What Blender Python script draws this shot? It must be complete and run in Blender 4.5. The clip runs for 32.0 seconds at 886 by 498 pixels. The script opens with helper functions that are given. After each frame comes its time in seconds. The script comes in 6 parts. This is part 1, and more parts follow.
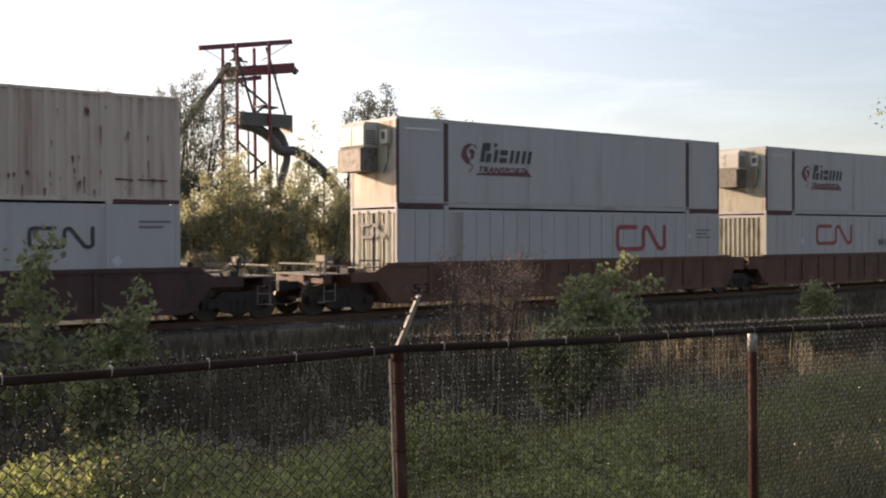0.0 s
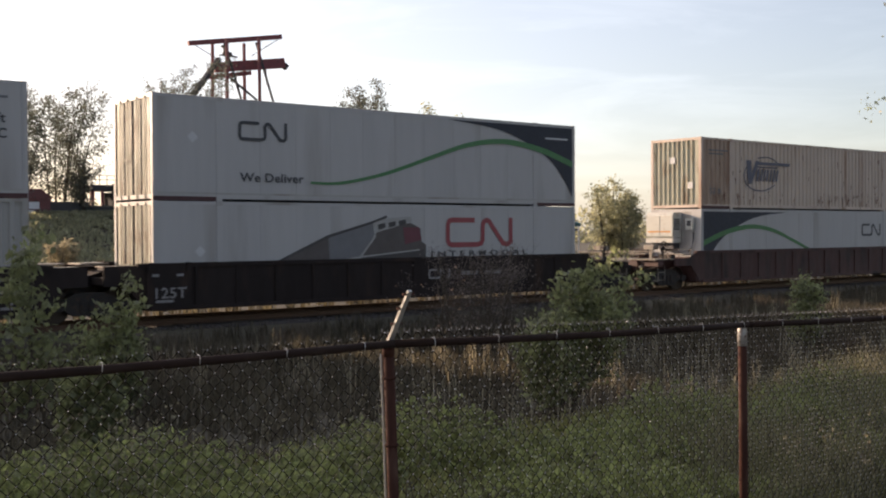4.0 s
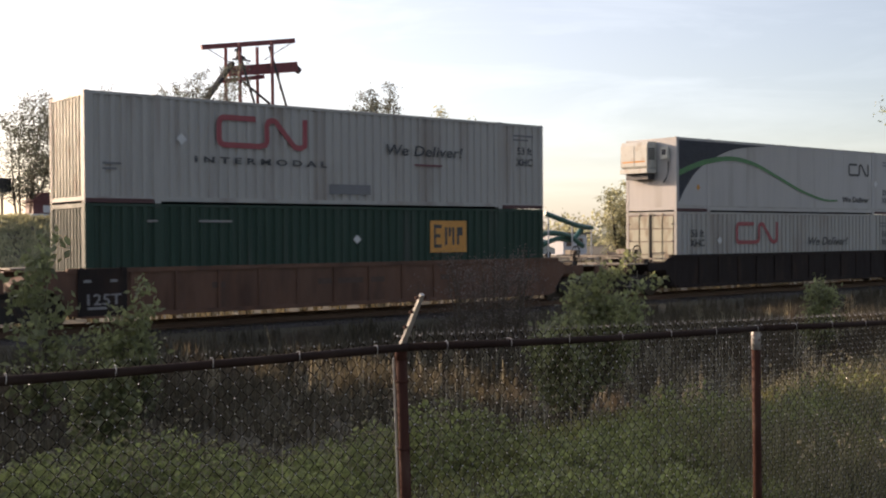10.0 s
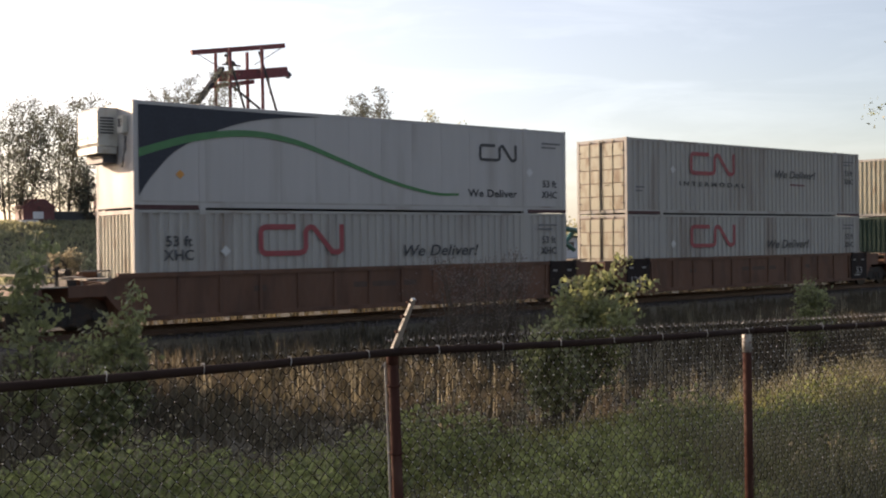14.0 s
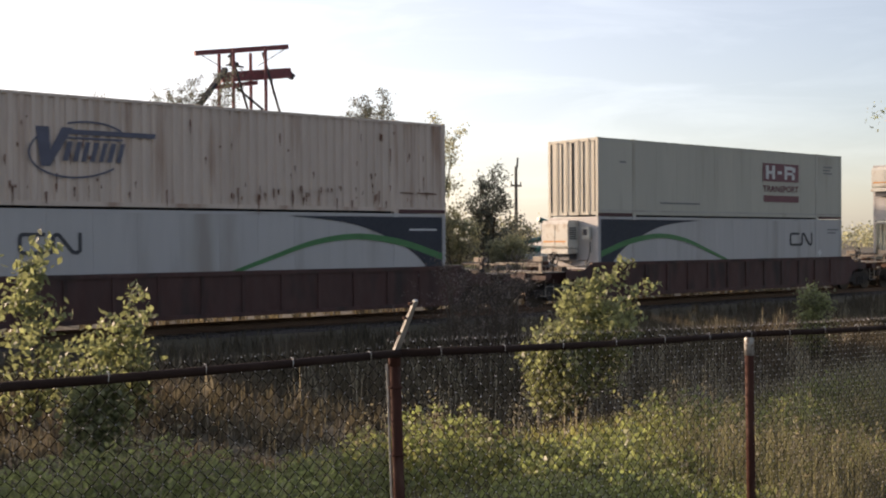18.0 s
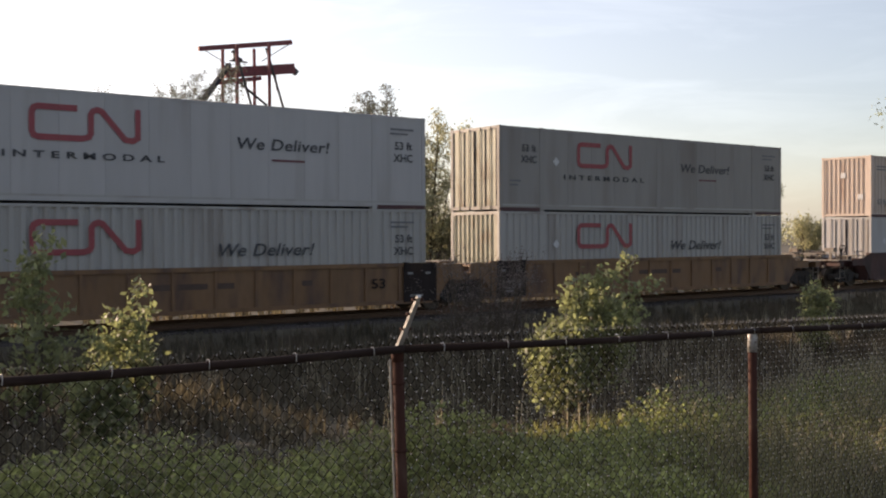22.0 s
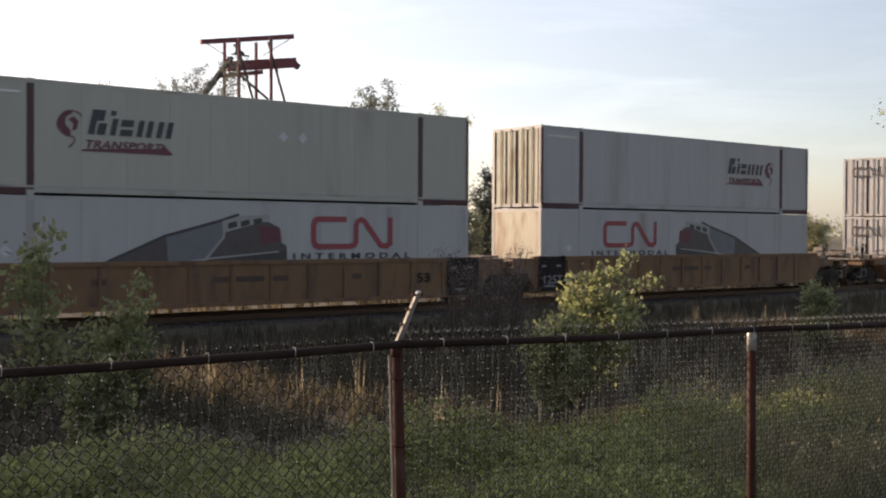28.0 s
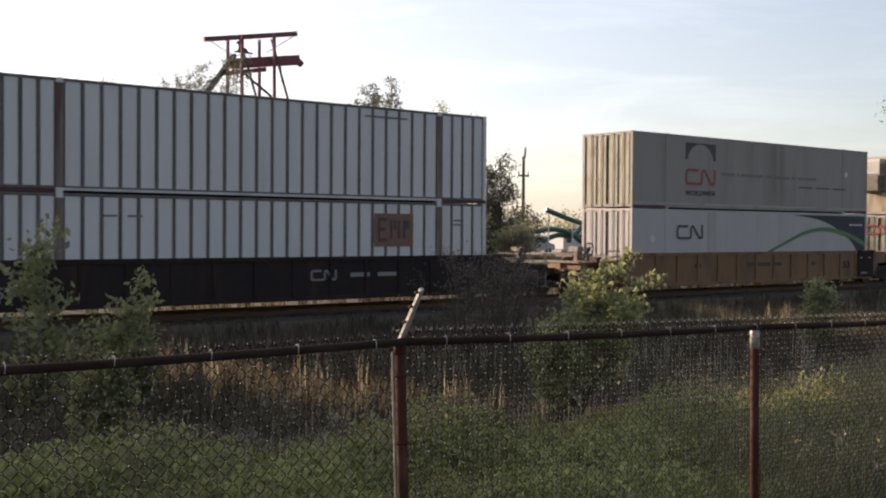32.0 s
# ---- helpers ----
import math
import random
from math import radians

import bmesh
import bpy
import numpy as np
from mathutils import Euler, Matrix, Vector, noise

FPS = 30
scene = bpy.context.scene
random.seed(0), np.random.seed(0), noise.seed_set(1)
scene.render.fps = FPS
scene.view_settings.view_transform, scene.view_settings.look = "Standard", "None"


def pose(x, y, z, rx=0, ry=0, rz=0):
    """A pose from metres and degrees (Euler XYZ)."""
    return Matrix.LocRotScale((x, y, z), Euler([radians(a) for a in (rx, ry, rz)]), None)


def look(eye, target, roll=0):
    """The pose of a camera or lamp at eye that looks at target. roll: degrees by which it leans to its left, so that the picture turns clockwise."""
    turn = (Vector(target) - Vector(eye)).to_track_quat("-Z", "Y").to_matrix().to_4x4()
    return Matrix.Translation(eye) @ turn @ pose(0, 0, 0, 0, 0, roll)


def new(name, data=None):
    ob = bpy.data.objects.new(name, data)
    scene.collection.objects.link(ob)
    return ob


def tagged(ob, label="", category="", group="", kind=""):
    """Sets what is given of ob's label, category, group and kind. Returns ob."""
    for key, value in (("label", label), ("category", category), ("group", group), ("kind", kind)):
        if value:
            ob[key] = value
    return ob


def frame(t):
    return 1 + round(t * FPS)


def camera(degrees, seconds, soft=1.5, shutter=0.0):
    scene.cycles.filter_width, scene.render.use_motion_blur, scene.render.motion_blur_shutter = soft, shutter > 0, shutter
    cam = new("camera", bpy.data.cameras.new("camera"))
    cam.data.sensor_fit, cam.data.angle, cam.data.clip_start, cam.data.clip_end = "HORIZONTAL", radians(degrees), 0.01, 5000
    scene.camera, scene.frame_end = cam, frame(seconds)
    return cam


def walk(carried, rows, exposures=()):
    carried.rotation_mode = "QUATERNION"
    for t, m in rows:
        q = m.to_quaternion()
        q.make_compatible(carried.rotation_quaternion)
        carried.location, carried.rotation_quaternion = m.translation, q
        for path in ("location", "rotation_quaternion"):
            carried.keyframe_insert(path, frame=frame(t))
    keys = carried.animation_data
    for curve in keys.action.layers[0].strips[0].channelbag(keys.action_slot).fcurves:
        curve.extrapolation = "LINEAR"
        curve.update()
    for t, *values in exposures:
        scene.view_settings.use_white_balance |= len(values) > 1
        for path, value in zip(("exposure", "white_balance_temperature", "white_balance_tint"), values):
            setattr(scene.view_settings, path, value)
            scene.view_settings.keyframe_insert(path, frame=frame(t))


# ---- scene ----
# ---- camera: a hand-held phone over the fence, eye 2.35 m above the rail heads ----
EYE = (0.0, 0.0, 2.35)
cam = camera(44.19, 32.0, soft=2.1, shutter=0.15)
walk(cam, [(t, pose(*EYE, 90 + p, r, y)) for t, y, p, r in [      # seconds, yaw, pitch, lean in degrees
    (0, -38.56, -0.63, 0.20), (0.5, -38.84, -0.68, 0.27), (1, -38.92, -0.64, 0.12), (1.5, -38.88, -0.83, 0.13), (2, -38.63, -0.72, 0.20),
    (2.5, -38.55, -0.75, 0.31), (3, -38.84, -0.92, 0.34), (3.5, -39.02, -0.92, 0.36), (4, -39.05, -0.88, 0.30), (4.5, -38.78, -0.85, 0.04),
    (6.5, -38.85, -0.98, 0.17), (7, -38.78, -0.85, 0.15), (7.5, -38.47, -0.73, 0.35), (8, -38.66, -0.90, 0.20), (8.5, -38.72, -0.75, 0.38),
    (9, -38.69, -0.90, 0.35), (9.5, -38.58, -0.63, 0.44), (10, -38.39, -0.70, 0.31), (10.5, -38.63, -0.74, 0.29), (11, -38.82, -0.73, 0.28),
    (11.5, -38.69, -0.79, 0.18), (12, -38.50, -0.58, 0.16), (12.5, -38.40, -0.52, 0.28), (13, -38.64, -0.44, 0.36), (13.5, -38.83, -0.37, 0.49),
    (14, -38.86, -0.48, 0.60), (14.5, -38.63, -0.43, 0.60), (16.5, -38.68, -0.61, 0.14), (17, -38.29, -0.31, -0.01), (17.5, -38.51, -0.37, 0.18),
    (18, -38.73, -0.39, 0.34), (18.5, -38.81, -0.41, 0.23), (19, -38.58, -0.64, 0.12), (19.5, -38.44, -0.57, 0.06), (20, -38.82, -0.73, 0.17),
    (20.5, -38.88, -0.82, 0.25), (21, -38.87, -0.74, 0.23), (21.5, -38.52, -0.69, 0.29), (22, -38.56, -0.60, 0.22), (22.5, -38.71, -0.81, 0.22),
    (23, -38.75, -0.84, 0.10), (23.5, -38.76, -0.81, -0.18), (24, -38.42, -0.72, -0.21), (24.5, -38.55, -0.75, -0.26), (26.5, -38.34, -0.77, -0.10),
    (27, -38.64, -0.80, -0.11), (27.5, -38.61, -0.85, -0.21), (28, -38.54, -0.83, -0.31), (28.5, -38.29, -0.78, -0.37), (29, -38.34, -0.91, -0.41),
    (29.5, -38.44, -0.90, -0.24), (30, -38.40, -0.86, -0.50), (30.5, -38.23, -0.94, -0.43), (31, -38.09, -0.75, -0.26), (31.5, -38.06, -0.77, -0.54),
    (32, -38.38, -0.96, -0.37),
]], exposures=[(0, 0.55, 7500, 25.5), (32, 0.55, 7500, 25.5)])

# ---- sky and sun ----
SUN_AZ, SUN_EL = -19.2, 13.1          # degrees from +y (towards +x), above the horizon
_az, _el = radians(SUN_AZ), radians(SUN_EL)
SUN_DIR = Vector((math.sin(_az) * math.cos(_el), math.cos(_az) * math.cos(_el), math.sin(_el)))
world = bpy.data.worlds.new("sky")
scene.world = world
world.use_nodes = True
wn, wl = world.node_tree.nodes, world.node_tree.links
wn.clear()
sky = wn.new("ShaderNodeTexSky")
sky.sky_type = "NISHITA"
sky.sun_disc = False
sky.sun_elevation, sky.sun_rotation = radians(SUN_EL), radians(SUN_AZ)
sky.air_density, sky.dust_density, sky.ozone_density = 1.0, 1.1, 2.6
wbg, wout = wn.new("ShaderNodeBackground"), wn.new("ShaderNodeOutputWorld")
wtc, wmap, wnoise = wn.new("ShaderNodeTexCoord"), wn.new("ShaderNodeMapping"), wn.new("ShaderNodeTexNoise")
wmap.inputs["Scale"].default_value = (1.3, 1.3, 7.5)
wmap.inputs["Rotation"].default_value = (0.0, 0.12, 0.5)
wnoise.inputs["Scale"].default_value, wnoise.inputs["Detail"].default_value = 3.6, 8.0
wnoise.inputs["Roughness"].default_value, wnoise.inputs["Distortion"].default_value = 0.58, 0.6
# thin high haze: brightest towards the sun, with faint streaks
wdot, wglow, wstreak = wn.new("ShaderNodeVectorMath"), wn.new("ShaderNodeMapRange"), wn.new("ShaderNodeMapRange")
wdot.operation = "DOT_PRODUCT"
wdot.inputs[1].default_value = SUN_DIR
wglow.interpolation_type = "SMOOTHSTEP"
for key, value in (("From Min", -0.45), ("From Max", 0.9), ("To Min", 0.5), ("To Max", 3.6)):
    wglow.inputs[key].default_value = value
for key, value in (("From Min", 0.45), ("From Max", 0.72), ("To Min", 0.98), ("To Max", 1.3)):
    wstreak.inputs[key].default_value = value
wamount, wtint, wadd = wn.new("ShaderNodeMath"), wn.new("ShaderNodeVectorMath"), wn.new("ShaderNodeVectorMath")
wamount.operation, wtint.operation, wadd.operation = "MULTIPLY", "SCALE", "ADD"
wramp = wn.new("ShaderNodeValToRGB")                 # hazy white near the sun, clearer blue to the side
wramp.color_ramp.elements[0].position, wramp.color_ramp.elements[0].color = 0.25, (1.0, 1.0, 0.99, 1)
wramp.color_ramp.elements[1].position, wramp.color_ramp.elements[1].color = 0.90, (0.93, 1.0, 1.03, 1)
for at, tone in ((0.52, (0.82, 1.01, 1.1, 1)), (0.72, (0.87, 1.01, 1.06, 1))):
    e = wramp.color_ramp.elements.new(at)
    e.color = tone
whalf = wn.new("ShaderNodeMapRange")
whalf.inputs["From Min"].default_value = -1.0
wl.new(wdot.outputs["Value"], whalf.inputs["Value"])
wl.new(whalf.outputs["Result"], wramp.inputs["Fac"])
wl.new(wramp.outputs["Color"], wtint.inputs[0])
wl.new(wtc.outputs["Generated"], wdot.inputs[0])
wl.new(wtc.outputs["Generated"], wmap.inputs["Vector"])
wl.new(wmap.outputs["Vector"], wnoise.inputs["Vector"])
wl.new(wdot.outputs["Value"], wglow.inputs["Value"])
wl.new(wnoise.outputs["Fac"], wstreak.inputs["Value"])
wl.new(wglow.outputs["Result"], wamount.inputs[0])
wl.new(wstreak.outputs["Result"], wamount.inputs[1])
wl.new(wamount.outputs["Value"], wtint.inputs["Scale"])
wl.new(sky.outputs["Color"], wadd.inputs[0])
wl.new(wtint.outputs["Vector"], wadd.inputs[1])
wl.new(wadd.outputs["Vector"], wbg.inputs["Color"])
wbg.inputs["Strength"].default_value = 0.105
wl.new(wbg.outputs["Background"], wout.inputs["Surface"])
sun = new("sun", bpy.data.lights.new("sun", "SUN"))
sun.data.energy, sun.data.angle, sun.data.color = 5.0, radians(0.6), (1.0, 0.86, 0.66)
sun.matrix_world = look(SUN_DIR * 200, (0, 0, 0))

# ---- helpers ----
CACHE = {}


def part(name, data, material, parent, label="", at=None):
    """One mesh object under a thing or a part; data is a bmesh or a mesh."""
    if isinstance(data, bmesh.types.BMesh):
        me = bpy.data.meshes.new(name)
        data.to_mesh(me)
        data.free()
    else:
        me = data
    if material is not None and not me.materials:
        me.materials.append(material)
    ob = new(name, me)
    ob.parent = parent
    if at is not None:
        ob.matrix_local = at if isinstance(at, Matrix) else Matrix.Translation(at)
    if label:
        ob["label"] = label
    return ob


def cached(key, make, material):
    """A mesh that alike parts share."""
    key = (key, material.name)
    if key not in CACHE:
        bm = make()
        me = bpy.data.meshes.new(str(key[0][0] if isinstance(key[0], tuple) else key[0]))
        bm.to_mesh(me)
        bm.free()
        me.materials.append(material)
        CACHE[key] = me
    return CACHE[key]


def empty(name, m=None):
    ob = new(name)
    ob.empty_display_size = 0.3
    if m is not None:
        ob.matrix_world = m
    return ob


def box(bm, x0, x1, y0, y1, z0, z1):
    v = [bm.verts.new((x, y, z)) for x in (x0, x1) for y in (y0, y1) for z in (z0, z1)]
    for f in ((0, 1, 3, 2), (4, 6, 7, 5), (0, 4, 5, 1), (2, 3, 7, 6), (0, 2, 6, 4), (1, 5, 7, 3)):
        bm.faces.new([v[i] for i in f])
    return v


def boxes(*dims):
    bm = bmesh.new()
    for d in dims:
        box(bm, *d)
    return bm


def prism(bm, poly, y0, y1):
    """An outline in x and z, given depth in y."""
    a = [bm.verts.new((x, y0, z)) for x, z in poly]
    b = [bm.verts.new((x, y1, z)) for x, z in poly]
    n = len(poly)
    bm.faces.new(a)
    bm.faces.new(b[::-1])
    for i in range(n):
        bm.faces.new((a[i], b[i], b[(i + 1) % n], a[(i + 1) % n]))


def tube(bm, pts, radii, sides=6):
    pts = [Vector(p) for p in pts]
    rings = []
    for i, p in enumerate(pts):
        d = (pts[min(i + 1, len(pts) - 1)] - pts[max(i - 1, 0)]).normalized()
        a = d.orthogonal().normalized() if abs(d.z) > 0.9 else d.cross(Vector((0, 0, 1))).normalized()
        b = d.cross(a)
        r = radii[i] if isinstance(radii, (list, tuple)) else radii
        rings.append([bm.verts.new(p + r * (math.cos(q) * a + math.sin(q) * b)) for q in
                      [2 * math.pi * k / sides for k in range(sides)]])
    for u, v in zip(rings, rings[1:]):
        for k in range(sides):
            bm.faces.new((u[k], u[(k + 1) % sides], v[(k + 1) % sides], v[k]))
    bm.faces.new(rings[0][::-1])
    bm.faces.new(rings[-1])


def band(bm, pts, width, y0, y1):
    """A flat band of even width along a line in x and z."""
    p = [Vector((a, b)) for a, b in pts]
    left, right = [], []
    for i, q in enumerate(p):
        d0 = (q - p[i - 1]).normalized() if i else (p[1] - q).normalized()
        d1 = (p[i + 1] - q).normalized() if i < len(p) - 1 else d0
        n0, n1 = Vector((-d0.y, d0.x)), Vector((-d1.y, d1.x))
        m = (n0 + n1).normalized()
        k = width / 2 / max(0.45, m.dot(n0))
        left.append(q + m * k)
        right.append(q - m * k)
    prism(bm, left + right[::-1], y0, y1)


def raw(name, verts, faces):
    """A mesh from numpy arrays: verts (n, 3), faces (m, k)."""
    me = bpy.data.meshes.new(name)
    verts, faces = np.asarray(verts, np.float32), np.asarray(faces, np.int32)
    m, k = faces.shape
    me.vertices.add(len(verts))
    me.vertices.foreach_set("co", verts.ravel())
    me.loops.add(m * k)
    me.loops.foreach_set("vertex_index", faces.ravel())
    me.polygons.add(m)
    me.polygons.foreach_set("loop_start", np.arange(0, m * k, k, dtype=np.int32))
    me.polygons.foreach_set("loop_total", np.full(m, k, np.int32))
    me.update(calc_edges=True)
    return me


def smooth(me):
    me.polygons.foreach_set("use_smooth", np.ones(len(me.polygons), bool))
    return me


# ---- materials ----
def mat(name, colour, rough=0.6, metal=0.0, var=0.12, scale=3.0, stain=None, stain_amount=0.0, stretch=(1, 1, 1),
        bump=0.0, bump_scale=40.0, translucent=None, islands=0.0, spec=0.5):
    """A surface with grain at two scales, streaks or stains of another colour, and fine relief."""
    m = bpy.data.materials.new(name)
    m.use_nodes = True
    n, l = m.node_tree.nodes, m.node_tree.links
    bsdf = n["Principled BSDF"]
    bsdf.inputs["Metallic"].default_value = metal
    bsdf.inputs["Specular IOR Level"].default_value = spec
    tc, mp = n.new("ShaderNodeTexCoord"), n.new("ShaderNodeMapping")
    mp.inputs["Scale"].default_value = stretch
    info = n.new("ShaderNodeObjectInfo")
    off = n.new("ShaderNodeVectorMath")
    off.operation = "SCALE"
    off.inputs[0].default_value = (37.0, 19.0, 53.0)
    l.new(info.outputs["Random"], off.inputs["Scale"])
    l.new(off.outputs["Vector"], mp.inputs["Location"])
    l.new(tc.outputs["Object"], mp.inputs["Vector"])

    def noise_at(sc, detail):
        t = n.new("ShaderNodeTexNoise")
        t.inputs["Scale"].default_value, t.inputs["Detail"].default_value = sc, detail
        l.new(mp.outputs["Vector"], t.inputs["Vector"])
        return t.outputs["Fac"]

    def mapped(src, a, b, lo, hi):
        r = n.new("ShaderNodeMapRange")
        r.inputs["From Min"].default_value, r.inputs["From Max"].default_value = a, b
        r.inputs["To Min"].default_value, r.inputs["To Max"].default_value = lo, hi
        l.new(src, r.inputs["Value"])
        return r.outputs["Result"]

    def times(a, b):
        t = n.new("ShaderNodeMath")
        t.operation = "MULTIPLY"
        l.new(a, t.inputs[0])
        l.new(b, t.inputs[1])
        return t.outputs["Value"]

    val = times(mapped(noise_at(scale, 5.0), 0.25, 0.75, 1 - var, 1 + var), mapped(noise_at(scale * 9, 3.0), 0.25, 0.75, 1 - var * 0.6, 1 + var * 0.6))
    if islands:
        geo = n.new("ShaderNodeNewGeometry")
        val = times(val, mapped(geo.outputs["Random Per Island"], 0, 1, 1 - islands, 1 + islands))
    hsv = n.new("ShaderNodeHueSaturation")
    hsv.inputs["Color"].default_value = (*colour, 1)
    l.new(val, hsv.inputs["Value"])
    out = hsv.outputs["Color"]
    if stain is not None:
        mx = n.new("ShaderNodeMix")
        mx.data_type = "RGBA"
        l.new(mapped(noise_at(scale * 1.7, 8.0), 0.62 - 0.3 * stain_amount, 0.78 - 0.2 * stain_amount, 0, 1), mx.inputs["Factor"])
        l.new(out, mx.inputs["A"])
        mx.inputs["B"].default_value = (*stain, 1)
        out = mx.outputs["Result"]
    l.new(out, bsdf.inputs["Base Color"])
    l.new(mapped(noise_at(scale * 4, 4.0), 0.3, 0.7, max(0.05, rough - 0.1), min(1, rough + 0.1)), bsdf.inputs["Roughness"])
    if bump:
        bp = n.new("ShaderNodeBump")
        bp.inputs["Strength"].default_value, bp.inputs["Distance"].default_value = bump, 0.02
        l.new(noise_at(bump_scale, 4.0), bp.inputs["Height"])
        l.new(bp.outputs["Normal"], bsdf.inputs["Normal"])
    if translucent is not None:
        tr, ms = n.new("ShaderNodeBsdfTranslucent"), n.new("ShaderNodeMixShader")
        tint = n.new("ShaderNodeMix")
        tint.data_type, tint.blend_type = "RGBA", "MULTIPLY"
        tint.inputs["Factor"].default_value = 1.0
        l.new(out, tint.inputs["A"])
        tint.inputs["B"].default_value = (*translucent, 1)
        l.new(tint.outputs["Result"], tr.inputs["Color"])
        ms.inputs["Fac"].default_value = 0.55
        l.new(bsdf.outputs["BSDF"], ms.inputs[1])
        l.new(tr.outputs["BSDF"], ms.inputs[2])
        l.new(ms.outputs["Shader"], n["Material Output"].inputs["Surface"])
    return m


UP = (1, 1, 0.12)
M_WHITE = mat("white_painted_steel", (0.435, 0.42, 0.405), 0.55, 0, 0.06, 0.5, (0.31, 0.28, 0.25), 0.22, UP)
M_PANEL = mat("clean_white_panel_paint", (0.6, 0.59, 0.575), 0.5, 0, 0.05, 0.5, (0.46, 0.435, 0.4), 0.15, UP)
M_GREY = mat("weathered_grey_paint", (0.385, 0.37, 0.34), 0.6, 0, 0.07, 0.6, (0.26, 0.22, 0.19), 0.32, UP)
M_DULL = mat("dull_taupe_paint", (0.29, 0.27, 0.245), 0.6, 0, 0.07, 0.6, (0.22, 0.19, 0.165), 0.3, UP)
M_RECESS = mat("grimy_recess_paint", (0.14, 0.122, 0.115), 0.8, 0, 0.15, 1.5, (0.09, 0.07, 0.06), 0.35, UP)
M_POSTBROWN = mat("rust_brown_post_paint", (0.21, 0.16, 0.135), 0.75, 0, 0.15, 2, (0.12, 0.07, 0.05), 0.4, UP)
M_POSTRED = mat("dark_red_brown_post_paint", (0.105, 0.06, 0.056), 0.75, 0, 0.15, 2, (0.07, 0.035, 0.03), 0.35, UP)
M_DECK = mat("weathered_deck_steel", (0.27, 0.24, 0.20), 0.7, 0.2, 0.15, 4, (0.14, 0.09, 0.06), 0.4)
M_CREAM = mat("cream_painted_panel", (0.44, 0.42, 0.35), 0.55, 0, 0.06, 0.5, (0.3, 0.26, 0.2), 0.2, UP)
M_DOOR = mat("grimy_cream_door_paint", (0.385, 0.375, 0.285), 0.6, 0, 0.1, 1.4, (0.22, 0.16, 0.1), 0.4, (1, 1, 0.4))
M_TAN = mat("tan_faded_paint", (0.6, 0.485, 0.4), 0.65, 0, 0.09, 1.1, (0.36, 0.23, 0.165), 0.24, (1, 1, 0.12))
M_TANRUST = mat("rust_stained_tan_paint", (0.42, 0.3, 0.225), 0.7, 0, 0.15, 1.0, (0.2, 0.09, 0.055), 0.55, (1, 1, 0.15))
M_RUST = mat("dark_rust_streak", (0.15, 0.065, 0.04), 0.9, 0, 0.3, 8, islands=0.35)
M_GREEN = mat("dark_green_paint", (0.012, 0.042, 0.026), 0.65, 0, 0.12, 0.8, (0.05, 0.06, 0.05), 0.2, UP)
M_DIRTY = mat("stained_end_panel", (0.43, 0.41, 0.315), 0.55, 0, 0.1, 1.2, (0.27, 0.17, 0.09), 0.5, (1, 1, 0.3))
M_SEAL = mat("black_rubber_seal", (0.03, 0.03, 0.035), 0.85, 0, 0.1, 4, spec=0.08)
M_ROD = mat("galvanised_rod", (0.5, 0.49, 0.46), 0.4, 0.7, 0.1, 6)
M_UNIT = mat("white_unit_housing", (0.55, 0.54, 0.48), 0.4, 0, 0.05, 2, (0.4, 0.33, 0.25), 0.25)
M_GRILLE = mat("dark_unit_grille", (0.07, 0.07, 0.075), 0.6, 0.2, 0.15, 6)
M_UNITGREY = mat("weathered_grey_housing", (0.19, 0.17, 0.14), 0.6, 0.1, 0.15, 3, (0.1, 0.075, 0.055), 0.35)
M_NAVY = mat("dark_blue_vinyl", (0.02, 0.025, 0.038), 0.6, 0, 0.1, 3)
M_GRNLINE = mat("green_vinyl", (0.03, 0.17, 0.055), 0.4, 0, 0.1, 3)
M_RED = mat("red_vinyl", (0.31, 0.05, 0.06), 0.45, 0, 0.12, 3)
M_DARK = mat("charcoal_vinyl", (0.042, 0.044, 0.05), 0.5, 0, 0.1, 3)
M_MAROON = mat("maroon_vinyl", (0.14, 0.03, 0.045), 0.45, 0, 0.12, 3)
M_BLUEV = mat("dark_blue_faded_vinyl", (0.085, 0.088, 0.125), 0.5, 0, 0.15, 4)
M_ORANGE = mat("orange_sign_vinyl", (0.62, 0.27, 0.055), 0.5, 0, 0.1, 3)
M_SIGNBROWN = mat("weathered_brown_sign_vinyl", (0.2, 0.1, 0.065), 0.6, 0, 0.15, 3)
M_CARMARK = mat("worn_dark_car_stencil", (0.085, 0.05, 0.036), 0.7, 0, 0.2, 4)
M_LOCOGREY = mat("printed_grey_vinyl", (0.16, 0.16, 0.168), 0.5, 0, 0.1, 3)
M_LOCODARK = mat("printed_black_vinyl", (0.05, 0.045, 0.045), 0.5, 0, 0.1, 3)
M_LOCOBROWN = mat("printed_brown_vinyl", (0.085, 0.07, 0.066), 0.5, 0, 0.15, 3)
M_LOCOPALE = mat("printed_pale_vinyl", (0.33, 0.32, 0.3), 0.5, 0, 0.1, 3)
M_REVEAL = mat("dark_red_primer", (0.085, 0.035, 0.035), 0.7, 0, 0.2, 3)
M_PLACARD = mat("pale_placard", (0.56, 0.56, 0.55), 0.5, 0, 0.05, 4)
M_YELLOW = mat("yellow_car_paint", (0.2, 0.104, 0.048), 0.65, 0, 0.14, 1.0, (0.105, 0.055, 0.036), 0.4, (1, 1, 0.3), 0.15)
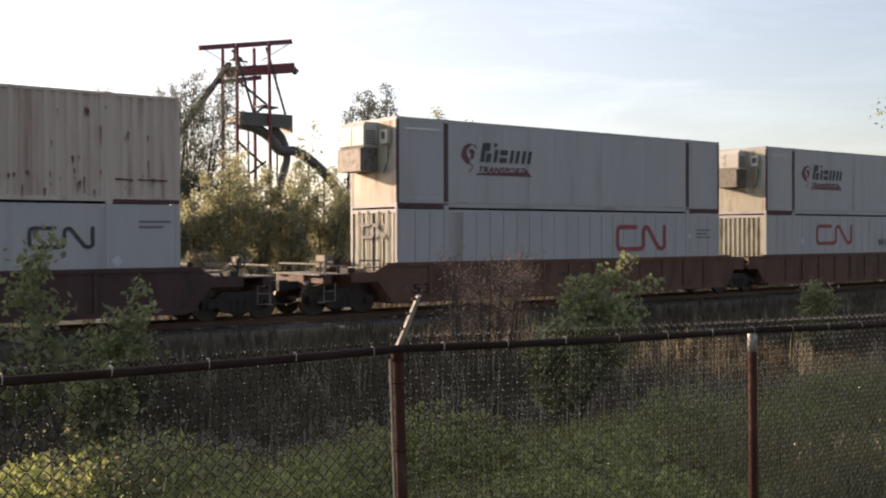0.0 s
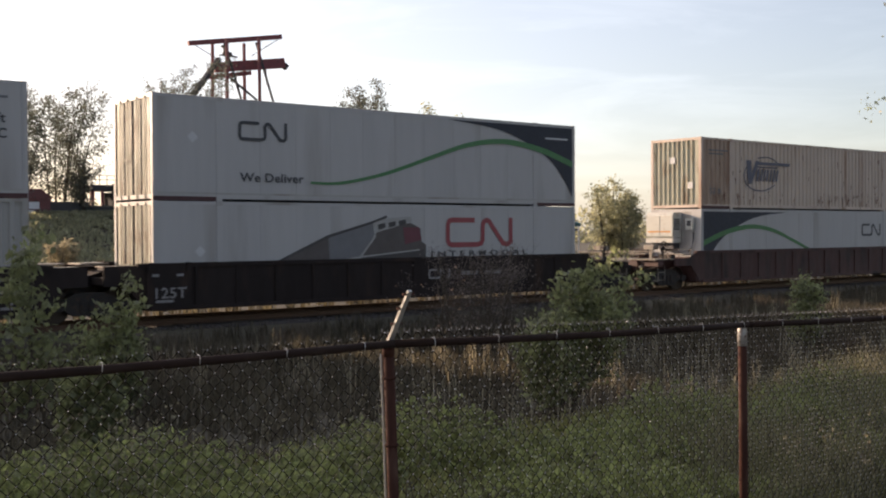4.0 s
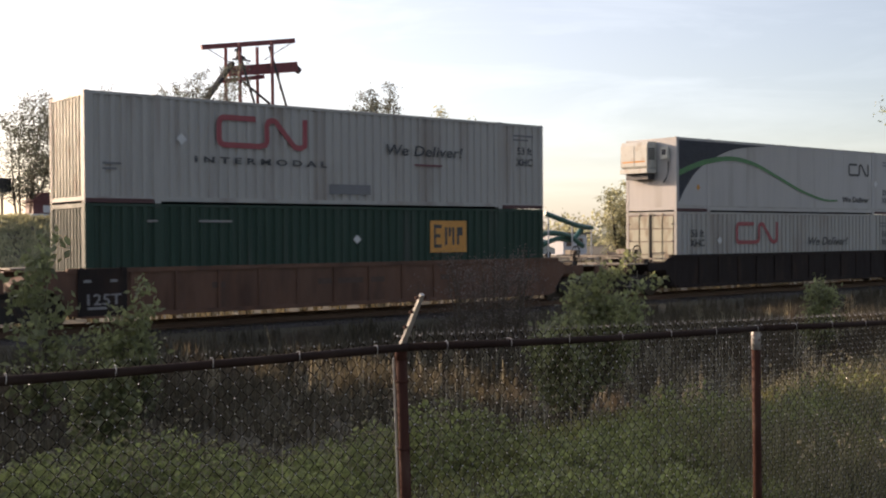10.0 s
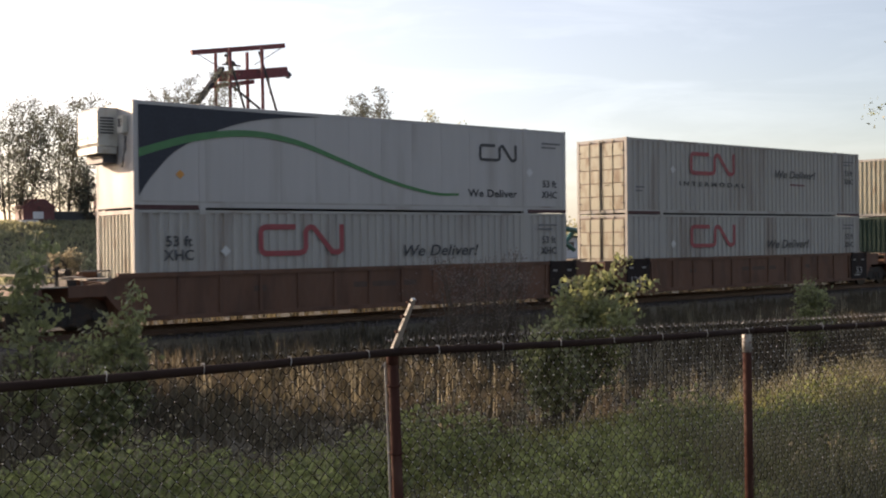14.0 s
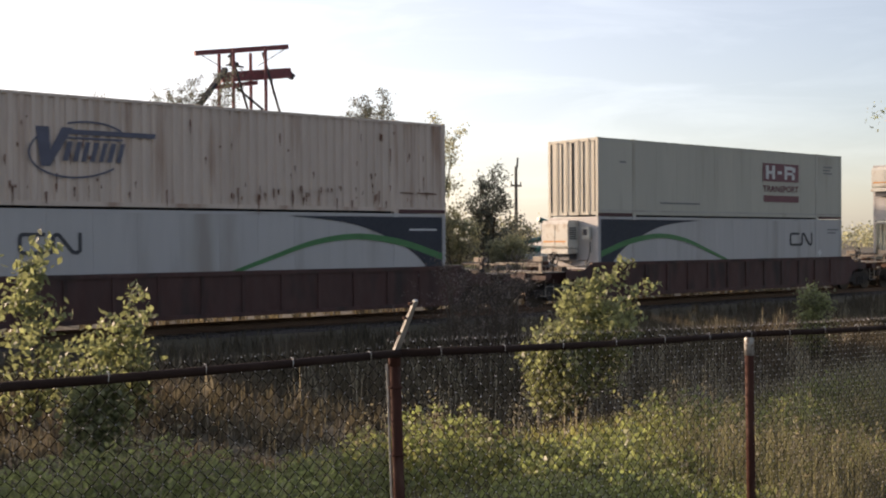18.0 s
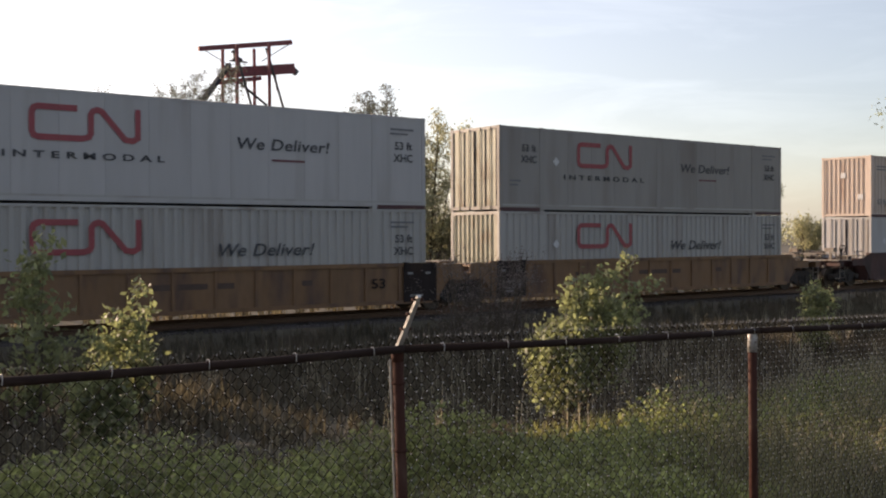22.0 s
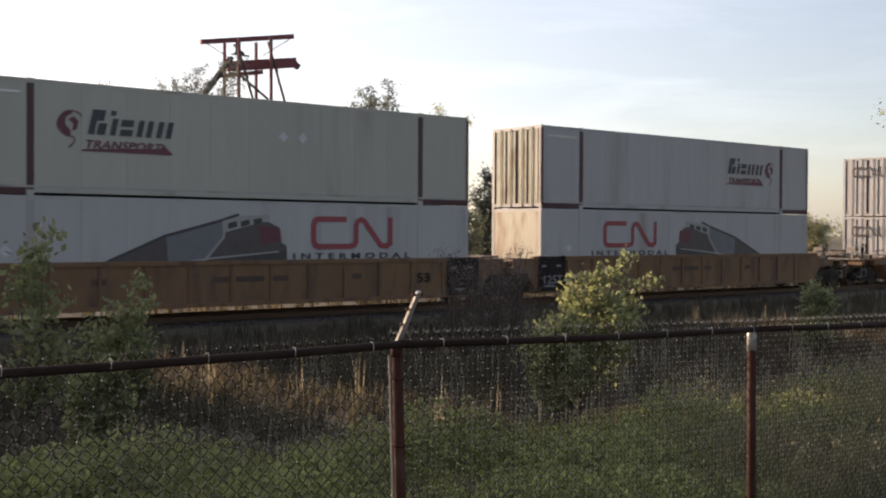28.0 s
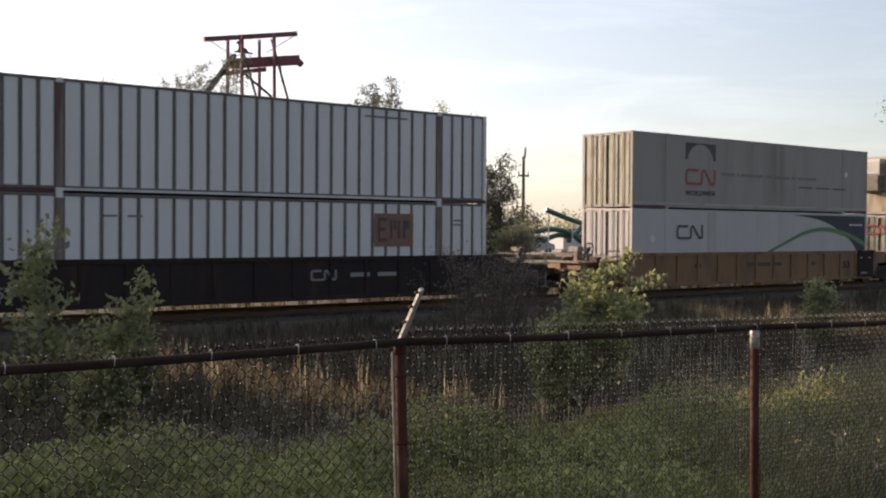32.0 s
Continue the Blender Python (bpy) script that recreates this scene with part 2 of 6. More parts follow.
M_RUSTCAR = mat("rusty_orange_car_paint", (0.135, 0.062, 0.036), 0.7, 0, 0.15, 1.0, (0.08, 0.035, 0.02), 0.42, (1, 1, 0.3), 0.15)
M_OXIDE = mat("oxide_brown_car_paint", (0.075, 0.032, 0.026), 0.7, 0, 0.15, 1.0, (0.035, 0.02, 0.016), 0.4, (1, 1, 0.3), 0.15)
M_BLACKCAR = mat("black_car_paint", (0.028, 0.02, 0.018), 0.8, 0, 0.15, 1.0, (0.05, 0.03, 0.022), 0.3, (1, 1, 0.3), 0.15, spec=0.2)
M_TRUCK = mat("grimy_cast_steel", (0.035, 0.028, 0.024), 0.75, 0.2, 0.2, 4, (0.07, 0.04, 0.025), 0.3, (1, 1, 1), 0.2)
M_WHEEL = mat("worn_wheel_steel", (0.06, 0.045, 0.035), 0.5, 0.7, 0.15, 5)
M_RAIL = mat("rusted_rail_steel", (0.12, 0.065, 0.04), 0.55, 0.5, 0.15, 4)
M_TIE = mat("creosoted_timber", (0.055, 0.042, 0.033), 0.85, 0, 0.2, 3, None, 0, (0.3, 3, 3), 0.4)
M_BALLAST = mat("grey_ballast_stone", (0.085, 0.07, 0.062), 0.9, 0, 0.25, 2.0, (0.055, 0.042, 0.036), 0.4, (1, 1, 1), 0.9, 25, islands=0.35)
M_STENCIL = mat("white_stencil_paint", (0.24, 0.225, 0.215), 0.6, 0, 0.1, 5)
# near-black wire: its dark look against the sun is put into the colour
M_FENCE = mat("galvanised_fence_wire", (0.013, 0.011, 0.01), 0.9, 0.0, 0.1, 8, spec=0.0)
M_FENCEPOST = mat("rusty_fence_pipe", (0.06, 0.024, 0.017), 0.8, 0.0, 0.2, 6, (0.10, 0.055, 0.04), 0.25, (1, 1, 0.3), 0.15, spec=0.12)
M_FENCERAIL = mat("brown_fence_rail", (0.032, 0.019, 0.015), 0.8, 0.0, 0.2, 6, (0.06, 0.04, 0.03), 0.2, (0.3, 1, 1), 0.1, spec=0.1)
M_GALV = mat("galvanised_cap", (0.6, 0.58, 0.54), 0.4, 0.6, 0.1, 8)
# pale metal kept for the glints at the mesh crossings
M_GLINT = mat("bright_worn_zinc", (0.8, 0.78, 0.74), 0.3, 0.85, 0.1, 30)
M_CAP = mat("weathered_post_cap", (0.38, 0.36, 0.33), 0.55, 0.3, 0.3, 20, (0.12, 0.06, 0.045), 0.4)
M_TIEWIRE = mat("dull_tie_wire", (0.5, 0.48, 0.45), 0.4, 0.6, 0.15, 10)
M_TWIST = mat("dull_wire_end", (0.22, 0.205, 0.19), 0.5, 0.5, 0.15, 10)
M_SOIL = mat("weedy_soil", (0.085, 0.072, 0.045), 0.95, 0, 0.3, 0.5, (0.10, 0.075, 0.045), 0.4, (1, 1, 1), 0.8, 6)
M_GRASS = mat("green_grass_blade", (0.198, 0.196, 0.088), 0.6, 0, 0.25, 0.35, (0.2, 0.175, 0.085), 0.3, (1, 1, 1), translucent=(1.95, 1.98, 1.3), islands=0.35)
M_BROADLEAF = mat("pale_green_weed_leaf", (0.21, 0.214, 0.098), 0.5, 0, 0.2, 0.8, (0.205, 0.185, 0.09), 0.3, (1, 1, 1), translucent=(1.4, 1.6, 1.2), islands=0.45)
M_WEED = mat("brown_green_weed", (0.128, 0.108, 0.08), 0.75, 0, 0.25, 0.4, (0.155, 0.115, 0.088), 0.4, (1, 1, 1), translucent=(0.78, 0.8, 0.65), islands=0.4)
M_SEED = mat("pale_seed_head", (0.25, 0.23, 0.165), 0.8, 0, 0.15, 3, translucent=(1.1, 1.05, 0.9), islands=0.25)
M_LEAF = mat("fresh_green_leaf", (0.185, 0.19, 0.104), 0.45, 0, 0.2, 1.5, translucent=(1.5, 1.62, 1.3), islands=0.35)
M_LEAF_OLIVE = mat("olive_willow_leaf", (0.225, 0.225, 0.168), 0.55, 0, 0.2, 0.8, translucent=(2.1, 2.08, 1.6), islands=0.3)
M_LEAF_DARK = mat("dark_poplar_leaf", (0.14, 0.146, 0.125), 0.55, 0, 0.2, 0.8, translucent=(0.95, 1.0, 0.9), islands=0.4)
M_REED = mat("dry_reed", (0.26, 0.235, 0.185), 0.8, 0, 0.15, 3, translucent=(1.4, 1.35, 1.1), islands=0.3)
M_TALL = mat("pale_olive_grass_stem", (0.205, 0.185, 0.12), 0.8, 0, 0.2, 0.6, (0.17, 0.17, 0.09), 0.4, translucent=(1.15, 1.2, 0.95), islands=0.35)
M_LEAF_RED = mat("dry_reddish_twig", (0.195, 0.16, 0.146), 0.8, 0, 0.2, 2, translucent=(1.05, 1.0, 0.95), islands=0.35)
M_BARK = mat("grey_brown_bark", (0.09, 0.07, 0.05), 0.9, 0, 0.25, 6, None, 0, (1, 1, 0.3), 0.5)
M_TOWER = mat("red_oxide_tower_steel", (0.2, 0.05, 0.055), 0.6, 0.1, 0.15, 2, (0.09, 0.04, 0.04), 0.3)
M_TOWERGREY = mat("dark_weathered_steel", (0.055, 0.055, 0.058), 0.65, 0.2, 0.15, 2)
M_SLIDE = mat("grey_brown_chute_shell", (0.105, 0.098, 0.085), 0.5, 0, 0.12, 1)
M_HUT = mat("red_hut_cladding", (0.15, 0.05, 0.05), 0.6, 0, 0.12, 1)
M_LIFT = mat("grey_lift_steel", (0.05, 0.052, 0.06), 0.85, 0, 0.12, 1, spec=0.1)
M_WALL = mat("pale_building_cladding", (0.62, 0.63, 0.64), 0.6, 0, 0.06, 0.6)
M_GLASS = mat("dark_window_glass", (0.03, 0.035, 0.04), 0.12, 0, 0.05, 1)
M_TEAL = mat("teal_slide_fibreglass", (0.03, 0.12, 0.10), 0.35, 0, 0.1, 1)
M_POLE = mat("weathered_pole_wood", (0.10, 0.085, 0.07), 0.9, 0, 0.2, 3)

# ---- ground, track, fence ----
TRACK_Y = 28.9


def step(a, b, v):
    k = np.clip((v - a) / (b - a), 0, 1)
    return k * k * (3 - 2 * k)


def ground_z(x, y):
    """Height of the ground; rail heads lie at 0."""
    x, y = np.asarray(x, float), np.asarray(y, float)
    z = -0.05 - 0.022 * np.clip(x - 3, 0, 14) * step(30, 10, y)
    z = z - 0.5 * step(9.9, 12.6, y) + 0.35 * step(24.0, 26.6, y)          # ditch, ballast shoulder
    z = z - 0.25 * step(31.2, 33.5, y)
    z = z + 0.5 * step(36, 60, y) + 3.9 * step(68, 86, y) * step(66, 46, x) * step(-140, -60, x)
    far = step(25, 60, np.hypot(x, y))
    return z + 0.05 * np.sin(x * 1.3 + y * 0.7) * np.sin(y * 1.1 - x * 0.4) * step(33, 36, y) + far * 0.10 * np.sin(x * 0.21) * np.sin(y * 0.17) * step(33, 50, y)


def axis(dense0, dense1, d, mid, end):
    out = list(np.arange(dense0, dense1, d))
    a, s = dense0, d
    while a > -end:
        s *= 1.25
        a -= s
        out.insert(0, a)
    a, s = dense1, d
    while a < end:
        out.append(a)
        s *= mid
        a += s
    return np.array(out)


def make_ground():
    xs, ys = axis(-10, 70, 0.8, 1.12, 2200), axis(-6, 36, 0.5, 1.06, 2200)
    X, Y = np.meshgrid(xs, ys, indexing="ij")
    V = np.stack([X, Y, ground_z(X, Y)], -1).reshape(-1, 3)
    n, m = len(xs), len(ys)
    i, j = np.meshgrid(np.arange(n - 1), np.arange(m - 1), indexing="ij")
    a = (i * m + j).ravel()
    me = smooth(raw("ground", V, np.stack([a, a + m, a + m + 1, a + 1], 1)))
    me.materials.append(M_SOIL)
    tagged(new("ground", me), "rough weedy ground with a shallow ditch rising to a grassy hill", "ground", kind="structure")


make_ground()


def make_track():
    bed = boxes()
    prof = [(26.0, -0.52), (26.9, -0.2), (30.9, -0.2), (31.8, -0.52)]
    xs = np.arange(-60, 221, 4.0)
    rows = [[bed.verts.new((x, y, z + 0.03 * math.sin(x + 3 * y))) for y, z in prof] for x in xs]
    for r, q in zip(rows, rows[1:]):
        for k in range(3):
            bed.faces.new((r[k], q[k], q[k + 1], r[k + 1]))
    track = empty("railway_track")
    tagged(track, "single railway track of rusted rails on dark ties and ballast", "railway track", kind="structure")
    part("ballast_bed", bed, M_BALLAST, track, "grey crushed-stone ballast bed")
    for y in (TRACK_Y - 0.755, TRACK_Y + 0.755):
        bm = bmesh.new()
        prof = [(-0.07, -0.17), (0.07, -0.17), (0.07, -0.155), (0.01, -0.14), (0.01, -0.05), (0.036, -0.035), (0.036, -0.005), (0.028, 0.0),
                (-0.028, 0.0), (-0.036, -0.005), (-0.036, -0.035), (-0.01, -0.05), (-0.01, -0.14), (-0.07, -0.155)]
        a = [bm.verts.new((-60, y + p, z)) for p, z in prof]
        b = [bm.verts.new((220, y + p, z)) for p, z in prof]
        for k in range(len(prof)):
            bm.faces.new((a[k], b[k], b[(k + 1) % len(prof)], a[(k + 1) % len(prof)]))
        part("rail", bm, M_RAIL, track, "rusted steel rail with a worn bright head")
    bm = bmesh.new()
    box(bm, -0.11, 0.11, -1.28, 1.28, -0.33, -0.175)
    bmesh.ops.bevel(bm, geom=bm.edges[:], offset=0.012, segments=1, affect="EDGES")
    tie = bpy.data.meshes.new("tie")
    bm.to_mesh(tie)
    bm.free()
    tie.materials.append(M_TIE)
    for k in range(120):
        part("tie", tie, None, track, at=pose(-4 + 0.56 * k, TRACK_Y + random.uniform(-0.03, 0.03), random.uniform(-0.01, 0.01), 0, 0, random.uniform(-1, 1)))
    rng = np.random.default_rng(5)                                        # loose stones on the near shoulder
    n = 5200
    c = np.stack([rng.uniform(2, 62, n), 26.1 + 1.9 * rng.random(n) ** 0.8, np.zeros(n)], 1)
    c[:, 2] = np.interp(c[:, 1], [26.0, 26.9, 30.0], [-0.52, -0.2, -0.2]) + rng.uniform(0, 0.03, n)
    oct_v = np.array([(1, 0, 0), (-1, 0, 0), (0, 1, 0), (0, -1, 0), (0, 0, 1), (0, 0, -1)], float)
    oct_f = np.array([(0, 2, 4), (2, 1, 4), (1, 3, 4), (3, 0, 4), (2, 0, 5), (1, 2, 5), (3, 1, 5), (0, 3, 5)])
    v = c[:, None, :] + oct_v[None] * rng.uniform(0.02, 0.045, (n, 6, 1)) * rng.uniform(0.7, 1.3, (n, 1, 3))
    me = raw("ballast_stones", v.reshape(-1, 3), (oct_f[None] + 6 * np.arange(n)[:, None, None]).reshape(-1, 3))
    me.materials.append(M_BALLAST)
    st = part("ballast_stones", me, None, track, "loose angular grey ballast stones")
    st["kind"] = "stuff"


make_track()

FENCE_Y = 4.5
POSTS = [(-2.7, 1.815), (0.29, 1.815), (3.32, 1.80), (6.343, 1.725), (9.27, 1.66), (12.26, 1.60), (15.25, 1.55), (18.24, 1.5)]


def rail_z(x):
    return np.interp(x, [p[0] for p in POSTS], [p[1] for p in POSTS])


def make_fence():
    fence = empty("chain_link_fence", pose(0, FENCE_Y, 0))
    tagged(fence, "rusty chain-link fence with pipe posts and a brown top rail", "fence")
    for k, (x, z) in enumerate(POSTS):
        bm = bmesh.new()
        g = float(ground_z(x, FENCE_Y)) - 0.1
        lean = 0.065 if k == 2 else 0.03
        tube(bm, [(x + lean, 0.045, g), (x, 0.045, z - 0.06)], 0.0302, 12)
        post = part("post", smooth_bm(bm), M_FENCEPOST, fence, "rusty steel pipe post")
        bm = bmesh.new()
        tube(bm, [(x, 0.045, z - (0.17 if k == 3 else 0.09)), (x, 0.045, z - 0.045), (x, 0.045, z - 0.03)], [0.0325, 0.0325, 0.02], 12)
        part("post_cap", smooth_bm(bm), M_CAP if k == 3 else M_FENCEPOST, post, "pale scuffed post cap" if k == 3 else "rusty post cap")
        if k < len(POSTS) - 1:
            x2, z2 = POSTS[k + 1]
            bm = bmesh.new()
            tube(bm, [(x + (x2 - x) * q, 0.0, z + (z2 - z) * q - 0.021 - 0.012 * math.sin(math.pi * q)) for q in (0, 0.25, 0.5, 0.75, 1)], 0.021, 10)
            part("top_rail", smooth_bm(bm), M_FENCERAIL, fence, "brown weathered pipe rail")
    # added pale strip stands in for the sunlit left edge of this post
    bm = bmesh.new()
    tube(bm, [(3.32 + 0.065 * (1 - (q + 0.1) / 1.85) - 0.03, 0.072, q) for q in (0.2, 0.6, 1.0, 1.4, 1.72)], 0.0065, 5)
    bar = part("tension_bar", bm, M_GALV, fence, "pale galvanised tension bar along the post")
    for z in (0.55, 0.9, 1.25, 1.6):
        xx = 3.32 + 0.065 * (1 - (z + 0.1) / 1.85)
        bm = bmesh.new()
        tube(bm, [(xx + 0.034 * math.cos(q), 0.045 + 0.034 * math.sin(q), z) for q in [6.283 * j / 12 for j in range(13)]], 0.006, 4)
        part("tension_band", bm, M_FENCEPOST, bar, "rusty band round the post")
    ties = [x for x in np.arange(-2.27, 18, 0.45)]
    for x in ties:
        z = float(rail_z(x)) - 0.021
        bm = bmesh.new()
        tube(bm, [(x, 0.022, z - 0.01), (x + 0.002, 0.013, z + 0.02), (x, -0.012, z + 0.021), (x - 0.002, -0.022, z + 0.004), (x - 0.004, -0.022, z - 0.02)], 0.0018, 4)
        part("wire_tie", bm, M_TIEWIRE, fence, "dull aluminium wire tie")
    bm = bmesh.new()
    a, b = Vector((3.318, 0.03, 1.79)), Vector((3.296, -0.17, 2.058))
    n = (b - a).normalized().cross(Vector((1, 0, 0)))
    for s0, s1, w0, w1 in ((0, 1, 0.017, 0.011),):
        q = []
        for p, w in ((a, w0), (b, w1)):
            q += [bm.verts.new(p + Vector((sx * w, 0, 0)) + n * sy * 0.008) for sx, sy in ((-1, -1), (1, -1), (1, 1), (-1, 1))]
        for f in ((0, 1, 5, 4), (1, 2, 6, 5), (2, 3, 7, 6), (3, 0, 4, 7), (3, 2, 1, 0), (4, 5, 6, 7)):
            bm.faces.new([q[i] for i in f])
    arm = part("barb_arm", bm, M_GALV, fence, "bare pale metal barb-wire arm")
    for q in (0.35, 0.65, 0.93):
        p = a.lerp(b, q)
        part("wire_clip", boxes((p.x - 0.03, p.x + 0.035, p.y - 0.004, p.y + 0.012, p.z - 0.004, p.z + 0.008)), M_FENCEPOST, arm)
    # the mesh: zigzag wires that hook into each other, twisted above the rail
    w, r = 0.036, 0.0027
    xs = np.arange(-2.6, 18.2, w)
    n = 52
    segv, segf = [], []
    tri = np.array([(math.cos(q), math.sin(q)) for q in (0.3, 0.3 + 2.094, 0.3 + 4.189)])
    base = 0
    for i, x in enumerate(xs):
        top = float(rail_z(x)) + (0.03 if x > 3.29 else 0.008)
        k = np.arange(n + 1)
        px = x + np.where(k % 2 == i % 2, 0.5, -0.5) * w * 1.06
        py = 0.082 + np.where(k % 2 == i % 2, 0.003, -0.003)
        pz = top - k * w
        P = np.stack([px, np.full(n + 1, 0.0) + py, pz], 1)
        ring = P[:, None, :] + np.stack([tri[:, 0] * r * 1.3, tri[:, 1] * r, np.zeros(3)], 1)[None]
        segv.append(ring.reshape(-1, 3))
        a0 = base + 3 * np.arange(n)[:, None] + np.arange(3)[None]
        a1 = base + 3 * np.arange(n)[:, None] + (np.arange(3)[None] + 1) % 3
        segf.append(np.stack([a0, a1, a1 + 3, a0 + 3], -1).reshape(-1, 4))
        base += 3 * (n + 1)
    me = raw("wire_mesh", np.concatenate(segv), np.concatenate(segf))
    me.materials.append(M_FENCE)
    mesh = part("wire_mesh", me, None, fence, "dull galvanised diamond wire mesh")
    mesh["kind"] = "stuff"
    # bright beads at the wire crossings stand in for sun glints on the bends
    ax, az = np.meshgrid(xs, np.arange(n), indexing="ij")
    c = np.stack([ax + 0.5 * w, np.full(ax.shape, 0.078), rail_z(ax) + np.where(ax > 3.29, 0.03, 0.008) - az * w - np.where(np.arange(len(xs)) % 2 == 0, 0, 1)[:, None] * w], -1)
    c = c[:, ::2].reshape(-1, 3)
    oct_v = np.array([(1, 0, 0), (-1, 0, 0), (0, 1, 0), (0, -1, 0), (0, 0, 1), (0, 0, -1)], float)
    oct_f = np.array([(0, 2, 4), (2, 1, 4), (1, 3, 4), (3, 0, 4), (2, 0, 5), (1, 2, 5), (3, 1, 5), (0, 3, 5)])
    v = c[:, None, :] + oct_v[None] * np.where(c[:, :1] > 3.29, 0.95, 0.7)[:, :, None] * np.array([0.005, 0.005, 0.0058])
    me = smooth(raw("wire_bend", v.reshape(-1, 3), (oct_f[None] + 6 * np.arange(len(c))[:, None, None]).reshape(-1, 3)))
    me.materials.append(M_GLINT)
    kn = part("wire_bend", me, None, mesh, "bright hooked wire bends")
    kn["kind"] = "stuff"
    tips = np.stack([xs, np.full(len(xs), 0.08), rail_z(xs) + np.where(xs > 3.29, 0.034, 0.014) + 0.006 * np.sin(xs * 90)], 1)      # twisted ends above the rail
    v = tips[:, None, :] + oct_v[None] * np.where(tips[:, :1] > 3.29, 1.0, 0.55)[:, :, None] * np.array([0.0042, 0.0042, 0.019])
    me = smooth(raw("twisted_end", v.reshape(-1, 3), (oct_f[None] + 6 * np.arange(len(tips))[:, None, None]).reshape(-1, 3)))
    me.materials.append(M_TWIST)
    te = part("twisted_end", me, None, mesh, "short twisted wire ends along the top rail")
    te["kind"] = "stuff"


def smooth_bm(bm):
    for f in bm.faces:
        f.smooth = len(f.verts) == 4
    return bm


make_fence()

# ---- the train ----
LEN, WID, HGT = 16.15, 2.59, 2.896
HL, HW = LEN / 2, WID / 2


def corr_profile(x0, x1, pitch=0.3, depth=0.036):
    pts, x = [], x0
    while x + pitch <= x1 + 1e-6:
        pts += [(x, 0.0), (x + 0.36 * pitch, 0.0), (x + 0.5 * pitch, depth), (x + 0.86 * pitch, depth)]
        x += pitch
    pts += [(x, 0.0), (x1, 0.0)]
    return pts


def corr_wall(x0, x1, z0, z1, y, out, pitch=0.3, depth=0.036):
    """Corrugated sheet in the plane y; out is the outer side, -1 or 1."""
    bm = bmesh.new()
    pr = corr_profile(x0, x1, pitch, depth)
    a = [bm.verts.new((x, y - out * d, z0)) for x, d in pr]
    b = [bm.verts.new((x, y - out * d, z1)) for x, d in pr]
    for i in range(len(pr) - 1):
        bm.faces.new((a[i], a[i + 1], b[i + 1], b[i]))
    return bm


def wall_sheets(c, x0, x1, y, s, paint, pitch, gap, name, label):
    """Flush sheets side by side, each one a part, with narrow seams between them."""
    n = max(1, round((x1 - x0) / pitch))
    w = (x1 - x0) / n
    ya, yb = sorted((0.0, -s * 0.035))
    me = cached((name, round(w, 3), s, gap), lambda: boxes((gap - w / 2, w / 2 - gap, ya, yb, 0.17, HGT - 0.09)), paint)
    for k in range(n):
        part(name, me, None, c, label, (x0 + w * (k + 0.5), y, 0))


def make_frame():
    d = []
    for x0 in (-HL, HL - 0.14):
        for y0 in (-HW, HW - 0.12):
            d.append((x0, x0 + 0.14, y0, y0 + 0.12, 0.0, HGT))
    for y0 in (-HW, HW - 0.09):
        d.append((-HL + 0.14, HL - 0.14, y0 + 0.004, y0 + 0.086, 0.055, 0.17))
        d.append((-HL + 0.14, HL - 0.14, y0 + 0.004, y0 + 0.086, HGT - 0.09, HGT - 0.01))
    for x0 in (-HL, HL - 0.12):
        d.append((x0 + 0.006, x0 + 0.114, -HW + 0.12, HW - 0.12, 0.05, 0.16))
        d.append((x0 + 0.006, x0 + 0.114, -HW + 0.12, HW - 0.12, HGT - 0.12, HGT - 0.01))
    return boxes(*d)


def text_meshes(words, size, shear, material):
    """One mesh a letter, in their places in the line."""
    key = ("text", words, size, shear, material.name)
    if key not in CACHE:
        cu = bpy.data.curves.new("lettering", "FONT")
        cu.body, cu.size, cu.shear, cu.extrude, cu.align_x = words, size, shear, 0.004, "CENTER"
        cu.offset, cu.resolution_u, cu.space_character = 0.006, 3, 1.05
        ob = new("lettering", cu)
        dg = bpy.context.evaluated_depsgraph_get()
        me = bpy.data.meshes.new_from_object(ob.evaluated_get(dg))
        bpy.data.objects.remove(ob)
        bm = bmesh.new()
        bm.from_mesh(me)
        bmesh.ops.remove_doubles(bm, verts=bm.verts, dist=1e-5)
        bm.verts.index_update()
        left, islands = set(bm.verts), []
        while left:
            v = left.pop()
            todo, seen = [v], {v}
            while todo:
                for e in todo.pop().link_edges:
                    for w in e.verts:
                        if w in left:
                            left.discard(w)
                            seen.add(w)
                            todo.append(w)
            islands.append(seen)
        un = lambda s: sorted(w.co.x - shear * w.co.y for w in s)          # spans with the slant taken out
        spans = sorted([[un(s)[0], un(s)[-1], set(s)] for s in islands], key=lambda q: q[0])
        letters = []
        for a, b, s in spans:                                             # dots belong to the stroke below them
            if letters and a < letters[-1][1] - 0.3 * (b - a):
                letters[-1][1] = max(b, letters[-1][1])
                letters[-1][2] |= s
            else:
                letters.append([a, b, s])
        out = []
        for a, b, s in letters:
            faces = [f for f in bm.faces if f.verts[0] in s]
            order = {w: k for k, w in enumerate(sorted(s, key=lambda w: w.index))}
            m1 = bpy.data.meshes.new("letter")
            m1.from_pydata([tuple(w.co) for w in order], [], [[order[w] for w in f.verts] for f in faces])
            m1.materials.append(material)
            out.append(m1)
        xs = [w.co.x for w in bm.verts]
        CACHE[key] = (out, max(xs) - min(xs))
        bm.free()
    return CACHE[key]


FACE = -HW - 0.006                              # decals lie just proud of the near side


